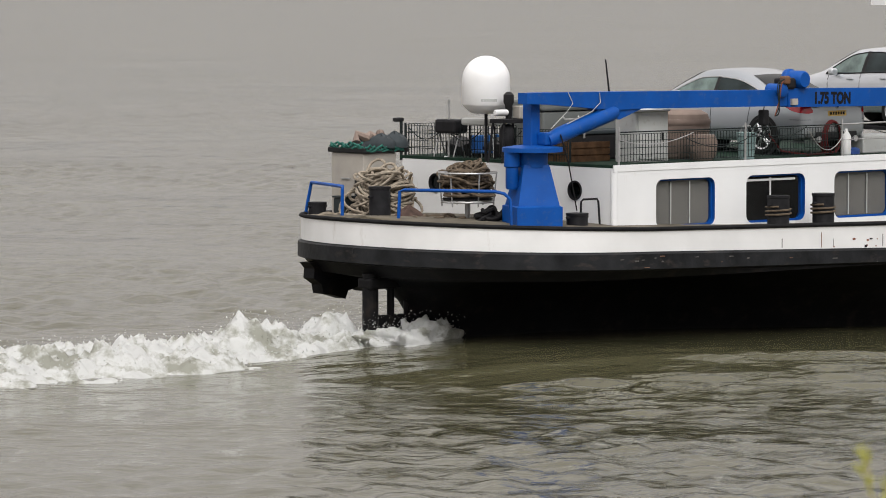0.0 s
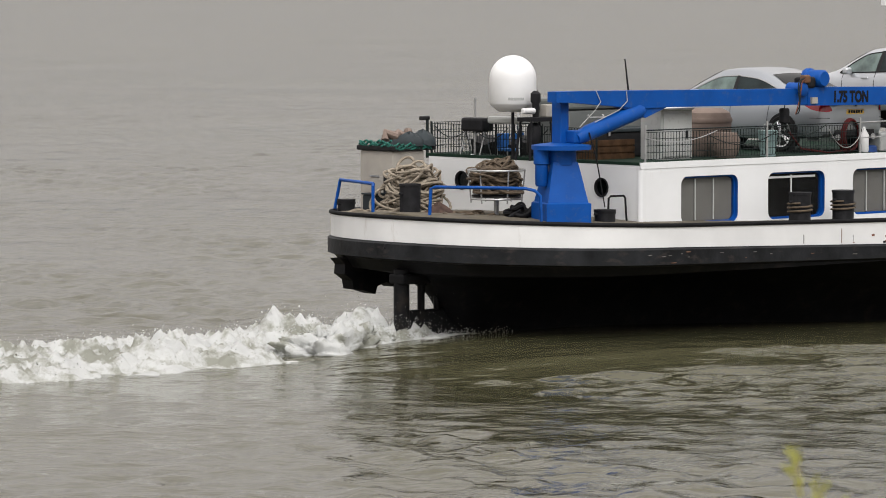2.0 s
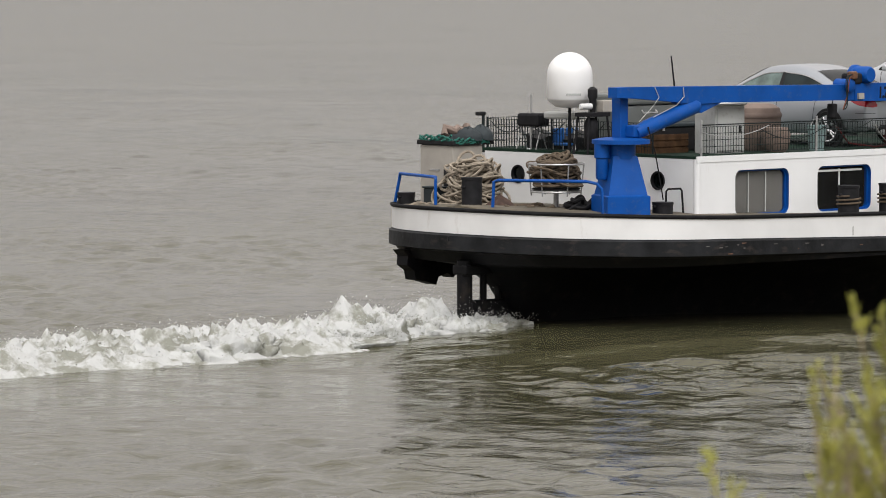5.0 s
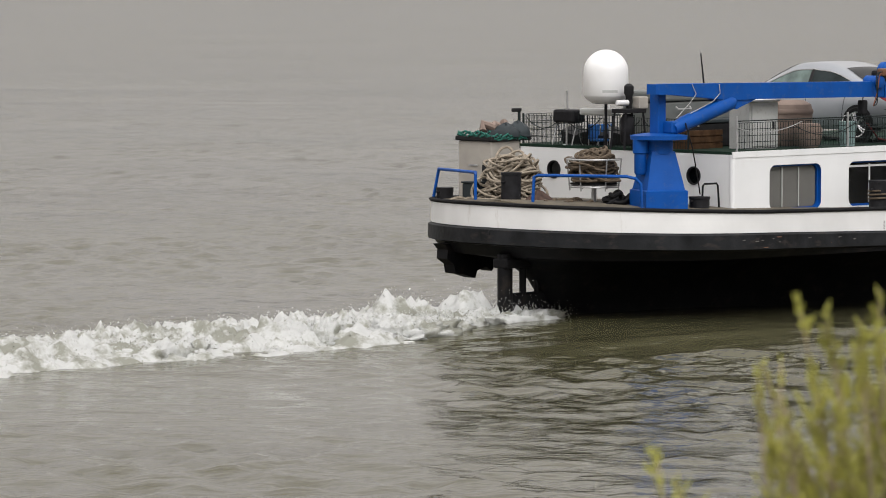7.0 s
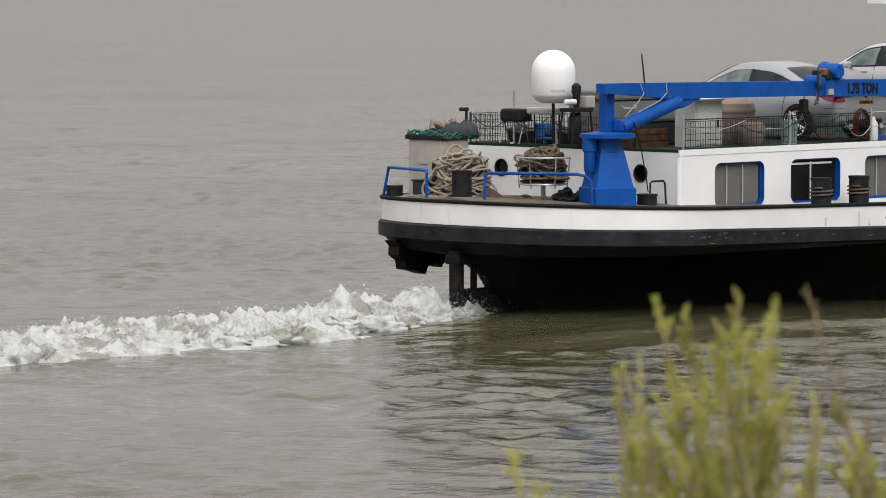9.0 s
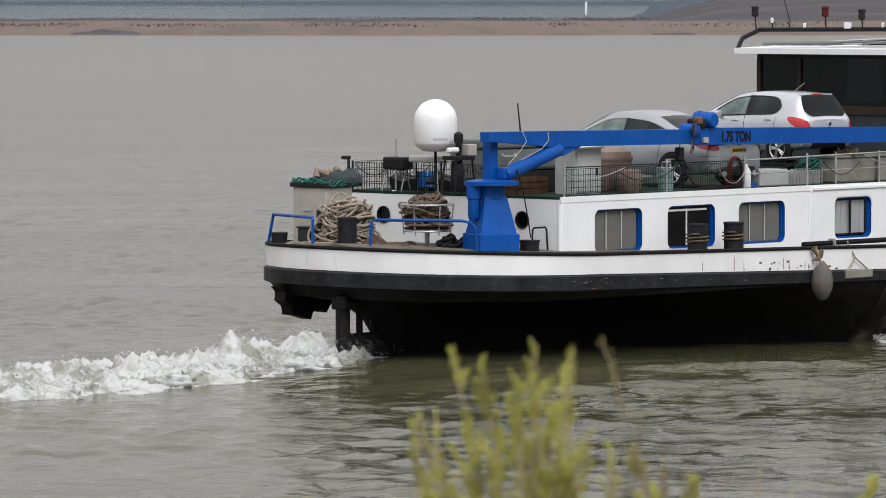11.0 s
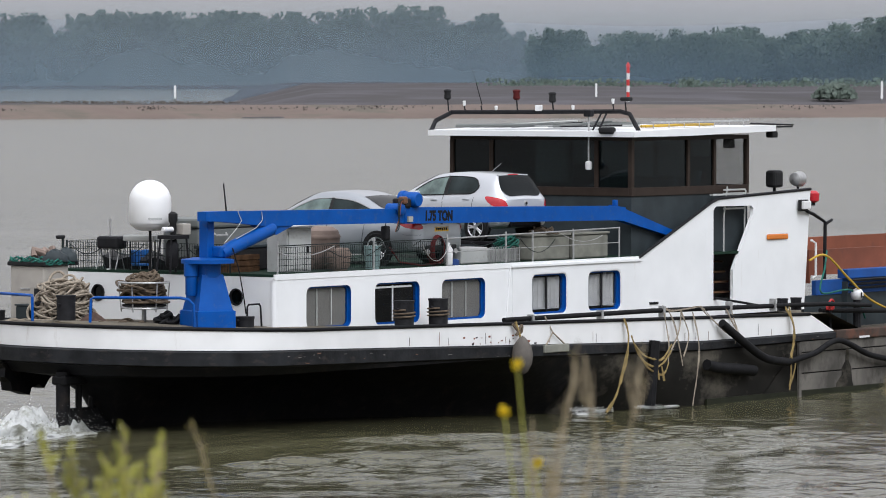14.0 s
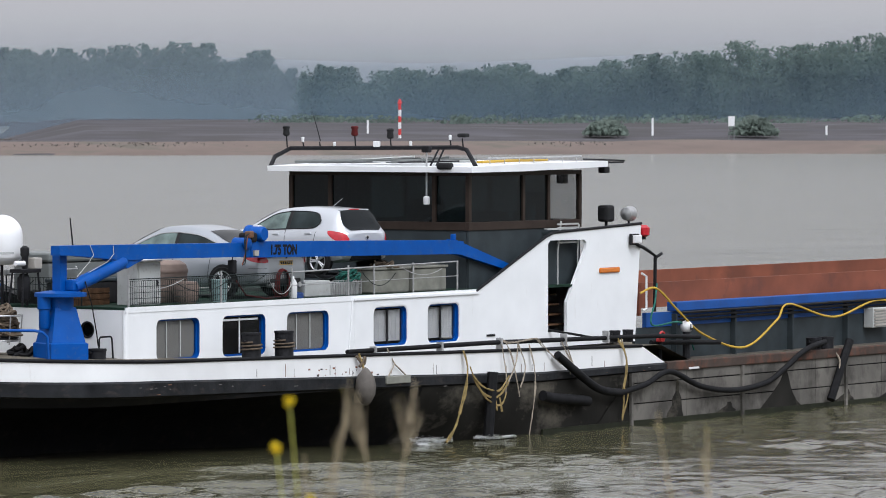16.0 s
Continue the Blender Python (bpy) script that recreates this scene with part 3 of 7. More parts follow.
def barge():
    b = aboard(thing("cargo_barge", "long white and black inland cargo barge with a raised stern cabin", "barge"))

    def band(name, material, top, bot, label):
        bm = bmesh.new()
        loft(bm, [[(x, y, top[1](x)) for x, y in top[0]], [(x, y, bot[1](x)) for x, y in bot[0]]])
        return part(name, bm, material, b, label, smooth=True)

    full = outline(3.5, HALF)
    # white bulwark, which stops in a slanting end
    bm = bmesh.new()
    strip = [(x, y) for x, y in outline(3.53, HALF + 0.02, far=20.6)]
    strip = [p for p in strip if p[0] <= 20.6]
    lowz = lambda x: max(1.5, 1.95 - 0.03 * x) if x > 0 else 1.95 + 0.02 * -x
    inner = [(YC + (y - YC) * 0.975) for x, y in strip]
    loft(bm, [[(min(x, 19.5), y, sheer(x)) for x, y in strip], [(x, y, lowz(x)) for x, y in strip],
              [(x * 0.98, yi, lowz(x)) for (x, y), yi in zip(strip, inner)], [(min(x, 19.5) * 0.98, yi, sheer(x)) for (x, y), yi in zip(strip, inner)]])
    part("bulwark", bm, BAND, b, "white painted bulwark, scuffed along the edge", smooth=True)
    # black cap rail on the bulwark
    for name, r, m, dz in (("cap_rail", 0.04, RUBBER, 0.0),):
        bm = bmesh.new()
        tube(bm, [(min(x, 19.5), y, sheer(x) + dz) for x, y in outline(3.53, HALF + 0.02, far=20.6) if x <= 20.6][1:-1], r, 8)
        part(name, bm, m, b, smooth=True)
    # rubbing strake
    stz = lambda x: lowz(x)
    bm = bmesh.new()
    o1 = outline(3.6, HALF + 0.07)
    bz = lambda x: lowz(x) - (0.36 if x < 0 else max(0.2, 0.36 - 0.008 * x))
    loft(bm, [[(x, y, lowz(x)) for x, y in outline(3.5, HALF)], [(x, y, lowz(x) - 0.04) for x, y in o1], [(x, y, bz(x) + 0.04) for x, y in o1], [(x, y, bz(x)) for x, y in outline(3.45, HALF - 0.02)]])
    part("rubbing_strake", bm, STRAKE, b, "black rubbing strake with rust marks", smooth=True)
    # dark underbody, drawn in towards the stern
    rows = []
    for ln, lo, reach, z in ((3.45, 3.86, 1, None), (3.3, 3.7, 3, 1.44), (2.9, 1.6, 9, 1.34), (2.5, 0.95, 12, 0.95), (2.2, 0.75, 14, 0.5), (1.6, 0.6, 16, 0.1), (1.2, 0.5, 18, -0.8)):
        rows.append([(x, y, bz(x) if z is None else min(z, bz(x))) for x, y in outline(ln, HALF - 0.01, lo, reach)])
    bm = bmesh.new()
    loft(bm, rows)
    part("underbody", bm, BLACK, b, "matt black underwater hull, drawn in to the stern", smooth=True)
    # scraped side plating, proud of the black hull
    bm = bmesh.new()
    loft(bm, [[(x, y - 0.012, z - 0.004) for x, y, z in row if 9.5 < x < 21 and y < YC] for row in rows[1:]])
    part("hull_side", bm, HULLWORN, b, "dark scraped hull side with bare grey patches", smooth=True)
    # deck
    bm = bmesh.new()
    half = len(full) // 2
    st, po = full[:half + 1], full[half:][::-1]
    level = lambda x: sheer(x) - 0.01 if x <= 20.6 else 1.47
    camber = lambda x: 0.1 if x < 0 else 0.1 * (1 - smooth01(x / 4))
    loft(bm, [[(x, y + 0.05 + f * (y2 - y - 0.1), level(x) + camber(x) * (1 - (2 * f - 1) ** 2)) for (x, y), (_, y2) in zip(st, po)] for f in (0, 0.06, 0.15, 0.3, 0.5, 0.7, 0.85, 0.94, 1)])
    part("deck", bm, DECK, b, "worn brown and grey steel deck")
    return b


BARGE = barge()

WINDOWS = [(1.09, 2.65), (3.49, 5.1), (5.91, 7.53), (9.31, 10.66), (11.52, 12.82)]


def cabin():
    c = aboard(thing("stern_cabin", "white painted steel stern cabin with blue-framed windows", "cabin"))
    place = lambda u, v, w: (u, w, v)
    holes = [rounded(a, q, 2.3, 3.2, 0.16) for a, q in WINDOWS]
    bm = bmesh.new()
    door = [(16.69, 2.36), (17.53, 2.36), (17.53, 3.07), (18.4, 4.36), (18.42, 4.5), (18.33, 4.58), (16.8, 4.59), (16.69, 4.5)]
    plate(bm, [[(0.06, 2.0), (20.67, 2.0), (20.95, 4.91), (16.9, 4.75), (16.62, 4.66), (13.6, 3.44), (0.06, 3.44)]] + holes + [door], place, 0.08)
    part("side_wall", bm, WHITE, c)
    bm = bmesh.new()
    plate(bm, [[(0.1, 2.0), (5.85, 2.0), (5.85, 3.44), (0.1, 3.44)]] + [[(y + 0.16 * math.cos(k * math.pi / 8), 3.0 + 0.16 * math.sin(k * math.pi / 8)) for k in range(16)] for y in (1.04, 4.9)], lambda u, v, w: (w, u, v), 0.08)
    part("aft_wall", bm, WHITE, c)
    quick("corner_post", WHITE, c, tube, [(0.06, 0.06, 2.0), (0.06, 0.06, 3.44)], 0.075, 12, smooth=True)
    quick("port_wall", WHITE, c, box, 0.09, 20.6, 5.86, 5.94, 2.0, 3.44)
    quick("roof_deck", GREENDECK, c, box, 0.0, 20.6, 0.02, 5.93, 3.445, 3.5, label="green painted cabin roof used as a deck")
    quick("roof_edge", WHITE, c, box, -0.01, 13.7, -0.012, 0.018, 3.38, 3.5)
    # near-black box whose colour stands in for the unlit room behind the windows
    quick("dark_room_fill", ROOM, c, box, 0.3, 13.4, 0.9, 5.6, 2.05, 3.4)
    return c


CABIN = cabin()


def cabin_windows():
    for i, (a, q) in enumerate(WINDOWS):
        w = part("window", frame_ring(a, q, 2.3, 3.2, 0.16, 0.035, 0.05, 0.15), BLUE, CABIN, "blue painted window frame with round corners", smooth=True)
        bm = B()
        plate(bm, [rounded(a + 0.05, q - 0.05, 2.34, 3.16, 0.13)], lambda u, v, d: (u, 0.095 + d, v), 0.008)
        part("pane", bm, GLASS, w).visible_shadow = False
        bm = B()
        if i in (0, 2):          # closed pale roller blinds with bars
            plate(bm, [rounded(a + 0.06, q - 0.06, 2.34, 3.16, 0.12)], lambda u, v, d: (u, 0.12 + d, v), 0.01)
            part("blind", bm, GREYCURTAIN, w, "pale grey blind")
            for f in (0.3, 0.62):
                quick("glazing_bar", GREY, w, box, a + f * (q - a) - 0.012, a + f * (q - a) + 0.012, 0.08, 0.094, 2.36, 3.14)
        elif i == 1:             # dark open window
            quick("glazing_bar", SIGNWHITE, w, box, a + 0.72, a + 0.75, 0.075, 0.094, 2.36, 3.14)
            quick("glazing_bar", SIGNWHITE, w, box, a + 0.08, q - 0.2, 0.075, 0.094, 3.08, 3.12)
        else:                    # net curtains drawn to the sides
            rows = []
            for z in (2.4, 2.8, 3.12):
                rows.append([(a + 0.08 + (q - a - 0.16) * k / 40, 0.15 + 0.022 * math.sin(k * 1.1), z) for k in range(41) if True])
            loft(bm, rows)
            part("curtain", bm, CURTAIN, w, "white net curtain", smooth=True)
            quick("glazing_bar", DARKSTEEL, w, box, (a + q) / 2 - 0.03, (a + q) / 2 + 0.03, 0.075, 0.094, 2.36, 3.14)
    for y in (1.04, 4.9):
        bm = B()
        pr = [(0.155, -0.015), (0.185, -0.02), (0.185, 0.0), (0.155, 0.06)]
        rings = [ring(bm, Vector((h, y, 3.0)), Vector((0, 1, 0)), Vector((0, 0, 1)), r, 24) for r, h in pr]
        for p, r in zip(rings, rings[1:] + rings[:1]):
            for k in range(24):
                bm.faces.new((p[k], p[(k + 1) % 24], r[(k + 1) % 24], r[k]))
        pw = part("porthole", bm, DARKSTEEL, CABIN, "round porthole with a dark rim", smooth=True)
        quick("pane", TINTED, pw, lathe, [(0.17, 0), (0.17, 0.01)], 24, (0.04, y, 3.0), "x")
    quick("wall_pipe", WHITE, CABIN, tube, [(0.05, 4.66, 2.3), (0.05, 4.66, 3.52)], 0.035, 8, smooth=True)
    # a plate of the cabin side that stands proud, with its seam and conduit
    bm = B()
    plate(bm, [[(8.55, 2.02), (13.55, 2.02), (13.55, 3.36), (8.55, 3.36)], rounded(9.29, 10.68, 2.28, 3.22, 0.17), rounded(11.5, 12.84, 2.28, 3.22, 0.17)], lambda u, v, d: (u, -0.014 + d, v), 0.012)
    part("side_plate", bm, WHITE, CABIN)
    quick("conduit", WHITE, CABIN, tube, [(8.45, -0.02, 3.45), (8.38, -0.02, 2.8), (8.3, -0.02, 2.2)], 0.018, 6)
    quick("rain_rail", WHITE, CABIN, box, 8.5, 13.6, -0.05, 0.0, 3.39, 3.44)
    quick("wing_edge", DARKSTEEL, CABIN, tube, [(13.55, 0.0, 3.46), (16.6, 0.0, 4.69), (16.95, 0.0, 4.78), (20.95, 0.0, 4.93)], 0.035, 8)
    quick("marker_light", ORANGE, CABIN, box, 18.98, 19.9, -0.05, -0.002, 3.74, 3.87, bevel=0.03, label="long orange marker light")
    quick("front_wall", WHITE, CABIN, box, 20.6, 20.68, 0.09, 5.85, 2.0, 3.9)
    # dark panel that paints in the shade of the stairwell
    quick("dark_stair_fill", ROOM, CABIN, box, 16.5, 18.6, 1.3, 1.34, 2.1, 3.43)
    for k in range(6):
        quick("stair_tread", WOOD, CABIN, box, 16.7, 17.9, 0.3 + 0.08 * k, 0.5 + 0.08 * k, 2.5 + 0.24 * k, 2.54 + 0.24 * k)
    quick("grab_rail", SIGNWHITE, CABIN, tube, [(21.0, -0.02, 2.75), (21.12, -0.05, 2.8), (21.12, -0.05, 3.6), (20.95, -0.02, 3.68)], 0.03, 8)
    ext = quick("extinguisher", RED, CABIN, lathe, [(0.07, 0), (0.08, 0.04), (0.08, 0.36), (0.03, 0.44)], 12, (17.5, 0.6, 3.95), smooth=True, label="red fire extinguisher")
    quick("bracket", DARKSTEEL, ext, box, 17.3, 17.7, 0.5, 1.3, 3.86, 3.94)
    quick("vent_slot", INK, CABIN, box, 14.0, 14.35, -0.02, -0.002, 2.36, 2.41)


def frame_ring(u0, u1, v0, v1, r, wide, y0, y1):
    """A round-cornered frame in the side wall's opening."""
    bm = bmesh.new()
    o, i = rounded(u0 - 0.02, u1 + 0.02, v0 - 0.02, v1 + 0.02, r + 0.02), rounded(u0 + wide, u1 - wide, v0 + wide, v1 - wide, r - 0.03)
    o2 = rounded(u0 + 0.002, u1 - 0.002, v0 + 0.002, v1 - 0.002, r)
    loops = [[(u, 0.004, v) for u, v in o2], [(u, y1 - 0.07, v) for u, v in o2], [(u, y1 - 0.07, v) for u, v in i], [(u, y1, v) for u, v in i]]
    loft(bm, loops, cyclic=True)
    return bm


cabin_windows()


def wheelhouse():
    w = aboard(thing("wheelhouse", "dark brown wheelhouse with wide tinted windows and a white roof", "wheelhouse"))
    x0, x1, y0, y1, s, h = 13.75, 18.72, 0.33, 5.62, 5.08, 6.28
    for a, b_, c, d in ((x0 + 0.03, x1 - 0.03, y0 + 0.03, y0 + 0.09), (x0 + 0.03, x0 + 0.09, y0 + 0.1, y1 - 0.1), (x1 - 0.09, x1 - 0.03, y0 + 0.1, y1 - 0.1), (x0 + 0.03, x1 - 0.03, y1 - 0.09, y1 - 0.03)):
        quick("lower_wall", DARKGREY, w, box, a, b_, c, d, 3.5, s - 0.2, label="slate grey lower wall")
    for a, b_, c, d in ((x0, x1, y0, y0 + 0.1), (x0, x1, y1 - 0.1, y1), (x0, x0 + 0.1, y0 + 0.1, y1 - 0.1), (x1 - 0.1, x1, y0 + 0.1, y1 - 0.1)):
        quick("window_sill", BROWN, w, box, a, b_, c, d, s - 0.2, s, bevel=0.01)
        quick("window_head", BROWN, w, box, a, b_, c, d, h - 0.1, h, bevel=0.01)
    posts = [(x0, y0), (x0, y1 - 0.1), (x1 - 0.1, y0), (x1 - 0.1, y1 - 0.1), (x0, 1.3), (x0, 4.35), (16.08, y0), (17.2, y0), (16.08, y1 - 0.1), (x1 - 0.1, 2.95)]
    for x, y in posts:
        quick("window_post", BROWN, w, box, x, x + 0.11, y, y + 0.11, s, h - 0.1, bevel=0.008)
    for y in (y0 + 0.05, y1 - 0.05):
        for a, q, m in ((x0 + 0.11, 16.08, TINTED), (16.19, 17.2, TINTED), (17.31, x1 - 0.1, GLASS)):
            quick("pane", m, w, box, a, q, y - 0.006, y + 0.006, s, h - 0.1).visible_shadow = False
    for a, q in ((y0 + 0.11, 1.3), (1.41, 4.35), (4.46, y1 - 0.1)):
        quick("pane", TINTED, w, box, x0 + 0.05, x0 + 0.062, a, q, s, h - 0.1).visible_shadow = False
    quick("pane", GLASS, w, box, x1 - 0.06, x1 - 0.05, y0 + 0.11, y1 - 0.1, s, h - 0.1).visible_shadow = False
    # roof, rising a little towards the bow
    bm = B()
    loft(bm, [[(13.35, -0.02, 6.27), (13.35, -0.02, 6.4), (13.35, 5.98, 6.4), (13.35, 5.98, 6.27)], [(15.5, -0.06, 6.28), (15.5, -0.06, 6.46), (15.5, 6.02, 6.46), (15.5, 6.02, 6.28)],
              [(19.3, -0.06, 6.36), (19.3, -0.06, 6.5), (19.3, 6.02, 6.5), (19.3, 6.02, 6.36)]], close_ends=True, cyclic=True)
    part("roof", bm, WHITE, w, "white roof with a grey top")
    quick("sun_visor", DARKSTEEL, w, box, 19.3, 20.3, 0.1, 5.9, 6.44, 6.48)
    # the light bar on the roof
    bar = quick("light_bar", DARKSTEEL, w, tube, [(13.5, 6.0, 6.38), (13.75, 6.05, 6.62), (14.2, 5.9, 6.82), (14.2, 0.95, 6.86), (14.2, 0.7, 6.8), (14.0, 0.3, 6.4)], 0.055, 8, smooth=True, label="grey tubular light bar across the roof")
    quick("strut", DARKSTEEL, bar, tube, [(14.2, 1.5, 6.84), (13.9, 1.55, 6.42)], 0.025, 6)
    quick("strut", DARKSTEEL, bar, tube, [(14.2, 1.35, 6.84), (13.9, 1.38, 6.42)], 0.025, 6)
    for y, zt, kind in ((6.0, 7.28, 1), (5.5, 7.1, 0), (5.0, 7.1, 2), (4.55, 6.98, 3), (3.95, 7.28, 1), (3.3, 6.96, 4), (2.9, 7.22, 1), (2.3, 7.0, 0), (1.15, 7.16, 0), (0.8, 7.2, 5)):
        st = quick("lamp_stem", DARKSTEEL, bar, tube, [(14.2, y, 6.84), (14.2, y + 0.03, zt - 0.12)], 0.018, 6)
        if kind == 1:
            quick("lamp", DULLRED if y == 3.95 else TRIMBLACK, st, lathe, [(0.05, -0.16), (0.09, -0.12), (0.075, 0.0), (0.1, 0.06), (0.07, 0.09)], 12, (14.2, y + 0.03, zt), smooth=True)
        elif kind == 2:
            quick("whip_aerial", DARKSTEEL, st, tube, [(14.2, y, zt - 0.1), (14.2, y + 0.3, 7.9)], [0.014, 0.006], 6)
        elif kind == 4:
            quick("flood_lamp", SIGNWHITE, st, box, 14.12, 14.2, y - 0.09, y + 0.09, 6.86, 7.0, bevel=0.015)
        elif kind == 5:
            quick("lamp", TRIMBLACK, st, box, 14.1, 14.3, y - 0.13, y + 0.13, zt - 0.1, zt, bevel=0.04)
        else:
            quick("lamp", SIGNWHITE, st, lathe, [(0.03, -0.12), (0.04, -0.02), (0.03, 0.0)], 8, (14.2, y + 0.03, zt))
    mast = quick("camera_mast", STEEL, w, tube, [(13.55, 1.42, 6.85), (13.55, 1.42, 5.6)], 0.022, 8)
    quick("camera", SIGNWHITE, mast, lathe, [(0.07, 0), (0.08, 0.05), (0.08, 0.17), (0.05, 0.2)], 12, (13.55, 1.42, 5.5), smooth=True)
    quick("mast_head", DARKSTEEL, mast, box, 13.46, 13.64, 1.32, 1.52, 6.74, 6.9, bevel=0.03)
    quick("roof_lamp", TRIMBLACK, w, box, 13.25, 13.45, 0.55, 0.95, 6.34, 6.5, bevel=0.05)
    # poles and hose laid on the roof
    for k in range(5):
        quick("roof_pole", (MIDGREY, DARKSTEEL, DARKSTEEL, GREY, DARKSTEEL)[k], w, tube, [(13.7 + 0.15 * k, 5.4 - 0.3 * k, 6.5), (14.9 + 0.2 * k, 0.9 + 0.45 * k, 6.56)], 0.045, 6)
    heap = random.Random(31)
    for k in range(9):
        x, y = heap.uniform(13.7, 14.6), heap.uniform(2.0, 5.2)
        quick("roof_pole", (DARKSTEEL, MIDGREY, GREY)[k % 3], w, tube, [(x, y, 6.5), (x + heap.uniform(0.1, 0.8), y - heap.uniform(0.7, 1.9), heap.uniform(6.52, 6.62))], heap.uniform(0.015, 0.035), 6)
    for k in range(3):
        quick("hose", YELLOWHOSE, w, tube, [(15.0, 0.8 + 0.12 * k, 6.5), (16.2, 0.5 + 0.14 * k, 6.53), (17.6, 0.6 + 0.1 * k, 6.53)], 0.03, 6)
    quick("roof_rack", STEEL, w, tube, [(14.8, 0.5, 6.6), (18.8, 0.4, 6.62)], 0.02, 6)
    for k in range(7):
        quick("rack_stay", STEEL, w, tube, [(14.9 + 0.62 * k, 0.5 - 0.014 * k, 6.45), (14.9 + 0.62 * k, 0.5 - 0.014 * k, 6.61)], 0.012, 6)
    quick("aerial", DARKSTEEL, w, tube, [(18.6, 0.2, 6.55), (20.4, 0.15, 6.5)], 0.02, 6)
    quick("deck_lamp", TRIMBLACK, w, box, 19.25, 19.5, 0.0, 0.2, 6.2, 6.36, bevel=0.03)
    quick("deck_lamp", TRIMBLACK, w, box, 18.2, 18.45, 0.55, 0.75, 5.95, 6.18, bevel=0.03)
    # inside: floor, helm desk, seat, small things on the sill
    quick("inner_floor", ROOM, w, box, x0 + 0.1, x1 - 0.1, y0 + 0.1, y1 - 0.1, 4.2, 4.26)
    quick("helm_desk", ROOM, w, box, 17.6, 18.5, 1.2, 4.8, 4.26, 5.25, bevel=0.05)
    scr = quick("screen", TRIMBLACK, w, box, 17.9, 18.0, 0.8, 1.3, 5.2, 5.55, bevel=0.02)
    quick("screen", TRIMBLACK, w, box, 18.2, 18.3, 1.0, 1.9, 5.2, 5.75, bevel=0.02)
    quick("cup", SIGNWHITE, w, lathe, [(0.06, 0), (0.1, 0.32), (0.1, 0.34)], 12, (16.75, 0.5, 5.09), smooth=True)
    quick("canister", RED, w, box, 16.95, 17.03, 0.45, 0.55, 5.09, 5.4, bevel=0.01)
    quick("bottle", SIGNWHITE, w, lathe, [(0.06, 0), (0.06, 0.16), (0.025, 0.22), (0.025, 0.28)], 10, (15.8, 0.5, 5.09), smooth=True)
    quick("seat", TRIMBLACK, w, box, 15.4, 16.0, 2.5, 3.2, 4.26, 5.6, bevel=0.1)
    return w


wheelhouse()

# ---- hull fittings ----


def lowest(x):
    """Lower edge of the white bulwark."""
    return max(1.5, 1.95 - 0.03 * x) if x > 0 else 1.95 + 0.02 * -x


SCUFF = mat("scuffed_primer", (0.13, 0.12, 0.115), 0.8, vary=0.4, scale=5)
RUSTMARK = mat("rust_mark", (0.16, 0.085, 0.055), 0.85, vary=0.4, scale=6)


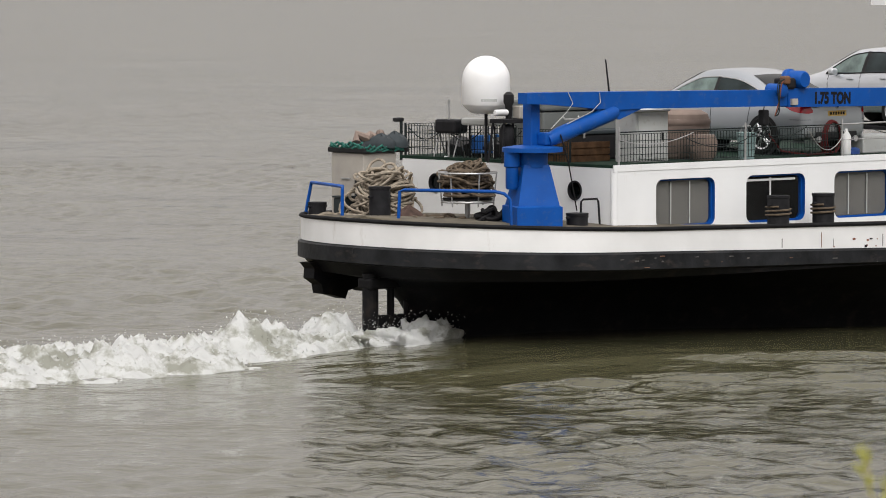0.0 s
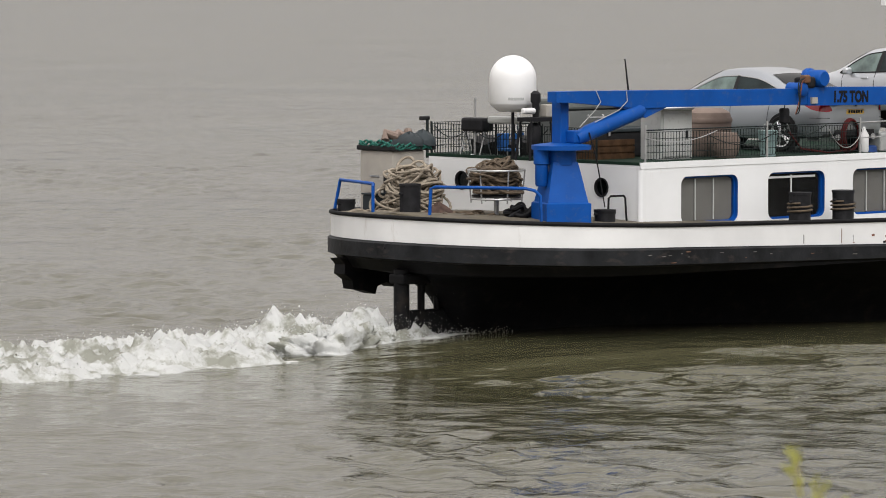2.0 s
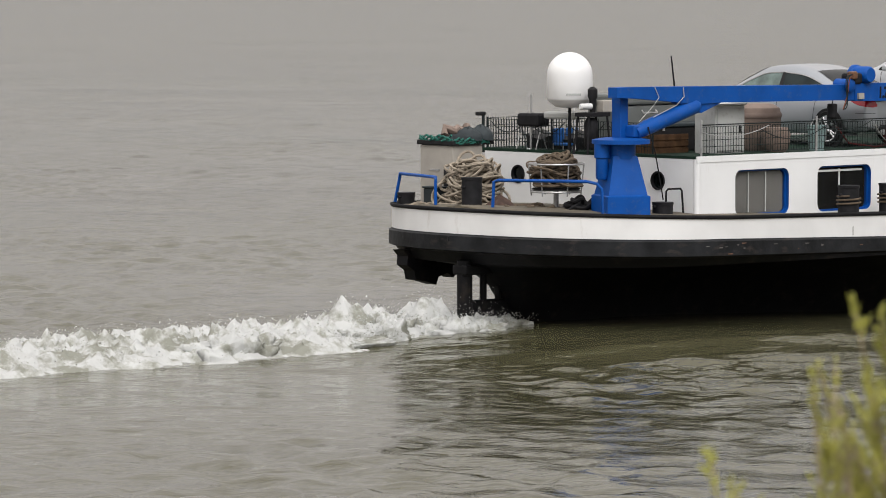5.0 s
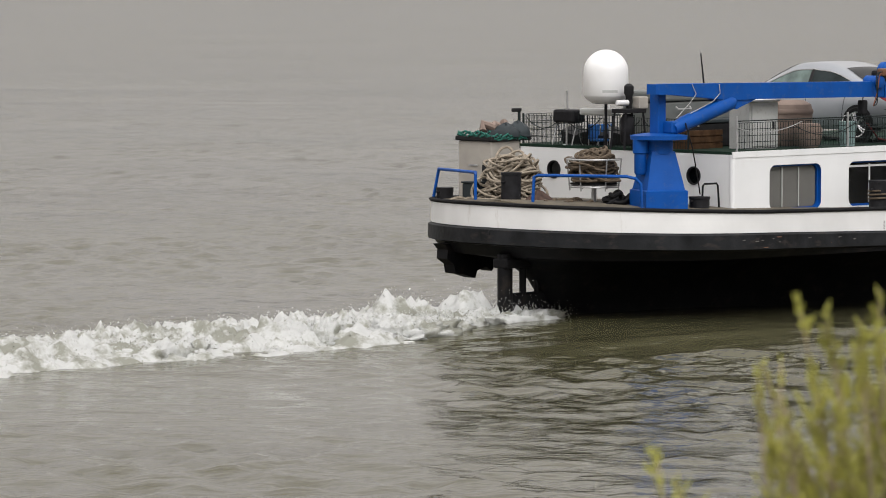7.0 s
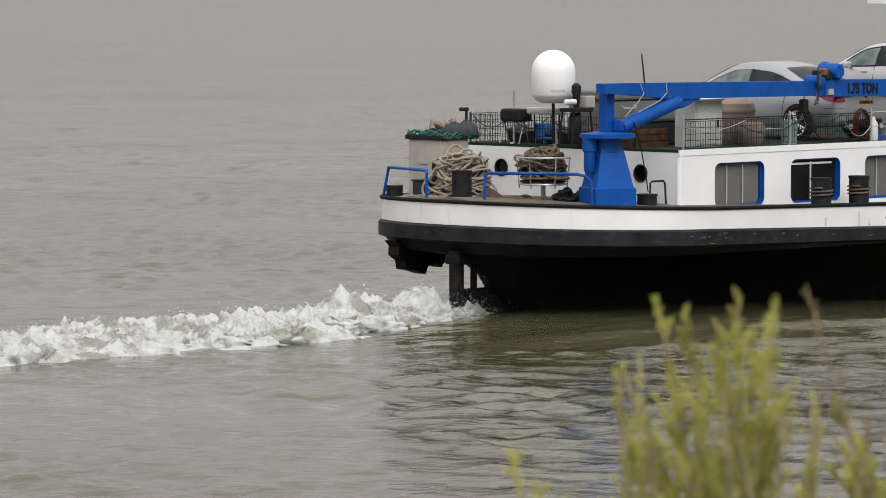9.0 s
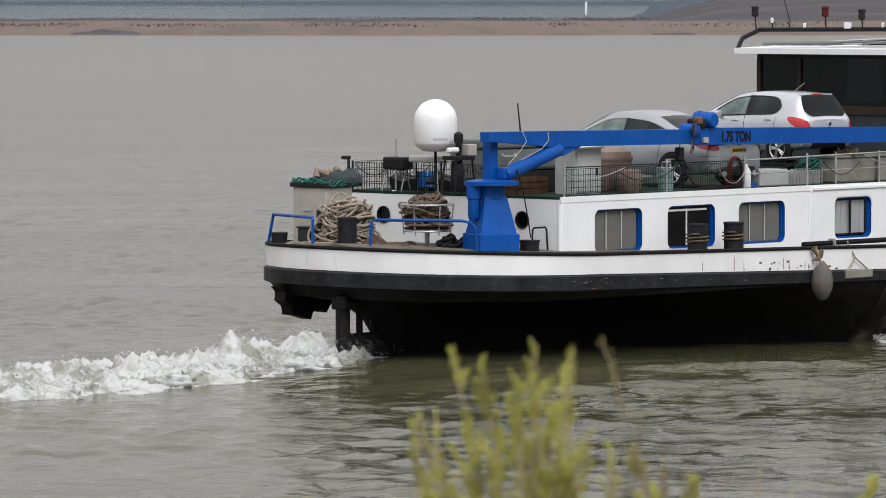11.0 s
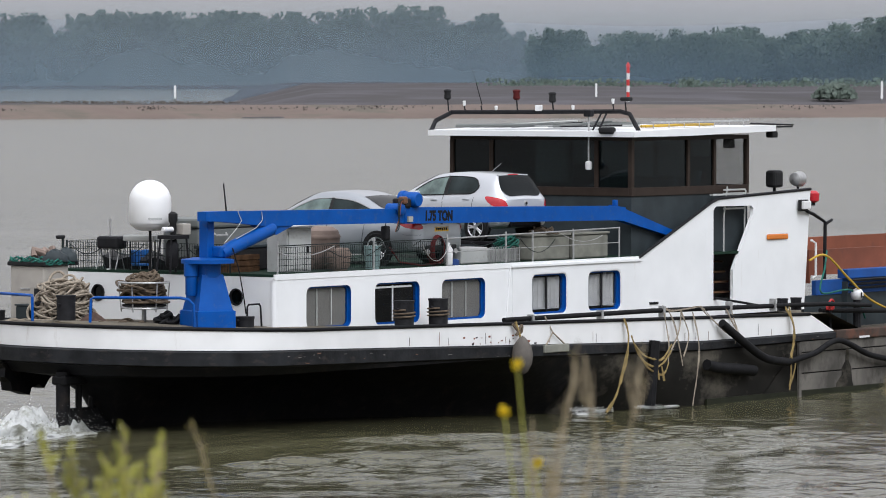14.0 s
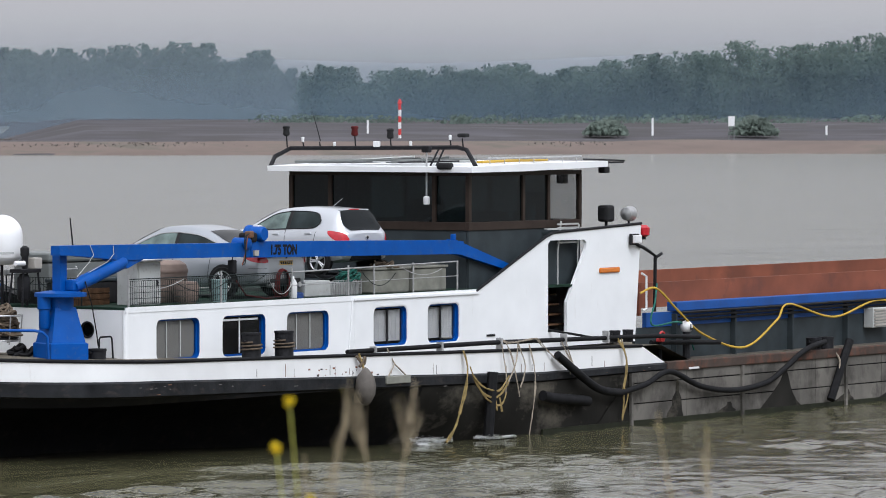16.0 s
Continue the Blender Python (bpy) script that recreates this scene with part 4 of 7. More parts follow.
def hull_fittings():
    # weathered plating of the straight hull
    bm = B()
    cols = [19, 21.6, 24.3, 28, 31.5, 36, 44, 62]
    for a, q in zip(cols, cols[1:]):
        for z0, z1 in ((-0.6, 0.52), (0.55, 1.02), (1.05, 1.3)):
            box(bm, a + 0.01, q - 0.01, YC - HALF - 0.045 + (0.12 if a < 16 else 0), YC - HALF + 0.05 + (0.1 if a < 16 else 0), z0, z1, bevel=0.008)
    part("hull_plating", bm, PLATE, BARGE, "grey-brown weathered hull plates with rust and scrapes")
    quick("waterline_growth", mat("wet_growth", (0.018, 0.02, 0.012), 0.5, vary=0.4, scale=2, bump=0.01), BARGE, box, 15.0, 62, YC - HALF - 0.056, YC - HALF, -0.5, 0.13, label="dark wet weed along the waterline")
    # tongues of weed that climb the plates under the fender hose
    rnd = random.Random(77)
    for x, w, h in ((18.4, 1.1, 0.95), (21.1, 0.5, 1.0), (26.4, 1.3, 1.05), (23.6, 0.8, 0.3), (29.6, 0.9, 0.35), (32.5, 1.4, 0.45)):
        edge = [(x - w, 0.08)] + [(x - w * (1 - k / 6) ** 1.6 + rnd.uniform(-0.06, 0.06), 0.08 + h * k / 6) for k in range(1, 7)] + [(x + 0.12 + 0.5 * w * (1 - k / 6) ** 1.8 + rnd.uniform(-0.05, 0.05), 0.08 + h * k / 6) for k in range(6, 0, -1)] + [(x + 0.7 * w, 0.08)]
        bm = B()
        plate(bm, [edge], lambda u, v, d: (u, YC - HALF - 0.052 + d, v), 0.006)
        part("weed_patch", bm, HULLWORN, BARGE, "dark wet weed on the hull plates")
    bm = B()
    box(bm, 20.6, 62, YC - HALF - 0.1, YC - HALF + 0.05, 1.28, 1.52, bevel=0.03)
    part("forward_strake", bm, mat("rusty_strake", (0.06, 0.045, 0.038), 0.75, vary=0.4, scale=1.5, bump=0.01, second=(0.14, 0.06, 0.04), spots=0.7, spot_scale=2, spot_edge=0.55), BARGE, "rust-brown forward rubbing strake")
    for k in range(3):
        quick("frame_rib", PLATE, BARGE, box, 18.9 + 5.3 * k, 19.0 + 5.3 * k, YC - HALF - 0.11, YC - HALF - 0.04, -0.5, 1.28)
    # thick black pipe rail over the white bulwark, further forward
    quick("pipe_rail", RUBBER, BARGE, tube, [(7.2, -0.75, 2.28), (13, -0.75, 2.27), (20.4, -0.75, 2.16), (22.6, -0.7, 2.05)], 0.055, 10, smooth=True, label="thick black pipe rail")
    for x in (8.2, 10.9, 13.4, 16.2, 18.1):
        quick("rail_cleat", STEEL, BARGE, box, x, x + 0.06, -0.84, -0.66, 2.08, 2.37, bevel=0.015)
    # side deck in front of the hold, grey hold wall, blue flange, rust-red coaming
    quick("hold_wall", DARKGREY, BARGE, box, 20.7, 62, 0.02, 0.1, 1.5, 2.32, label="slate grey hold wall")
    for k in range(12):
        quick("wall_stiffener", DARKGREY, BARGE, box, 22.4 + 2.9 * k, 22.46 + 2.9 * k, -0.14, 0.02, 1.5, 2.62)
    bm = B()
    box(bm, 21.2, 62, 0.0, 0.12, 2.32, 2.68)
    box(bm, 22.4, 62, -0.16, 0.14, 2.69, 2.92, bevel=0.02)
    part("hold_flange", bm, mat("hold_blue_paint", (0.003, 0.06, 0.26), 0.6, vary=0.2, scale=1.5, second=(0.02, 0.05, 0.15), spots=0.5), BARGE, "blue painted flange along the hold")
    bm = B()
    box(bm, 21.4, 62, 0.3, 0.38, 2.9, 3.42)
    box(bm, 21.4, 62, 5.6, 5.68, 2.4, 3.42)
    box(bm, 21.35, 21.43, 0.3, 5.68, 2.6, 3.42)
    part("hold_coaming", bm, RUST, BARGE, "rust-red primed hold coaming")
    for k in range(3):
        quick("deck_pipe", DARKSTEEL, BARGE, tube, [(22.5, -0.12 - 0.04 * k, 2.45 + 0.1 * k), (40, -0.12 - 0.04 * k, 2.5 + 0.1 * k), (60, -0.12 - 0.04 * k, 2.5 + 0.1 * k)], 0.035, 6)
    quick("deck_pipe", RUBBER, BARGE, tube, [(20.7, -0.45, 1.98), (24, -0.45, 1.86)], 0.06, 8)
    quick("louvre_box", GREY, BARGE, box, 32.2, 33.2, -0.3, 0.0, 1.93, 2.46, bevel=0.02)
    for k in range(6):
        quick("louvre_slat", CREAM, BARGE, box, 32.25, 33.15, -0.34, -0.3, 1.98 + 0.08 * k, 2.03 + 0.08 * k)
    quick("draught_board", SIGNWHITE, BARGE, box, 21.6, 22.08, YC - HALF - 0.115, YC - HALF - 0.1, 1.29, 1.34)
    # drain spouts at the stern
    for x, y in ((-3.5, 3.2), (-3.45, 2.5)):
        quick("drain_spout", DARKSTEEL, BARGE, tube, [(x, y, 1.98), (x - 0.08, y, 1.95), (x - 0.08, y, 1.88)], 0.03, 8)
    # rudder gear under the counter
    for x, r in ((-3.35, 0.15), (-2.85, 0.07), (-2.45, 0.06)):
        quick("rudder_stock", BLACK, BARGE, tube, [(x, 3.0, 1.5), (x, 3.0, -0.4)], r, 12, smooth=True)
    quick("rudder", BLACK, BARGE, box, -3.5, -1.7, 2.93, 3.07, -0.6, 0.72, bevel=0.05)
    quick("rudder_arm", BLACK, BARGE, box, -3.5, -1.8, 2.8, 3.2, 1.22, 1.42, bevel=0.04)
    # scrapes: a white painted scale and chipped numbers as bars
    rnd = random.Random(12)
    for k in range(34):
        x, q = rnd.uniform(-1.0, 20.0), rnd.uniform(0.006, 0.02)
        z = lowest(x) - rnd.uniform(0.08, 0.3)
        quick("scuff", SCUFF if k % 4 else RUSTMARK, BARGE, box, x, x + q * rnd.uniform(2, 9), YC - HALF - 0.076, YC - HALF - 0.066, z, z + q)
    for k in range(16):
        x, h = rnd.uniform(0.5, 19.0), rnd.uniform(0.06, 0.3)
        z = lowest(x) + rnd.uniform(0.0, 0.05)
        quick("rust_run", RUSTMARK if k % 3 else SCUFF, BARGE, box, x, x + rnd.uniform(0.008, 0.02), YC - HALF - 0.024, YC - HALF - 0.019, z, z + h)
    for k in range(22):
        x, q = 4.8 + 3.4 * rnd.random() ** 0.8, rnd.uniform(0.01, 0.05)
        z = 1.95 - 0.03 * x + rnd.uniform(0.0, 0.3) ** 1.4 + 0.01
        quick("paint_chip", RUST if k % 3 else STRAKE, BARGE, box, x, x + q * rnd.uniform(0.8, 3), YC - HALF - 0.026, YC - HALF - 0.02, z, z + q)


hull_fittings()


def stern_anchor():
    a = aboard(thing("stern_anchor", "black stern anchor with broad worn flukes under the counter", "anchor"))
    rnd = random.Random(4)
    pts = [(-3.32, 1.62), (-3.2, 1.5), (-3.22, 1.32), (-3.02, 1.2), (-2.98, 1.02), (-2.72, 0.98), (-2.42, 0.9), (-2.36, 1.05), (-2.12, 1.12), (-1.95, 1.02), (-1.8, 1.2), (-1.62, 1.32), (-1.7, 1.42), (-2.1, 1.36), (-2.3, 1.5), (-2.7, 1.62)]
    bm = B()
    plate(bm, [pts], lambda u, v, w: (u, 4.75 + w, v), 0.3)
    part("fluke", bm, BLACK, a)
    quick("shank", BLACK, a, tube, [(-2.4, 4.9, 1.1), (-2.2, 4.8, 1.6)], 0.12, 10)


stern_anchor()


def lettering(text, size, material, parent, m, name="lettering", depth=0.004):
    cu = bpy.data.curves.new(name, "FONT")
    cu.body, cu.size, cu.extrude, cu.offset = text, size, depth, 0.014
    tmp = bpy.data.objects.new("tmp", cu)
    scene.collection.objects.link(tmp)
    bpy.context.view_layer.update()
    me = bpy.data.meshes.new_from_object(tmp.evaluated_get(bpy.context.evaluated_depsgraph_get()))
    bpy.data.objects.remove(tmp)
    bpy.data.curves.remove(cu)
    me.materials.clear()
    me.materials.append(material)
    ob = new(name, me)
    ob.parent, ob.matrix_basis = parent, m
    return ob


def crane():
    c = aboard(thing("deck_crane", "blue deck crane with a long boom over the cabin roof", "crane"))
    cx, cy = -1.55, 0.55

    def prism(bm, secs, n=8, turn=22.5):
        rows = []
        for z, r in secs:
            rows.append([(cx + r * math.cos(radians(turn + 360 * k / n)), cy + r * math.sin(radians(turn + 360 * k / n)), z) for k in range(n)])
        loft(bm, rows, close_ends=True, cyclic=True)

    quick("pedestal", BLUE, c, prism, [(2.3, 0.62), (2.78, 0.62), (2.8, 0.56), (3.5, 0.36), (3.55, 0.34)], 4, 20)
    quick("slewing_ring", BLUE, c, lathe, [(0.28, 3.5), (0.28, 3.76), (0.56, 3.78), (0.56, 3.86), (0.3, 3.9)], 24, (cx, cy, 0), smooth=True)
    quick("slewing_motor", BLUE, c, lathe, [(0.1, 3.1), (0.12, 3.14), (0.12, 3.5), (0.15, 3.52), (0.15, 3.78)], 14, (cx - 0.4, cy + 0.12, 0), smooth=True)
    quick("column", BLUE, c, box, cx - 0.14, cx + 0.08, cy - 0.12, cy + 0.12, 3.88, 4.82, bevel=0.02)
    z0, z1 = 4.86, 4.68            # boom top at its root and at its bend
    yb = 0.32
    bm = B()
    sec = lambda x, zt, h, w: [(x, yb - w, zt - h), (x, yb + w, zt - h), (x, yb + w, zt), (x, yb - w, zt)]
    loft(bm, [sec(-2.02, 4.87, 0.2, 0.12), sec(-1.5, 4.87, 0.22, 0.13), sec(0.2, 4.85, 0.34, 0.13), sec(1.0, 4.84, 0.32, 0.13), sec(4.8, 4.79, 0.31, 0.13)], close_ends=True, cyclic=True)
    part("inner_boom", bm, BLUE, c)
    bm = B()
    loft(bm, [sec(4.8, 4.82, 0.36, 0.15), sec(12.9, 4.68, 0.33, 0.15), sec(13.3, 4.64, 0.32, 0.14)], close_ends=True, cyclic=True)
    part("outer_boom", bm, BLUE, c)
    bm = B()
    loft(bm, [sec(12.95, 4.7, 0.32, 0.12), sec(15.35, 4.05, 0.16, 0.1)], close_ends=True, cyclic=True)
    part("boom_tip", bm, BLUE, c)
    quick("tip_lug", BLUE, c, box, 13.0, 13.12, yb - 0.05, yb + 0.05, 4.68, 4.82, bevel=0.02)
    bm = B()
    loft(bm, [sec(-0.3, 4.56, 0.02, 0.1), sec(0.35, 4.53, 0.2, 0.1), sec(0.9, 4.53, 0.02, 0.1)], close_ends=True, cyclic=True)
    part("ram_bracket", bm, BLUE, c)
    quick("ram", BLUE, c, tube, [(cx + 0.1, yb - 0.05, 3.98), (cx + 0.4, yb - 0.05, 4.08), (0.2, yb - 0.05, 4.46), (0.3, yb - 0.05, 4.49)], [0.12, 0.15, 0.15, 0.1], 14, smooth=True)
    quick("ram_foot", BLUE, c, box, cx, cx + 0.28, yb - 0.12, yb + 0.12, 3.9, 4.14, bevel=0.03)
    # winch and trolley on the boom
    quick("winch_motor", BLUE, c, lathe, [(0.14, -0.26), (0.17, -0.22), (0.17, 0.1), (0.2, 0.12), (0.2, 0.2)], 16, (5.15, yb, 4.98), "y", smooth=True)
    quick("winch_drum", BLUE, c, lathe, [(0.1, -0.2), (0.13, -0.18), (0.13, 0.2)], 16, (4.62, yb - 0.02, 4.78), "y", smooth=True)
    quick("gearbox", DARKSTEEL, c, box, 4.66, 4.98, yb - 0.2, yb + 0.12, 4.8, 5.02, bevel=0.05)
    quick("terminal_box", mat("brown_bakelite", (0.13, 0.06, 0.03), 0.5, vary=0.3, scale=8), c, box, 4.6, 4.76, yb - 0.26, yb - 0.1, 4.9, 5.06, bevel=0.03)
    for k in range(3):
        quick("motor_lead", (RUST, WIRE, WIRE)[k], c, tube, hang([(4.62, yb - 0.24, 5.0), (4.5 - 0.05 * k, yb - 0.26, 4.9), (4.46, yb - 0.24, 4.6 - 0.1 * k), (4.38, yb - 0.2, 4.3)], 6), 0.012, 5)
    quick("label_plate", CREAM, c, box, 4.86, 5.02, yb - 0.2, yb - 0.15, 4.5, 4.62)
    hook = quick("hook_block", DARKSTEEL, c, box, 4.2, 4.36, yb - 0.08, yb + 0.08, 4.12, 4.42, bevel=0.03)
    quick("hook", DARKSTEEL, hook, tube, [(4.28, yb, 4.14), (4.36, yb, 4.0), (4.28, yb, 3.92), (4.2, yb, 3.98)], 0.025, 8)
    quick("cable", WIRE, c, tube, [(4.3, yb, 4.5), (4.28, yb, 4.4)], 0.012, 6)
    lettering("1.75 TON", 0.3, INK, c, Matrix.Translation((5.5, yb - 0.152, 4.52)) @ Matrix.Rotation(radians(1), 4, "Y") @ Matrix.Rotation(radians(90), 4, "X") @ Matrix.Diagonal((0.82, 1, 1, 1)))
    quick("hose", RUBBER, c, tube, [(cx + 0.3, yb - 0.2, 4.1), (cx + 0.4, yb - 0.3, 3.6), (cx + 0.5, yb - 0.35, 3.0), (cx + 0.62, yb - 0.3, 2.7)], 0.014, 6)
    quick("hose", GREY, c, tube, [(-1.0, yb - 0.14, 4.86), (-0.9, yb - 0.16, 4.66), (-1.05, yb - 0.15, 4.5), (-1.4, yb - 0.1, 4.2)], 0.008, 6)
    quick("hose", GREY, c, tube, [(-0.2, yb - 0.14, 4.84), (-0.2, yb - 0.16, 4.66), (-0.4, yb - 0.15, 4.5), (-1.0, yb - 0.1, 4.28)], 0.008, 6)
    return c


crane()


def satellite_dome():
    d = aboard(thing("satellite_dome", "white domed satellite antenna on a dark stand", "satellite dome"))
    quick("radome", DOME, d, lathe, [(0.445, 4.53), (0.46, 4.55), (0.452, 5.02)] + [(0.452 * math.cos(a), 5.02 + 0.45 * math.sin(a)) for a in [k * math.pi / 20 for k in range(1, 11)]], 36, (-0.22, 3.24, 0), smooth=True)
    quick("dome_base", DOME, d, lathe, [(0.22, 4.38), (0.28, 4.39), (0.42, 4.5), (0.435, 4.53)], 36, (-0.22, 3.24, 0), smooth=True)
    for k in range(6):
        a = radians(218 + 6.5 * k)
        quick("faded_mark", GREY, d, box, -0.025, 0.025, -0.003, 0.003, -0.025, 0.025).matrix_basis = Matrix.Translation((-0.22 + 0.46 * math.cos(a), 3.24 + 0.46 * math.sin(a), 4.64)) @ Matrix.Rotation(a + math.pi / 2, 4, "Z")
    quick("pedestal", DARKSTEEL, d, tube, [(-0.22, 3.24, 3.48), (-0.22, 3.24, 4.44)], 0.032, 10)
    return d


satellite_dome()


def camera_stand():
    s = aboard(thing("camera_stand", "dark steel stand with a white camera and a yellowed box", "camera stand"))
    bx, by = -0.28, 2.5
    quick("table", DARKSTEEL, s, box, bx - 0.35, bx + 0.25, by - 0.2, by + 0.2, 4.22, 4.3, bevel=0.01)
    for dx, dy in ((-0.3, -0.15), (0.2, -0.15), (-0.3, 0.15), (0.2, 0.15)):
        quick("leg", DARKSTEEL, s, tube, [(bx + dx * 1.3, by + dy * 1.3, 3.48), (bx + dx, by + dy, 4.24)], 0.025, 6)
    quick("camera", SIGNWHITE, s, lathe, [(0.04, -0.2), (0.06, -0.18), (0.06, 0.1), (0.03, 0.12)], 12, (bx - 0.2, by, 4.42), "x", smooth=True)
    quick("lamp", TRIMBLACK, s, lathe, [(0.06, 4.3), (0.07, 4.55), (0.1, 4.6), (0.1, 4.75), (0.04, 4.8)], 12, (bx + 0.0, by + 0.05, 0), smooth=True)
    quick("junction_box", CREAM, s, box, bx + 0.1, bx + 0.36, by - 0.15, by + 0.05, 4.3, 4.54, bevel=0.02)
    quick("motor", DARKSTEEL, s, lathe, [(0.1, 3.6), (0.14, 3.65), (0.14, 4.1), (0.08, 4.2)], 12, (bx - 0.1, by, 0), smooth=True)


camera_stand()


# ---- railings of the cabin roof ----


def roof_railing():
    r = aboard(thing("roof_railing", "galvanised roof railing with dark wire mesh panels", "railing"))
    xs = [0.18, 3.52, 6.18, 8.39, 9.42, 11.01, 12.85]
    for x in xs:
        quick("post", STEEL, r, tube, [(x, 0.06, 3.48), (x, 0.06, 4.2)], 0.022, 8)
    quick("top_rail", WIRE, r, tube, [(0.18, 0.06, 4.1), (6.2, 0.06, 4.1)], 0.012, 8)
    quick("top_rail", STEEL, r, tube, [(6.2, 0.06, 4.1), (12.85, 0.06, 4.18)], 0.018, 8)

    def mesh_panel(bm, p, q, z0, z1, step=0.075, rows=4):
        p, q = Vector(p), Vector(q)
        n = max(2, int((q - p).length / step))
        for k in range(n + 1):
            a = p.lerp(q, k / n)
            tube(bm, [(a.x, a.y, z0), (a.x, a.y, z1)], 0.006, 4)
        for k in range(rows + 1):
            z = z0 + (z1 - z0) * k / rows
            tube(bm, [(p.x, p.y, z), (q.x, q.y, z)], 0.008, 4)

    for a, b_ in ((0.2, 2.2), (2.25, 3.5), (3.55, 6.15)):
        quick("mesh_panel", WIRE, r, mesh_panel, (a, 0.08, 0), (b_, 0.08, 0), 3.55, 4.06)
    quick("low_rail", STEEL, r, tube, [(6.2, 0.06, 3.8), (12.85, 0.06, 3.84)], 0.01, 6)
    # stern side
    for y in (6.3, 5.06, 3.2, 1.7):
        quick("post", STEEL if y == 5.06 else WIRE, r, tube, [(0.12, y - 0.4, 3.2), (0.12, y - 0.4, 4.6 if y == 5.06 else 4.12)], 0.022, 8)
    quick("mesh_panel", WIRE, r, mesh_panel, (0.15, 5.9, 0), (0.15, 4.4, 0), 3.5, 4.08)
    quick("mesh_panel", WIRE, r, mesh_panel, (0.15, 4.35, 0), (0.15, 2.8, 0), 3.5, 4.15)
    quick("mesh_panel", WIRE, r, mesh_panel, (0.15, 2.75, 0), (0.15, 1.4, 0), 3.5, 4.1)
    # port side
    quick("mesh_panel", WIRE, r, mesh_panel, (0.2, 5.9, 0), (3.0, 5.9, 0), 3.5, 4.1)
    st = quick("camera_post", WIRE, r, tube, [(0.1, 6.0, 3.4), (0.1, 6.0, 4.15)], 0.03, 8)
    quick("camera", TRIMBLACK, st, box, -0.06, 0.16, 5.97, 6.08, 4.14, 4.22, bevel=0.025)


roof_railing()


def draped_cables():
    t = aboard(thing("draped_cable", "thin black cables draped along the roof railing", "cable"))
    rnd = random.Random(8)
    for k in range(7):
        x = 0.3 + 1.7 * k + rnd.uniform(-0.3, 0.3)
        q = x + rnd.uniform(1.0, 2.0)
        z0, z1 = rnd.uniform(3.95, 4.12), rnd.uniform(3.9, 4.12)
        sag = rnd.uniform(0.12, 0.4)
        quick("cable", WIRE if k % 3 else STEEL, t, tube, [(x + (q - x) * j / 10, 0.03, z0 + (z1 - z0) * j / 10 - sag * 4 * (j / 10) * (1 - j / 10)) for j in range(11)], 0.009, 5)
    for k in range(4):
        y = 1.5 + 1.1 * k
        quick("cable", WIRE, t, tube, [(0.1, y + 1.0 * j / 8, 4.05 - 0.9 * (j / 8) * (1 - j / 8)) for j in range(9)], 0.01, 5)


draped_cables()
# ---- cars on the cabin roof ----


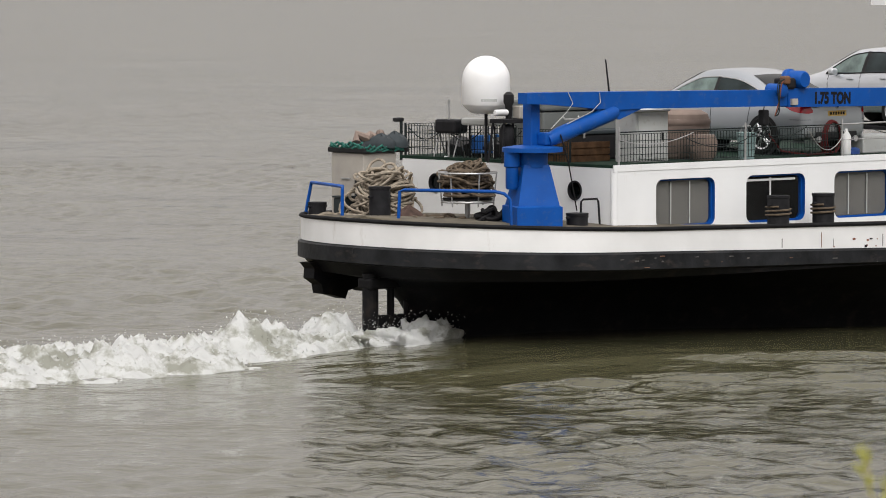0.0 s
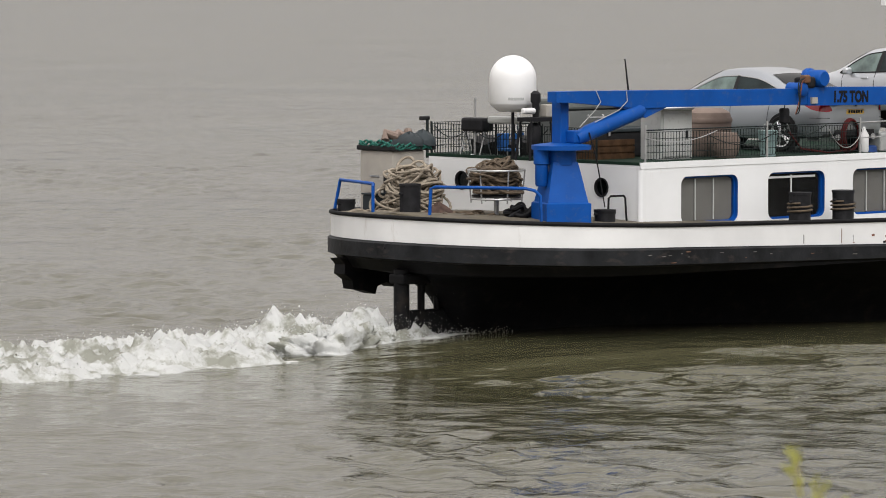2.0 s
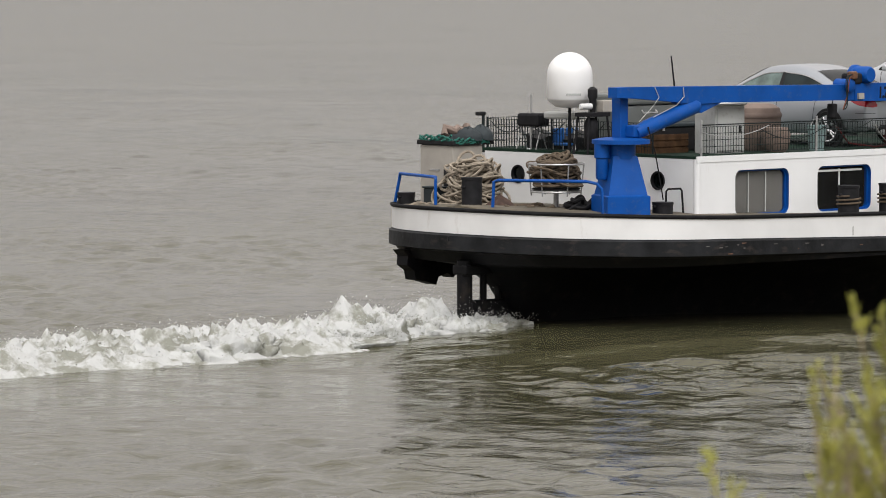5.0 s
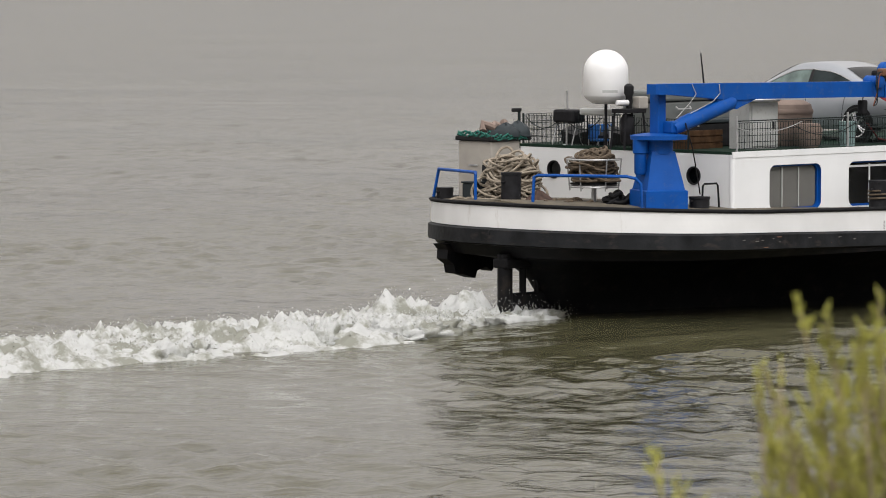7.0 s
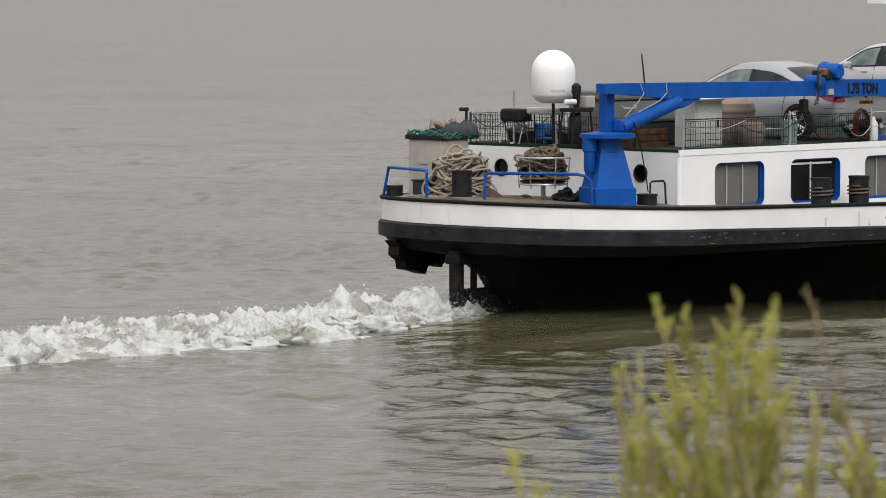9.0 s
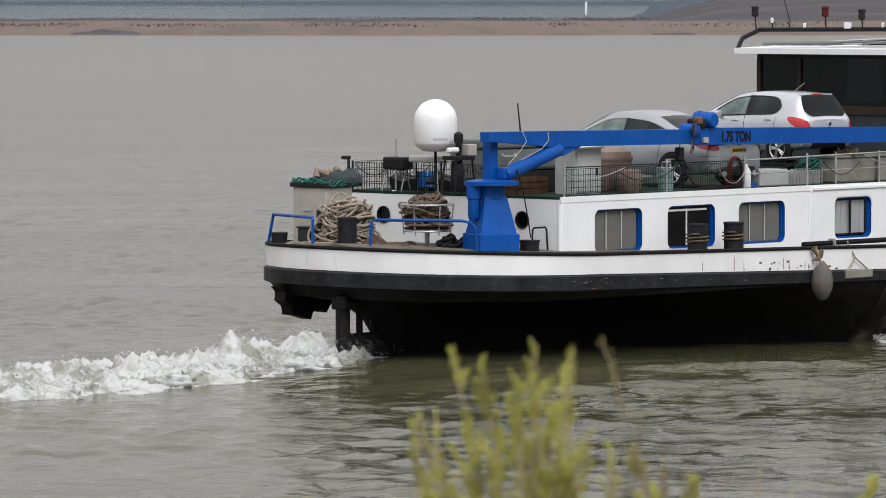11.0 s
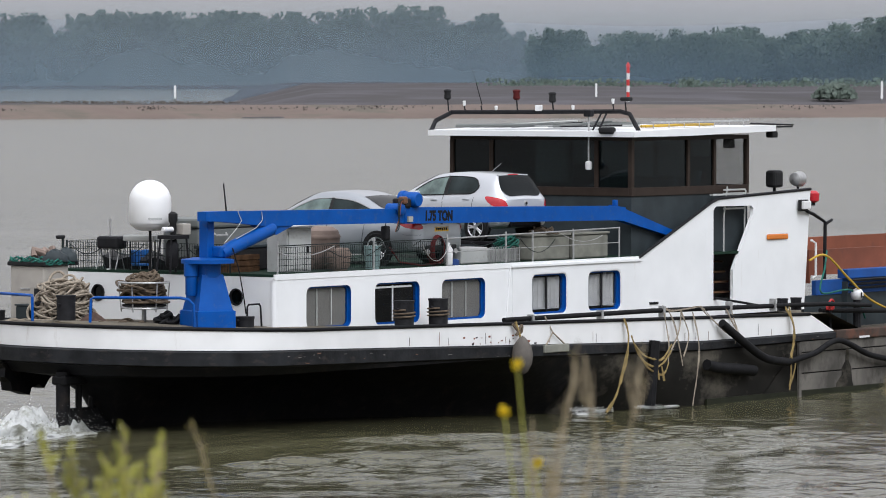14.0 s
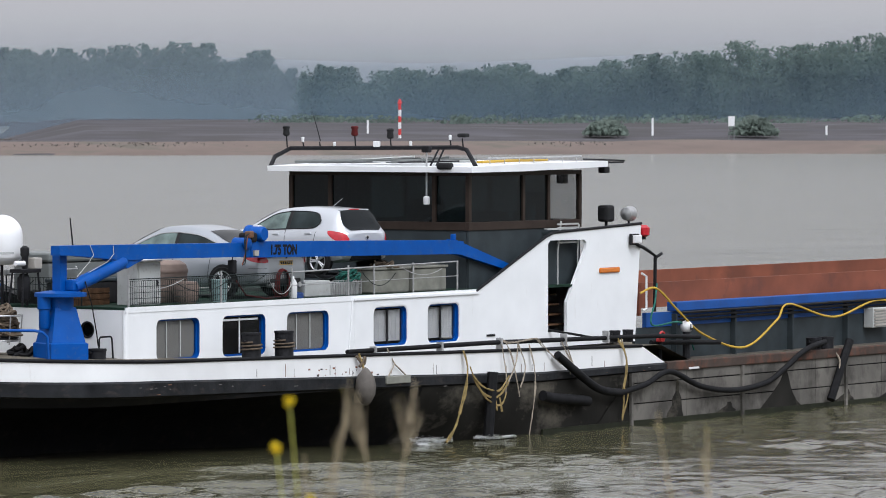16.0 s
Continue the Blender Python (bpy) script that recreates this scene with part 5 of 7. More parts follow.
def car(name, label, paint, stations, windows, rear, front, light, wheels, bits):
    """A car that stands with its tail at x = 0 and its nose ahead.
    stations: (x, underside, belt, roof, half width, half width at the belt, half width at the roof)."""
    c = aboard(thing(name, label, "car", "cars on the roof"))

    def eased(rows, x):
        """A smooth curve through rows, by their first number."""
        n = len(rows)
        i = max(0, min(n - 2, sum(1 for r in rows if r[0] <= x) - 1))
        a, b_, d, e = rows[max(i - 1, 0)], rows[i], rows[i + 1], rows[min(i + 2, n - 1)]
        h = d[0] - b_[0]
        f = min(1, max(0, (x - b_[0]) / h))
        out = []
        for q in range(1, len(b_)):
            s = (d[q] - b_[q]) / h
            s0 = (b_[q] - a[q]) / (b_[0] - a[0]) if i else s
            s1 = (e[q] - d[q]) / (e[0] - d[0]) if i < n - 2 else s
            m0 = 0 if s0 * s <= 0 else 2 * s0 * s / (s0 + s)
            m1 = 0 if s1 * s <= 0 else 2 * s1 * s / (s1 + s)
            f2, f3 = f * f, f * f * f
            out.append((2 * f3 - 3 * f2 + 1) * b_[q] + (f3 - 2 * f2 + f) * h * m0 + (3 * f2 - 2 * f3) * d[q] + (f3 - f2) * h * m1)
        return out

    def section(x):
        zb, zt, zr, w, wb, wr = eased(stations, x)
        d, g = zt - zb, zr - zt
        return [(0.62 * w, zb), (0.93 * w, zb + 0.03), (0.985 * w, zb + 0.14 * d), (w, zb + 0.36 * d), (w, zb + 0.58 * d), (0.988 * w, zb + 0.74 * d),
                (0.5 * (0.988 * w + wb) + 0.012, zb + 0.9 * d), (wb, zt), (wb + 0.3 * (wr - wb) + 0.008, zt + 0.34 * g), (wb + 0.66 * (wr - wb) + 0.012, zt + 0.68 * g), (wr + 0.004, zt + 0.9 * g),
                (wr - 0.05, zt + 0.975 * g), (0.62 * wr, zr), (0.3 * wr, zr + 0.008), (0, zr + 0.011)]

    def flank(x, z):
        sec = section(x)
        for (y0, z0), (y1, z1) in zip(sec, sec[1:]):
            if z0 <= z <= z1 and z1 > z0:
                return y0 + (y1 - y0) * (z - z0) / (z1 - z0)
        return sec[-1][0] if z > sec[-1][1] else sec[0][0]

    def top(x, y):
        sec = section(x)[::-1]
        for (y0, z0), (y1, z1) in zip(sec, sec[1:]):
            if y0 <= y <= y1 and y1 > y0:
                return z0 + (z1 - z0) * (y - y0) / (y1 - y0)
        return sec[7][1]

    last = stations[-1][0]
    n = 72
    xs = [last * (0.5 - 0.5 * math.cos(math.pi * k / n)) for k in range(n + 1)]
    bm = B()
    loft(bm, [[(x, y, z) for y, z in section(x)] + [(x, -y, z) for y, z in section(x)[-2::-1]] for x in xs], close_ends=True, cyclic=True)
    body = part("body", bm, paint, c, smooth=True)

    def patch(nm, material, rows, label=""):
        bm = B()
        loft(bm, rows)
        return part(nm, bm, material, c, label, smooth=True)

    for side in (1, -1):
        for nm, outline_, m in windows:
            rows = []
            x0, x1 = outline_[0][0], outline_[-1][0]
            for j in range(25):
                x = x0 + (x1 - x0) * j / 24
                lo, hi = eased(outline_, x)
                rows.append([(x, side * (flank(x, lo + (hi - lo) * i / 6) + 0.008), lo + (hi - lo) * i / 6) for i in range(7)])
            patch(nm, m, rows)
        lo_hi = [(x, eased(o, x)) for _, o, _m in windows for x in [o[0][0] + (o[-1][0] - o[0][0]) * j / 10 for j in range(11)]]
        loop = [(x, side * (flank(x, h[1]) + 0.012), h[1]) for x, h in lo_hi] + [(x, side * (flank(x, h[0]) + 0.012), h[0]) for x, h in lo_hi[::-1]]
        loop = [p for p, q in zip(loop, loop[1:] + loop[:1]) if (Vector(p) - Vector(q)).length > 0.004]
        quick("window_trim", bits["trim"], c, tube, loop, 0.012, 5, closed=True)
        # tail light, swept round the corner
        rows = []
        for j in range(17):
            x = light[0][0] + (light[-1][0] - light[0][0]) * j / 16
            lo, hi = eased(light, x)
            rows.append([(x - 0.006, side * (flank(x, lo + (hi - lo) * i / 4) + 0.008), lo + (hi - lo) * i / 4) for i in range(5)])
        patch("tail_light", REDLENS, rows, "red wedge-shaped tail light")
        # door seams and the sill line
        for sx, z0, z1, lean in bits["seams"]:
            bm = B()
            tube(bm, [(sx + lean * k / 8, side * (flank(sx + lean * k / 8, z0 + (z1 - z0) * k / 8) + 0.001), z0 + (z1 - z0) * k / 8) for k in range(9)], 0.006, 4)
            part("door_seam", bm, TRIMBLACK, c)
        for hx, hz in bits["handles"]:
            quick("door_handle", paint, c, box, hx, hx + 0.19, min(side * flank(hx, hz), side * (flank(hx, hz) + 0.03)), max(side * flank(hx, hz), side * (flank(hx, hz) + 0.03)), hz, hz + 0.035, bevel=0.008)
        mx, mz = bits["mirror"]
        w = flank(mx, mz)
        ys = sorted((side * (w - 0.01), side * (w + 0.17)))
        quick("door_mirror", paint, c, box, mx, mx + 0.13, ys[0], ys[1], mz, mz + 0.14, bevel=0.04)
        for wx, r in wheels:
            w = eased(stations, wx)[3]
            quick("wheel_arch", TRIMBLACK, c, lathe, [(r + 0.055, -0.01), (r + 0.055, 0.008)], 36, (wx, side * (w + 0.001), r * 0.98), "y")
            wh = quick("wheel", TYRE, c, lathe, [(r * 0.7, -0.1), (r * 0.93, -0.105), (r, -0.07), (r, 0.07), (r * 0.93, 0.105), (r * 0.7, 0.1)], 32, (wx, side * (w - 0.07), r), "y", smooth=True)
            bm = B()
            for s in range(10):
                a = 2 * math.pi * (s // 2) / 5 + (0.14 if s % 2 else -0.14)
                p, d = Vector((wx, side * (w + 0.03), r)), Vector((math.cos(a), 0, math.sin(a)))
                tube(bm, [p + d * 0.04, p + d * r * 0.7], [0.026, 0.02], 5)
            lathe(bm, [(0.05, -0.02), (0.06, 0.02)], 12, (wx, side * (w + 0.03), r), "y")
            loft(bm, [[(wx + q * math.cos(2 * math.pi * i / 32), side * (w + h), r + q * math.sin(2 * math.pi * i / 32)) for i in range(32)] for q, h in ((r * 0.66, 0.03), (r * 0.74, 0.045), (r * 0.74, 0.02))], cyclic=True)
            part("rim", bm, ALLOY, wh, "spoked alloy rim", smooth=True)
    # rear window and windscreen follow the shell: (x, half width) along them
    for nm, spec in (("rear_window", rear), ("windscreen", front)):
        rows = []
        for j in range(15):
            x = spec[0][0] + (spec[-1][0] - spec[0][0]) * j / 14
            hw = eased(spec, x)[0]
            lean = 0.01 if nm == "windscreen" else -0.01
            rows.append([(x + lean, hw * i / 6, top(x, abs(hw * i / 6)) + 0.008) for i in range(-6, 7)])
        patch(nm, REARGLASS, rows)
    px, pz = bits["plate"]
    pl = quick("number_plate", YELLOW, c, box, px - 0.02, px, -0.26, 0.26, pz, pz + 0.115, bevel=0.006, label="yellow number plate")
    for j in range(6):
        quick("plate_bar", INK, pl, box, px - 0.024, px - 0.02, -0.2 + 0.07 * j, -0.155 + 0.07 * j, pz + 0.03, pz + 0.085)
    bx, bz = bits["badge"]
    quick("badge", STEEL, c, lathe, [(0.05, -0.03), (0.065, -0.02), (0.065, 0.03)], 18, (bx, 0, bz), "x", smooth=True)
    quick("badge_centre", TRIMBLACK, c, lathe, [(0.035, -0.036), (0.035, -0.02)], 14, (bx, 0, bz), "x")
    w = stations[0][4]
    quick("bumper_valance", TRIMBLACK, c, box, 0.0, 0.3, -w * 0.85, w * 0.85, stations[1][1] - 0.05, stations[1][1] + 0.09, bevel=0.03)
    bm = B()
    zs = bits["bumper_line"]
    tube(bm, [(0.35 - 0.35 * k / 8 + 0.02, (flank(0.35 - 0.35 * k / 8 + 0.02, zs) + 0.001), zs) for k in range(9)] + [(0.02, -(flank(0.02, zs) + 0.001), zs)] + [(0.35 * k / 8 + 0.02, -(flank(0.35 * k / 8 + 0.02, zs) + 0.001), zs) for k in range(9)], 0.006, 4)
    part("bumper_seam", bm, TRIMBLACK, c)
    if "brake" in bits:
        qx, qz = bits["brake"]
        quick("brake_light", REDLENS, c, box, qx, qx + 0.06, -0.16, 0.16, qz, qz + 0.035, bevel=0.008)
        quick("roof_spoiler", paint, c, box, qx + 0.005, qx + 0.2, -0.5, 0.5, qz - 0.012, qz + 0.025, bevel=0.01)
    if "aerial" in bits:
        qx, qz = bits["aerial"]
        quick("aerial", STEEL, c, tube, [(qx, 0, qz), (qx - 0.34, 0.02, qz + 0.2)], 0.007, 5)
    for y in bits.get("exhaust", ()):
        quick("exhaust", STEEL, c, lathe, [(0.045, -0.05), (0.06, -0.05), (0.06, 0.1)], 14, (0.03, y, 0.3), "x")
    return c


HATCH = car("hatchback_car", "silver five-door hatchback car parked across the cabin roof", SILVER,
            [(0.0, 0.5, 0.93, 0.95, 0.6, 0.56, 0.5), (0.05, 0.38, 0.97, 1.0, 0.72, 0.66, 0.58), (0.13, 0.33, 1.0, 1.1, 0.79, 0.72, 0.58), (0.3, 0.3, 1.02, 1.35, 0.85, 0.78, 0.57), (0.42, 0.28, 1.03, 1.49, 0.87, 0.8, 0.55), (0.7, 0.26, 1.03, 1.53, 0.885, 0.815, 0.56),
             (1.4, 0.24, 1.01, 1.56, 0.89, 0.83, 0.58), (2.1, 0.24, 0.98, 1.52, 0.89, 0.83, 0.57), (2.7, 0.24, 0.95, 1.32, 0.885, 0.82, 0.58), (3.2, 0.25, 0.94, 1.06, 0.87, 0.8, 0.66), (3.7, 0.27, 0.88, 0.95, 0.83, 0.74, 0.6), (4.05, 0.33, 0.74, 0.8, 0.72, 0.64, 0.5), (4.25, 0.42, 0.6, 0.64, 0.5, 0.44, 0.32)],
            [("rear_side_window", [(0.78, 1.2, 1.26), (0.9, 1.1, 1.4), (1.1, 1.07, 1.445), (1.5, 1.06, 1.46), (1.7, 1.055, 1.455)], SIDEGLASS), ("window_pillar", [(1.7, 1.05, 1.46), (1.82, 1.05, 1.46)], TRIMBLACK), ("front_side_window", [(1.82, 1.045, 1.45), (2.2, 1.03, 1.4), (2.6, 1.02, 1.24), (2.95, 1.0, 1.02)], PALEGLASS)],
            [(0.07, 0.48), (0.12, 0.58), (0.2, 0.62), (0.3, 0.58), (0.4, 0.5)], [(2.2, 0.5), (2.7, 0.54), (3.12, 0.62)],
            [(0.004, 0.8, 0.83), (0.03, 0.76, 0.92), (0.1, 0.76, 0.97), (0.25, 0.8, 1.0), (0.42, 0.9, 1.02), (0.5, 0.98, 1.02)], [(0.72, 0.32), (3.3, 0.32)],
            {"trim": TRIMBLACK, "mirror": (2.55, 0.98), "handles": [(0.98, 0.93), (2.0, 0.9)], "plate": (0.02, 0.55), "badge": (0.02, 0.86), "brake": (0.4, 1.485), "aerial": (1.1, 1.55), "bumper_line": 0.66,
             "seams": [(0.95, 0.4, 1.0, -0.1), (1.8, 0.3, 1.04, 0.02), (2.75, 0.32, 0.98, 0.1)]})
SALOON = car("saloon_car", "silver-grey coupe saloon car parked across the cabin roof", SILVERGREY,
             [(0.0, 0.48, 0.95, 0.97, 0.66, 0.62, 0.56), (0.05, 0.36, 1.0, 1.03, 0.78, 0.72, 0.64), (0.16, 0.3, 1.04, 1.09, 0.88, 0.8, 0.68), (0.6, 0.27, 1.06, 1.12, 0.95, 0.86, 0.72), (1.1, 0.24, 1.06, 1.25, 0.98, 0.89, 0.66), (1.7, 0.22, 1.05, 1.49, 0.985, 0.9, 0.62),
              (2.4, 0.22, 1.04, 1.62, 0.98, 0.9, 0.62), (2.9, 0.22, 1.03, 1.6, 0.98, 0.9, 0.61), (3.5, 0.22, 1.02, 1.4, 0.98, 0.89, 0.62), (4.1, 0.23, 1.0, 1.1, 0.97, 0.86, 0.7), (4.7, 0.25, 0.94, 1.0, 0.93, 0.8, 0.66), (5.15, 0.32, 0.8, 0.86, 0.8, 0.7, 0.55), (5.4, 0.42, 0.64, 0.68, 0.56, 0.5, 0.38)],
             [("rear_side_window", [(1.12, 1.1, 1.12), (1.5, 1.1, 1.28), (2.0, 1.095, 1.42), (2.45, 1.09, 1.46)], SIDEGLASS), ("window_pillar", [(2.45, 1.085, 1.47), (2.54, 1.085, 1.47)], TRIMBLACK), ("front_side_window", [(2.54, 1.085, 1.46), (2.95, 1.08, 1.44), (3.4, 1.075, 1.3), (3.85, 1.07, 1.1)], PALEGLASS)],
             [(0.62, 0.62), (0.9, 0.66), (1.3, 0.62), (1.75, 0.54)], [(3.1, 0.54), (3.6, 0.6), (4.05, 0.68)],
             [(0.004, 0.82, 0.86), (0.03, 0.8, 0.95), (0.12, 0.81, 0.98), (0.3, 0.84, 1.0), (0.5, 0.92, 1.0)], [(1.05, 0.36), (4.25, 0.36)],
             {"trim": STEEL, "mirror": (3.4, 1.04), "handles": [(1.55, 0.94), (2.75, 0.92)], "plate": (0.02, 0.74), "badge": (0.02, 0.94), "exhaust": (0.5, -0.5), "bumper_line": 0.68,
              "seams": [(1.5, 0.42, 1.05, -0.1), (2.5, 0.32, 1.08, 0.0), (3.65, 0.32, 1.06, 0.1)]})
for ob, m in ((HATCH, pose(9.98, 0.65, 3.94, 0, 0, 83)), (SALOON, pose(6.3, 0.3, 3.51, 0, 0, 89))):
    ABOARD[:] = [(o, m if o is ob else l) for o, l in ABOARD]


def car_platform():
    p = aboard(thing("car_platform", "dark steel platform under the hatchback car", "platform"))
    m = pose(9.98, 0.65, 0.08, 0, 0, 83)
    for side in (0.76, -0.76):
        bm = B()
        box(bm, 0.3, 4.0, side - 0.16, side + 0.16, 3.78, 3.855, bevel=0.015)
        for x in (0.45, 2.0, 3.8):
            box(bm, x, x + 0.12, side - 0.1, side + 0.1, 3.44, 3.785)
        bm.transform(m)
        part("ramp_rail", bm, DARKSTEEL, p)


car_platform()

# ---- things on the stern deck ----


def rope_heap(name, label, material, c, r, h, loops, thick, seed, extra=0):
    """A heap of loose rope turns, round a centre."""
    rnd = random.Random(seed)
    t = aboard(thing(name, label, "rope", "ropes of the stern deck"))
    for i in range(loops):
        f = i / loops
        rr = r * (1 - 0.6 * f * f) * rnd.uniform(0.6, 1.0)
        cx, cy = c[0] + rnd.uniform(-0.2, 0.2) * r, c[1] + rnd.uniform(-0.2, 0.2) * r
        tx, ty, ph = rnd.uniform(-0.5, 0.5) * h / r, rnd.uniform(-0.5, 0.5) * h / r, rnd.uniform(0, 6)
        z = c[2] + h * (0.1 + 0.75 * f)
        pts = []
        for k in range(40):
            a = ph + 2 * math.pi * k / 40
            q = rr * (1 + 0.2 * math.sin(2 * a + i) + 0.12 * math.sin(3 * a + 2 * i))
            dx, dy = q * math.cos(a), q * math.sin(a)
            pts.append((cx + dx, cy + dy, max(c[2] + thick, z + tx * dx * 0.8 + ty * dy * 0.8 + 0.04 * math.sin(3 * a + i))))
        quick("rope_turn", material, t, tube, pts, thick, 6, closed=True, smooth=True)
    return t


pile = rope_heap("rope_pile", "heaped pale mooring rope on the stern deck", ROPE, (-2.1, 4.05, 2.5), 0.6, 0.92, 60, 0.027, 1)
rope_heap("rope_pile", "brown mooring rope coiled in a steel basket", DARKROPE, (-1.6, 2.25, 2.9), 0.47, 0.64, 54, 0.026, 2)
rope_heap("rope_pile", "brown rope lying in flat turns on the deck", DARKROPE, (-2.2, 2.5, 2.4), 0.6, 0.12, 9, 0.035, 3)
rope_heap("rope_pile", "dark rope lying loose beside the crane", RUBBER, (-1.75, 1.5, 2.4), 0.32, 0.3, 8, 0.04, 5)
rope_heap("rope_pile", "pale rope lying along the deck edge", ROPE, (-2.6, 4.6, 2.4), 0.5, 0.1, 5, 0.035, 6)


def rope_basket():
    t = aboard(thing("rope_basket", "round galvanised steel rope basket on a post", "basket"))
    c = (-1.6, 2.25)
    for z, r in ((3.34, 0.54), (2.8, 0.48)):
        quick("hoop", STEEL, t, tube, [(c[0] + r * math.cos(a), c[1] + r * math.sin(a), z) for a in [2 * math.pi * k / 28 for k in range(28)]], 0.02, 6, closed=True, smooth=True)
    for k in range(6):
        a = 2 * math.pi * k / 6 + 0.2
        quick("stay", STEEL, t, tube, [(c[0] + 0.48 * math.cos(a), c[1] + 0.48 * math.sin(a), 2.72), (c[0] + 0.54 * math.cos(a), c[1] + 0.54 * math.sin(a), 3.34)], 0.016, 6)
    quick("floor_plate", DARKSTEEL, t, lathe, [(0.47, 2.84), (0.47, 2.87)], 24, (*c, 0))
    quick("post", STEEL, t, tube, [(*c, 2.35), (*c, 2.85)], 0.05, 8)


rope_basket()


def deck_locker():
    t = aboard(thing("deck_locker", "cream steel deck locker with a black lid", "locker"))
    quick("body", CREAM, t, box, -1.95, -1.12, 4.78, 5.7, 2.36, 3.62, bevel=0.02)
    quick("lid", TRIMBLACK, t, box, -2.0, -0.85, 4.72, 5.76, 3.625, 3.72, bevel=0.02)
    quick("hatch", TRIMBLACK, t, box, -1.965, -1.95, 4.84, 5.02, 2.55, 3.15, bevel=0.004)
    quick("latch", STEEL, t, box, -1.97, -1.95, 5.15, 5.4, 3.12, 3.15)
    c = aboard(thing("tarpaulin_bundle", "bundle of dark tarpaulin, brown cloth and green rope on a locker", "bundle"))
    bm = B()
    for k, (x, y, r, h) in enumerate(((-1.3, 5.0, 0.34, 0.26), (-1.0, 4.95, 0.3, 0.3), (-1.6, 5.3, 0.25, 0.14))):
        rows = []
        for j in range(7):
            f = j / 6
            rows.append([(x + r * math.cos(a) * (1 - f ** 2.2) * (1 + 0.2 * math.sin(3 * a + k)), y + r * math.sin(a) * (1 - f ** 2.2) * (1 + 0.15 * math.sin(2 * a)), 3.715 + h * f ** 0.8 + 0.02 * math.sin(5 * a + j)) for a in [2 * math.pi * i / 14 for i in range(14)]])
        loft(bm, rows, close_ends=True, cyclic=True)
    part("tarpaulin", bm, DARKGREY, c, smooth=True)
    bm = B()
    tube(bm, [(-1.75 + 0.1 * k, 5.2 + 0.12 * math.sin(2.1 * k), 3.8 + 0.16 * abs(math.sin(1.3 * k))) for k in range(8)], 0.09, 8)
    part("cloth", bm, TAN, c, "crumpled brown cloth", smooth=True)
    bm = B()
    for j in range(3):
        tube(bm, [(-1.98 + 0.03 * math.sin(3 * k + j), 5.7 - 0.085 * k, 3.74 + 0.05 * math.sin(1.5 * k + j * 2) + 0.02 * j) for k in range(12)], 0.022, 6)
        tube(bm, [(-1.95 + 0.1 * k, 4.72 + 0.03 * math.sin(2 * k + j), 3.74 - 0.1 * abs(math.sin(1.1 * k + j)) + 0.02 * j) for k in range(11)], 0.022, 6)
    part("green_rope", bm, GREENROPE, c, "green rope", smooth=True)


deck_locker()


def bollard(x, y, z, h, r, label="black steel mooring bollard"):
    t = aboard(thing("mooring_bollard", label, "bollard", "mooring bollards"), Matrix.Translation((x, y, z)))
    quick("drum", DARKSTEEL, t, lathe, [(r * 1.05, 0), (r, 0.04), (r, h - 0.05), (r * 1.06, h - 0.045), (r * 1.06, h)], 20, smooth=True)
    quick("pin", DARKSTEEL, t, tube, [(-r * 1.35, 0, h * 0.72), (r * 1.35, 0, h * 0.72)], 0.025, 8)
    return t


bollard(-2.67, 3.5, 2.4, 0.67, 0.2)
bollard(-2.0, 6.05, 2.36, 0.3, 0.17, "low black mooring bollard by the rail")
for x in (3.72, 4.95):
    b1 = bollard(x, -0.62, 2.2, 0.64, 0.21, "scuffed black mooring bollard with rope on the side deck")
    quick("rope_turns", DARKROPE, b1, tube, [(0.235 * math.cos(a), 0.235 * math.sin(a), 0.24 + 0.012 * a) for a in [0.5 * k for k in range(34)]], 0.02, 6, smooth=True)
bollard(-0.75, 0.2, 2.36, 0.28, 0.2, "short dark bollard at the cabin corner")
for x in (18.75, 19.35):
    bollard(x, -0.62, 2.05, 0.3, 0.13, "small grey bollard on the side deck")
for x in (28.3, 28.95):
    bollard(x, -0.72, 1.48, 0.34, 0.2, "low bollard beside the hold")


def stern_rail():
    t = aboard(thing("stern_rail", "blue painted tubular stern rail", "rail"))
    quick("rail", BLUE, t, tube, [(-2.12, 6.28, 2.36), (-2.02, 6.2, 3.03), (-3.02, 4.15, 3.06), (-3.1, 4.07, 3.02), (-3.12, 4.05, 2.4)], 0.032, 8, smooth=True)
    quick("rail", BLUE, t, tube, [(-3.24, 2.35, 2.42), (-3.22, 2.33, 3.04), (-3.18, 2.25, 3.07), (-2.62, 0.4, 3.09), (-2.5, 0.28, 3.05), (-2.42, 0.22, 2.95), (-2.4, 0.2, 2.4)], 0.032, 8, smooth=True)


stern_rail()


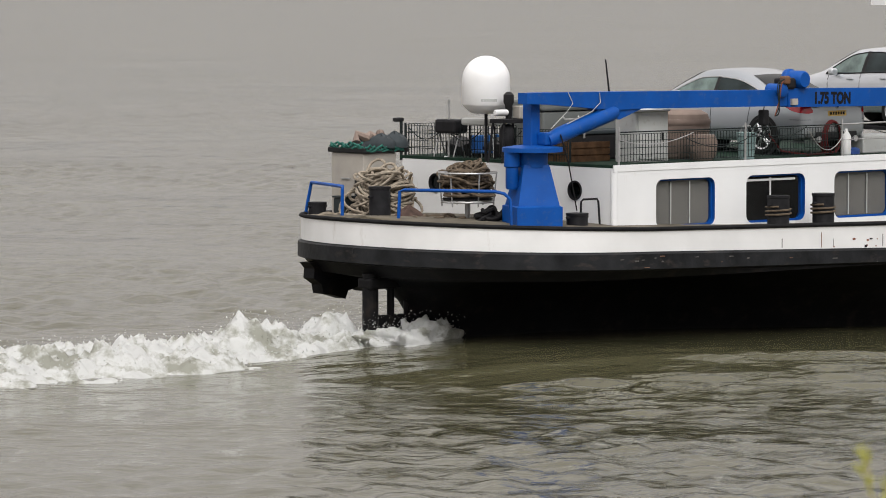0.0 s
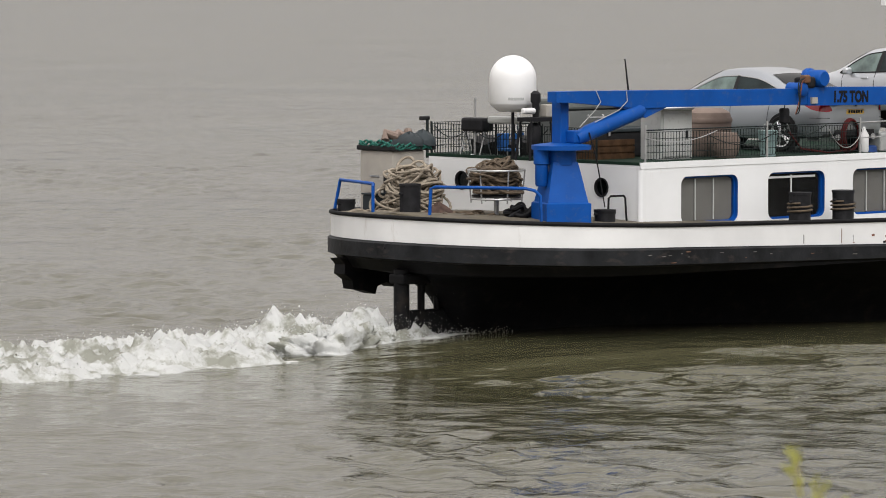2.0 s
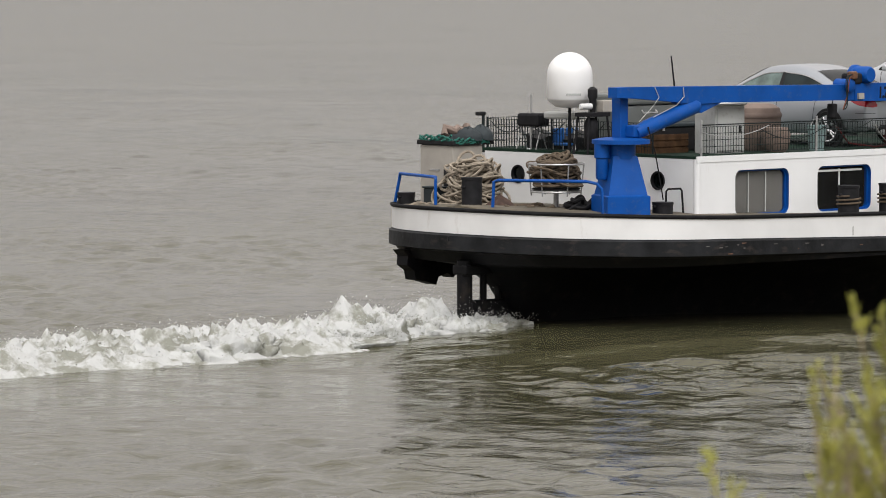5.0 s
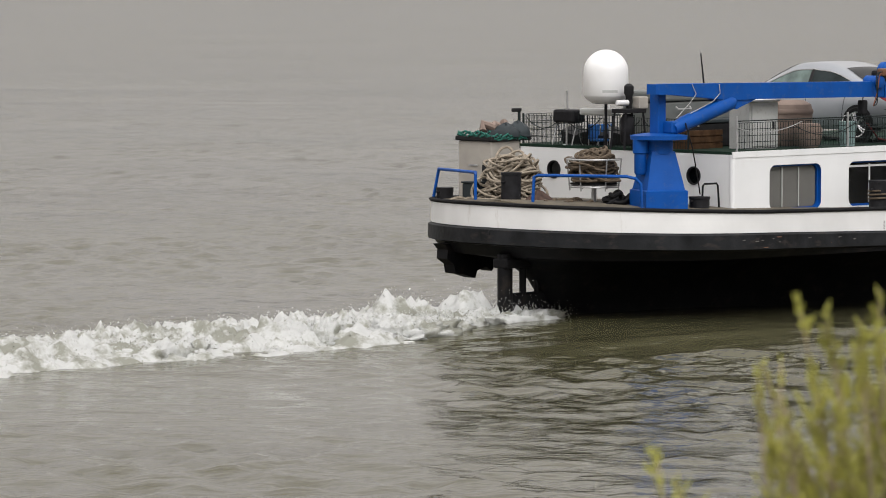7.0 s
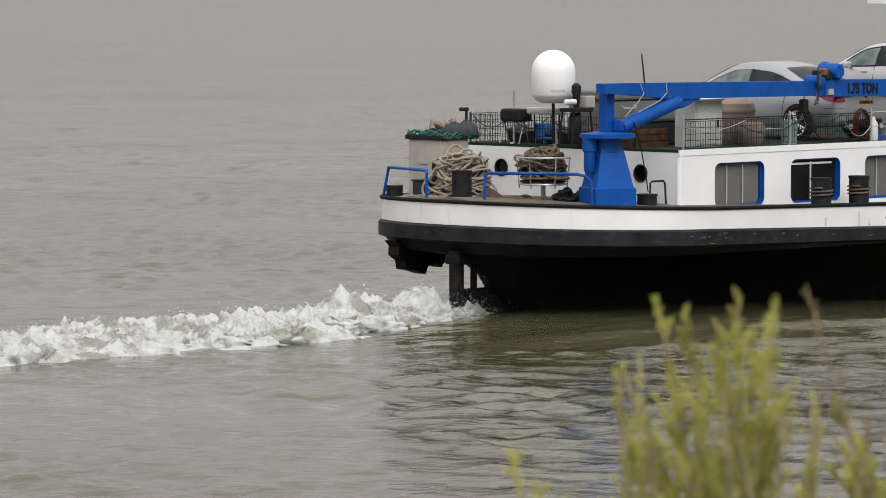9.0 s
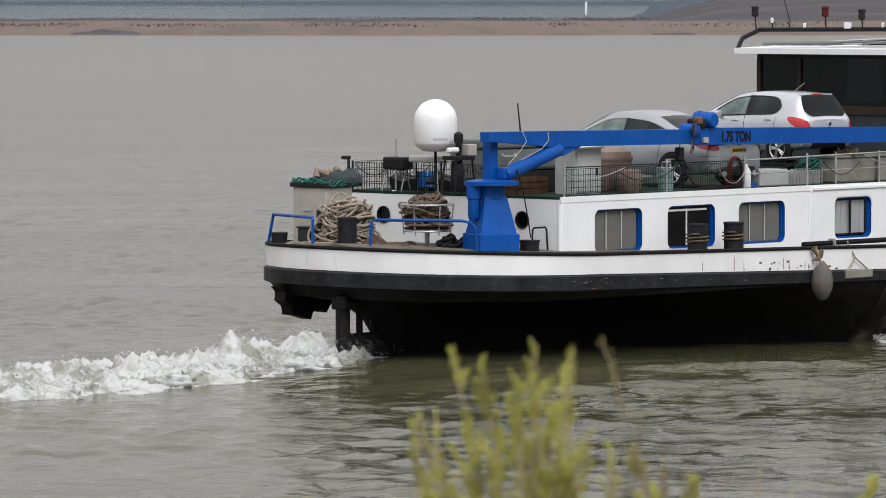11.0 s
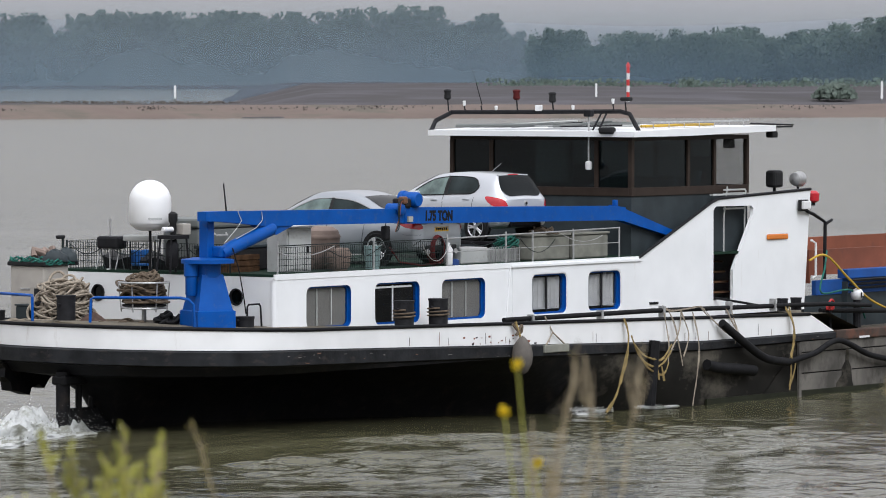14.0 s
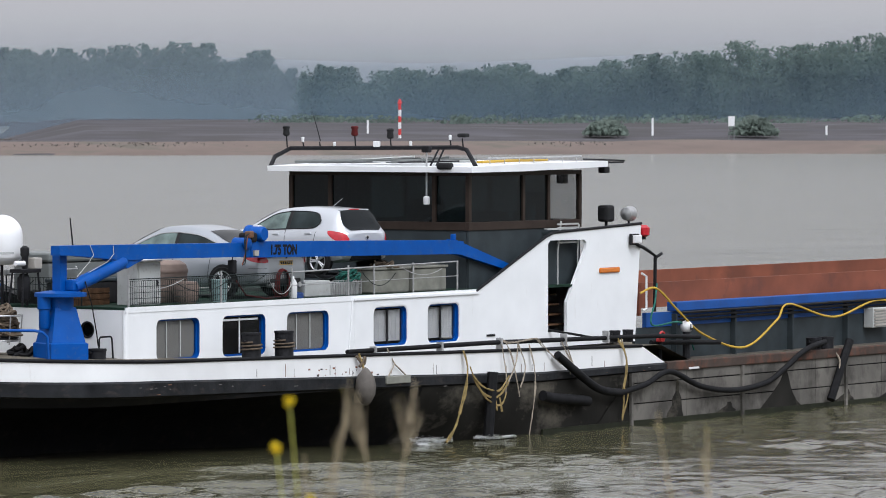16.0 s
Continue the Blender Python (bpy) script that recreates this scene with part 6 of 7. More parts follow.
def stern_clutter():
    t = aboard(thing("deck_pole", "long pale poles lying along the stern deck", "pole"))
    quick("pole", ROPE, t, tube, [(-2.45, 5.7, 2.42), (-3.0, 3.6, 2.48), (-3.05, 3.0, 2.47)], 0.035, 8, smooth=True)
    quick("pole", SIGNWHITE, t, tube, [(-2.3, 5.3, 2.42), (-1.95, 4.9, 2.75)], 0.03, 8)
    t = aboard(thing("fuse_box", "dark grey box on the deck beside the locker", "box"))
    quick("body", DARKGREY, t, box, -2.3, -2.0, 4.9, 5.25, 2.36, 2.78, bevel=0.02)
    quick("lid", DARKGREY, t, box, -2.32, -1.98, 4.88, 5.27, 2.785, 2.82, bevel=0.01)
    t = aboard(thing("cloth_heap", "crumpled red-brown cloth on the stern deck", "cloth"))
    bm = B()
    rows = []
    for j in range(7):
        f = j / 6
        rows.append([(-2.35 + 0.42 * math.cos(a) * (1 - f ** 2) * (1 + 0.2 * math.sin(4 * a)), 3.05 + 0.3 * math.sin(a) * (1 - f ** 2) * (1 + 0.2 * math.sin(3 * a)), 2.38 + 0.32 * f * (1 + 0.15 * math.sin(5 * a))) for a in [2 * math.pi * i / 18 for i in range(18)]])
    loft(bm, rows, close_ends=True, cyclic=True)
    part("cloth", bm, mat("red_brown_cloth", (0.075, 0.05, 0.042), 0.95, vary=0.35, scale=7, bump=0.01), t, smooth=True)


stern_clutter()


def hand_hoop():
    t = aboard(thing("hand_hoop", "thin black tubular hand hoop at the cabin corner", "handrail"))
    quick("hoop", DARKSTEEL, t, tube, [(-0.62, 0.25, 2.38), (-0.6, 0.25, 2.84), (-0.55, 0.25, 2.88), (-0.2, 0.25, 2.88), (-0.16, 0.25, 2.83), (-0.12, 0.25, 2.38)], 0.02, 8)


hand_hoop()

# ---- things on the cabin roof ----


def simple(name, label, category, build):
    t = aboard(thing(name, label, category))
    build(t)
    return t


# plain box added in place of a grey glass-like panel behind the crane
def grey_panel_box(t):
    quick("body", MIDGREY, t, box, 0.75, 3.4, 2.7, 3.7, 3.5, 4.4, bevel=0.04)
    quick("lid", MIDGREY, t, box, 0.7, 3.45, 2.65, 3.75, 4.41, 4.62, bevel=0.05)
    quick("handle", STEEL, t, tube, [(1.2, 2.63, 4.3), (1.2, 2.58, 4.25), (1.6, 2.58, 4.25), (1.6, 2.63, 4.3)], 0.02, 6)


simple("grey_panel_box", "large grey box in place of a glass-like panel on the cabin roof", "box", grey_panel_box)


def cabinet(t):
    quick("body", GREY, t, box, 1.05, 1.9, 0.5, 1.05, 3.5, 4.44, bevel=0.015)
    quick("top", SIGNWHITE, t, box, 1.02, 1.93, 0.47, 1.08, 4.445, 4.48, bevel=0.008)
    quick("door", GREY, t, box, 1.1, 1.85, 0.475, 0.5, 3.56, 4.38, bevel=0.006)
    quick("handle", DARKSTEEL, t, box, 1.7, 1.74, 0.45, 0.475, 3.9, 4.05)


simple("metal_cabinet", "pale grey metal cabinet standing on the cabin roof", "cabinet", cabinet)


def wood_crate(t):
    for k in range(3):
        quick("plank", WOOD, t, box, 0.35, 1.3, 1.45, 1.48, 3.5 + 0.13 * k, 3.61 + 0.13 * k)
        quick("plank", WOOD, t, box, 0.32, 0.35, 1.45, 2.2, 3.5 + 0.13 * k, 3.61 + 0.13 * k)
    quick("filling", WOOD, t, box, 0.36, 1.3, 1.49, 2.2, 3.5, 3.8)


simple("wooden_crate", "brown slatted wooden crate on the cabin roof", "crate", wood_crate)


# made-up dark box that fills the shaded space below the grey one
def dark_fill(t):
    quick("body", TRIMBLACK, t, box, 0.4, 3.2, 1.9, 2.5, 3.5, 3.98, bevel=0.03)
    quick("lid", DARKGREY, t, box, 0.37, 3.23, 1.87, 2.53, 3.985, 4.06, bevel=0.02)
    for x in (1.0, 2.4):
        quick("hasp", STEEL, t, box, x, x + 0.05, 1.855, 1.87, 3.92, 4.02)


simple("dark_fill_box", "long dark box added to fill the dark space on the cabin roof", "chest", dark_fill)


# made-up black cover that stands in for dark clutter behind the aft mesh
def dark_clutter_cover(t):
    bm = B()
    rows = []
    for j in range(13):
        y = 2.9 + 0.2 * j
        rows.append([(0.65, y, 3.5), (0.62, y, 3.72 + 0.05 * math.sin(1.7 * j)), (0.95, y, 3.82 + 0.06 * math.sin(1.1 * j + 1)), (1.35, y, 3.76 + 0.05 * math.sin(2.1 * j)), (1.4, y, 3.5)])
    loft(bm, rows, close_ends=True)
    part("tarpaulin", bm, TRIMBLACK, t, smooth=True)


simple("dark_clutter_cover", "low black tarpaulin added as dark clutter behind the aft mesh", "bench", dark_clutter_cover)


def tan_tank(t):
    quick("drum", TAN, t, lathe, [(0.42, 3.5), (0.46, 3.55), (0.47, 4.2), (0.44, 4.34), (0.3, 4.42)], 28, (3.15, 1.3, 0), smooth=True)
    quick("cover_fold", TAN, t, lathe, [(0.48, 4.15), (0.49, 4.2), (0.47, 4.25)], 28, (3.15, 1.3, 0), smooth=True)


simple("covered_drum", "large drum under a tan canvas cover", "drum", tan_tank)


def tan_pot(t):
    quick("pot", TAN, t, lathe, [(0.2, 3.5), (0.27, 3.6), (0.3, 3.85), (0.24, 3.98)], 20, (2.75, 0.45, 0), smooth=True)


simple("clay_pot", "squat tan pot beside the railing", "pot", tan_pot)


def bucket(t):
    quick("pail", TEAL, t, lathe, [(0.15, 3.5), (0.19, 3.95), (0.2, 4.0)], 20, (3.85, 0.35, 0), smooth=True)
    quick("bail", STEEL, t, tube, [(3.66, 0.35, 3.95), (3.75, 0.35, 4.12), (3.95, 0.35, 4.12), (4.04, 0.35, 3.95)], 0.01, 6)


simple("plastic_bucket", "pale teal plastic bucket on the cabin roof", "bucket", bucket)


def chair(t):
    for x in (0.35, 0.75):
        quick("backrest", BLUEPLASTIC, t, box, x, x + 0.32, 4.25, 4.32, 3.62, 3.92, bevel=0.02)
        quick("seat", BLUEPLASTIC, t, box, x, x + 0.32, 3.95, 4.25, 3.58, 3.63, bevel=0.015)
        for dx in (0.02, 0.28):
            quick("leg", STEEL, t, tube, [(x + dx, 4.0, 3.5), (x + dx, 4.0, 3.6)], 0.012, 6)
            quick("leg", STEEL, t, tube, [(x + dx, 4.28, 3.5), (x + dx, 4.28, 3.95)], 0.012, 6)


simple("folding_bench", "blue folding bench on the cabin roof", "bench", chair)


def barbecue(t):
    quick("firebox", DARKSTEEL, t, box, 0.05, 0.4, 4.4, 5.0, 3.95, 4.22, bevel=0.05)
    for x, y in ((0.05, 4.45), (0.35, 4.45), (0.05, 5.0), (0.35, 5.0)):
        quick("leg", STEEL, t, tube, [(x, y, 3.5), (0.2, y, 3.95)], 0.015, 6)
    quick("hood", GREY, t, box, 0.1, 0.4, 3.4, 4.3, 4.12, 4.26, bevel=0.04)
    quick("hood_leg", DARKSTEEL, t, tube, [(0.25, 3.5, 3.5), (0.25, 3.5, 4.13)], 0.02, 6)
    quick("hood_leg", DARKSTEEL, t, tube, [(0.25, 4.2, 3.5), (0.25, 4.2, 4.13)], 0.02, 6)


simple("barbecue", "dark box barbecue on thin legs beside a grey board", "barbecue", barbecue)


def rod(t):
    quick("rod", DARKSTEEL, t, tube, [(5.58, 5.8, 3.5), (5.52, 5.8, 4.5), (5.4, 5.8, 5.26)], [0.022, 0.022, 0.014], 8)


simple("whip_antenna", "dark whip antenna standing on the cabin roof", "antenna", rod)


def light_wand(t):
    quick("wand", SIGNWHITE, t, tube, [(0.6, 3.9, 3.5), (0.55, 3.9, 4.55)], 0.02, 8)


simple("white_pole", "thin white pole on the cabin roof", "pole", light_wand)


def hose_reel(t):
    for k in range(5):
        quick("turn", DULLRED, t, tube, [(6.15 + (0.2 + 0.02 * k) * math.cos(a), 0.25 + 0.03 * k, 3.85 + (0.3 + 0.01 * k) * math.sin(a)) for a in [2 * math.pi * i / 20 for i in range(20)]], 0.022, 6, closed=True, smooth=True)
    quick("end", DULLRED, t, tube, [(4.4, 0.3, 3.95), (4.7, 0.25, 3.62), (5.4, 0.22, 3.53), (6.0, 0.25, 3.55)], 0.02, 6, smooth=True)


simple("hose_coil", "coil of dark red hose hung on the railing", "hose", hose_reel)


def gas_bottle(t):
    quick("cylinder", SIGNWHITE, t, lathe, [(0.09, 3.5), (0.1, 3.55), (0.1, 3.85), (0.04, 3.95), (0.03, 4.0)], 14, (6.55, 0.3, 0), smooth=True)
    quick("foot", DARKBLUE, t, lathe, [(0.17, 3.5), (0.17, 3.6), (0.12, 3.63)], 14, (6.75, 0.35, 0), smooth=True)


simple("gas_bottle", "small white gas bottle with a blue cap", "gas bottle", gas_bottle)


def wire_crate(t):
    quick("tub", GREY, t, box, 7.1, 8.1, 0.35, 0.95, 3.5, 3.86, bevel=0.03)
    for k in range(12):
        quick("rib", STEEL, t, box, 8.18 + 0.1 * k, 8.2 + 0.1 * k, 0.33, 0.35, 3.5, 3.84)
    for z in (3.55, 3.65, 3.75, 3.84):
        quick("rib", STEEL, t, box, 8.15, 9.32, 0.33, 0.345, z, z + 0.012)
    quick("back", GREY, t, box, 8.15, 9.32, 0.4, 0.9, 3.5, 3.8, bevel=0.02)


simple("crate_row", "grey plastic tub beside a wire crate", "crate", wire_crate)
rope_heap("rope_pile", "tangle of green rope on the wire crate", GREENROPE, (9.0, 0.5, 3.8), 0.3, 0.3, 9, 0.02, 9)
rope_heap("rope_pile", "tangle of brown rope on the olive crates", DARKROPE, (10.4, 0.5, 4.08), 0.35, 0.16, 8, 0.02, 11)


def olive(t, a, q):
    quick("tub", CRATE, t, box, a, q, 0.3, 1.1, 3.5, 4.04, bevel=0.04)
    quick("rim", CRATE, t, box, a - 0.03, q + 0.03, 0.27, 1.13, 4.045, 4.1, bevel=0.015)


simple("storage_crate", "olive grey storage crate on the cabin roof", "crate", lambda t: olive(t, 9.75, 11.2))
simple("storage_crate", "olive grey storage crate on the cabin roof", "crate", lambda t: olive(t, 11.35, 12.75))


def ladder(t):
    for dx in (0, 0.35):
        quick("stile", STEEL, t, tube, [(16.2 + dx, 0.75, 3.5), (16.6 + dx, 0.95, 4.62)], 0.022, 6)
    for k in range(5):
        quick("rung", STEEL, t, tube, [(16.27 + 0.07 * k, 0.79 + 0.035 * k, 3.7 + 0.2 * k), (16.62 + 0.07 * k, 0.79 + 0.035 * k, 3.7 + 0.2 * k)], 0.015, 6)


simple("step_ladder", "small aluminium step ladder leaning on the wheelhouse", "ladder", ladder)


def garden_chairs(t):
    for k in range(6):
        quick("slat", GREY, t, box, 17.4, 18.3, 0.15, 0.2, 4.5 + 0.09 * k, 4.54 + 0.09 * k)
    quick("side", GREY, t, tube, [(17.4, 0.18, 4.3), (17.55, 0.18, 5.05)], 0.02, 6)
    quick("side", GREY, t, tube, [(18.3, 0.18, 4.3), (18.35, 0.18, 4.95)], 0.02, 6)
    quick("shelf", GREY, t, box, 16.9, 18.2, 0.15, 0.25, 4.84, 4.88)
    quick("leg", GREY, t, tube, [(17.4, 0.18, 3.5), (17.4, 0.18, 4.4)], 0.02, 6)
    quick("leg", GREY, t, tube, [(18.3, 0.18, 3.5), (18.3, 0.18, 4.4)], 0.02, 6)


simple("garden_chair", "slatted grey garden chairs folded together", "chair", garden_chairs)

# ---- fittings at the wing's front ----


def wing_seat(t):
    quick("head", TRIMBLACK, t, box, 19.75, 20.15, 0.25, 0.55, 4.98, 5.4, bevel=0.07)
    quick("stem", DARKSTEEL, t, tube, [(19.95, 0.4, 3.5), (19.95, 0.4, 5.0)], 0.04, 8)


simple("loudhailer", "black box loudhailer on a stem behind the wing", "loudhailer", wing_seat)


def search_lamp(t):
    quick("housing", STEEL, t, lathe, [(0.05, -0.22), (0.16, -0.15), (0.19, 0.0), (0.19, 0.1), (0.1, 0.14)], 18, (20.85, 0.3, 5.17), "x", smooth=True)
    quick("yoke", DARKSTEEL, t, tube, [(20.85, 0.3, 4.4), (20.85, 0.3, 5.0)], 0.03, 8)


simple("search_lamp", "chromed search lamp on the wing", "lamp", search_lamp)


def red_lamp(t):
    quick("lens", REDLENS, t, lathe, [(0.06, -0.16), (0.15, -0.1), (0.16, 0.08), (0.08, 0.15)], 16, (21.15, 0.05, 4.74), smooth=True)
    quick("bracket", DARKSTEEL, t, box, 20.9, 21.2, 0.02, 0.1, 4.52, 4.6)


simple("signal_lamp", "red signal lamp on the wing's edge", "lamp", red_lamp)


def flood(t):
    quick("head", SIGNWHITE, t, box, 20.35, 20.65, -0.22, -0.12, 4.45, 4.65, bevel=0.02)
    quick("bezel", TRIMBLACK, t, box, 20.32, 20.68, -0.12, -0.04, 4.4, 4.68, bevel=0.02)
    quick("arm", DARKSTEEL, t, tube, [(20.7, -0.05, 4.4), (21.1, -0.02, 4.3), (21.7, 0.05, 4.1), (21.75, 0.1, 2.7)], 0.045, 8)
    quick("arm", DARKSTEEL, t, tube, [(21.7, 0.05, 4.05), (22.0, 0.05, 4.15)], 0.04, 8)


simple("flood_lamp", "white flood lamp on a dark arm", "lamp", flood)


def white_ball(t):
    quick("ball", SIGNWHITE, t, lathe, [(0.16 * math.sin(a), -0.16 * math.cos(a)) for a in [math.pi * k / 12 for k in range(13)]], 20, (22.55, -0.35, 2.3), smooth=True)
    lettering("L", 0.17, INK, t, Matrix.Translation((22.47, -0.515, 2.24)) @ Matrix.Rotation(radians(90), 4, "X"))
    quick("stand", DARKSTEEL, t, tube, [(22.55, -0.35, 1.5), (22.55, -0.35, 2.18)], 0.1, 10)


simple("vent_head", "white round vent head marked with a black letter", "vent", white_ball)


def red_valve(t):
    quick("wheel", RED, t, tube, [(20.95 + 0.12 * math.cos(a), -0.62, 2.12 + 0.12 * math.sin(a)) for a in [2 * math.pi * k / 14 for k in range(14)]], 0.025, 6, closed=True)
    quick("body", RED, t, box, 20.85, 21.1, -0.62, -0.5, 1.98, 2.1, bevel=0.03)
    quick("pipe", DARKSTEEL, t, tube, [(20.97, -0.55, 1.4), (20.97, -0.55, 2.0)], 0.05, 8)


simple("fire_valve", "red fire hose valve on the side deck", "valve", red_valve)


simple("yellow_hose", "long yellow hose slung along the hold", "hose", lambda t: quick("hose", YELLOWHOSE, t, tube, hang([(20.6, -0.2, 3.2), (21.2, -0.3, 3.3), (22.1, -0.4, 2.7), (23.3, -0.4, 2.08), (25.3, -0.4, 1.68), (27.0, -0.35, 2.3), (27.9, -0.2, 2.7), (30.0, -0.35, 2.3), (32.7, -0.2, 2.66), (35, -0.35, 2.3), (37.5, -0.2, 2.66)]), 0.029, 8, smooth=True))
simple("green_hose", "thin green hose hanging from the flood lamp arm", "hose", lambda t: quick("hose", GREENROPE, t, tube, hang([(21.7, 0.0, 3.4), (21.3, -0.2, 3.0), (21.0, -0.3, 2.4), (22.4, -0.3, 2.4), (23.0, -0.3, 1.7)]), 0.025, 6, smooth=True))
simple("fender_hose", "thick black rubber fender hose slung along the hull", "fender", lambda t: quick("hose", RUBBER, t, tube, hang([(15.4, -1.1, 1.9), (16.2, -1.15, 1.45), (17.2, -1.15, 1.0), (18.2, -1.15, 0.86)]), 0.1, 10, smooth=True))
simple("fender_hose", "thin black rubber hose slung along the hull in bights", "fender", lambda t: quick("hose", RUBBER, t, tube, hang([(18.2, -1.15, 0.86), (19.4, -1.12, 1.02), (20.5, -1.12, 1.28), (22.0, -1.12, 0.85), (23.6, -1.12, 0.68), (25.2, -1.12, 0.8), (26.2, -1.12, 1.15), (27.2, -1.1, 1.55), (28.4, -1.0, 1.72)]), 0.072, 10, smooth=True))
simple("rubber_fender", "flattened black rubber fender against the hull", "fender", lambda t: quick("tyre", RUBBER, t, tube, hang([(14.8, -1.08, 0.95), (15.3, -1.1, 0.86), (16.2, -1.1, 0.78), (16.8, -1.08, 0.72)]), 0.13, 10, smooth=True))
simple("fender_rod", "dark timber fender hung on a rope from the deck", "fender", lambda t: (quick("log", RUBBER, t, tube, [(29.5, -1.12, 1.72), (28.5, -1.12, 0.2)], 0.11, 8), quick("lashing", ROPE, t, tube, hang([(28.9, -0.75, 1.6), (29.0, -1.1, 1.2), (28.6, -1.15, 0.3)]), 0.025, 6)))
simple("fender_post", "black fender post lashed to the hull", "fender", lambda t: quick("post", RUBBER, t, tube, [(12.7, -1.05, 1.6), (12.5, -1.05, 0.1)], 0.13, 8))


def long_fender(t):
    quick("float", mat("grey_fender_skin", (0.1, 0.088, 0.078), 0.8, vary=0.25, scale=4, bump=0.005), t, lathe, [(0.03, 1.06), (0.12, 1.12), (0.22, 1.3), (0.24, 1.5), (0.2, 1.7), (0.1, 1.84), (0.05, 1.9)], 18, (7.35, -1.15, 0.02), smooth=True)
    quick("lanyard", YELLOWROPE, t, tube, [(7.35, -1.1, 1.9), (7.3, -1.0, 2.25)], 0.03, 6)
    quick("knot", DARKROPE, t, tube, hang([(7.2, -1.0, 2.2), (7.4, -1.06, 2.0), (7.45, -1.06, 2.16), (7.25, -1.06, 1.95)]), 0.035, 6)


simple("hull_fender", "worn grey pear-shaped fender hanging on a rope", "fender", long_fender)


def plank_fender(t):
    quick("plank", CRATE, t, box, 8.4, 9.35, -1.02, -0.94, 1.5, 1.68, bevel=0.02)
    quick("sling", ROPE, t, tube, [(8.5, -0.98, 1.68), (8.75, -0.98, 1.95), (8.7, -0.8, 2.3)], 0.018, 6)
    quick("sling", ROPE, t, tube, [(9.2, -0.98, 1.68), (8.75, -0.98, 1.95)], 0.018, 6)


simple("plank_fender", "wooden plank fender slung on thin rope", "fender", plank_fender)


def hanging_ropes():
    specs = [(YELLOWROPE, "frayed yellow mooring rope hanging to the water", [[(11.55, -0.98, 2.15), (11.6, -1.08, 1.7), (11.4, -1.1, 1.2), (11.1, -1.1, 0.5), (10.7, -1.1, 0.05)], [(11.7, -1.08, 1.75), (12.1, -1.1, 1.2), (12.7, -1.12, 0.98), (13.3, -1.1, 1.35)], [(11.8, -1.08, 1.6), (12.3, -1.12, 1.0), (12.9, -1.12, 0.8), (13.2, -1.1, 1.1)], [(12.7, -1.1, 1.0), (12.75, -1.14, 0.7)], [(12.9, -1.1, 1.0), (12.95, -1.14, 0.65)], [(11.55, -1.1, 1.8), (11.45, -1.14, 1.3), (11.2, -1.14, 0.7)], [(11.75, -1.1, 1.6), (12.2, -1.14, 1.25), (12.8, -1.14, 1.15), (13.3, -1.12, 1.5)], [(11.3, -1.12, 0.9), (11.0, -1.14, 0.4), (10.8, -1.12, 0.1)]], 0.03),
             (ROPE, "pale mooring ropes hanging over the bulwark", [[(13.3, -1.08, 1.3), (13.7, -1.05, 1.8), (14.0, -0.9, 2.25)], [(13.9, -0.95, 2.25), (14.05, -1.08, 1.7), (13.8, -1.1, 1.2)], [(13.4, -0.95, 2.25), (13.6, -1.05, 1.75), (13.75, -1.1, 1.0)], [(14.4, -0.95, 2.2), (14.45, -1.1, 1.3), (14.2, -1.1, 0.05)], [(13.5, -0.7, 2.35), (13.7, -0.9, 2.25), (14.9, -0.85, 2.3)], [(13.2, -0.95, 2.2), (13.25, -1.07, 1.5), (13.2, -1.08, 1.1)]], 0.025),
             (YELLOWROPE, "yellow rope hanging from the side deck bollards", [[(18.45, -0.9, 2.15), (18.5, -1.1, 1.7), (18.4, -1.12, 1.0), (18.3, -1.12, 0.2)], [(18.6, -0.9, 2.15), (18.55, -1.1, 1.5), (18.35, -1.12, 0.9)], [(18.5, -1.12, 1.3), (18.3, -1.16, 1.0), (18.5, -1.16, 0.8), (18.3, -1.12, 0.3)]], 0.035),
             (ROPE, "thin grey line over the bulwark", [[(15.9, -0.9, 2.2), (16.1, -1.05, 1.7), (16.05, -1.05, 1.4)], [(16.1, -0.9, 2.2), (16.2, -1.05, 1.6)], [(14.9, -0.85, 2.3), (15.3, -1.0, 1.9), (15.6, -1.1, 1.7)]], 0.02)]
    for m, label, lines, r in specs:
        t = aboard(thing("hanging_rope", label, "rope", "ropes on the hull"))
        for ln in lines:
            for j in range(3):
                pts = [p + 0.055 * Vector((noise.noise(p * 2.3 + Vector((7 * j, 0, 0))), 0.4 * noise.noise(p * 2.3 + Vector((0, 5 * j, 0))), noise.noise(p * 2.3 + Vector((0, 0, 9 * j))))) for p in hang(ln, 8)]
                quick("strand", m, t, tube, pts, [r * 0.5 * (0.8 + 0.4 * abs(noise.noise(p * 9))) for p in pts], 6, smooth=True)
    t = aboard(thing("deck_line", "dark line lying along the side deck", "rope"))
    quick("line", RUBBER, t, tube, hang([(16.7, -0.02, 2.42), (17.2, -0.5, 2.3), (17.9, -0.7, 2.2), (19.5, -0.7, 2.15)], 8), 0.03, 6)


hanging_ropes()

# ---- marks on the far bank ----


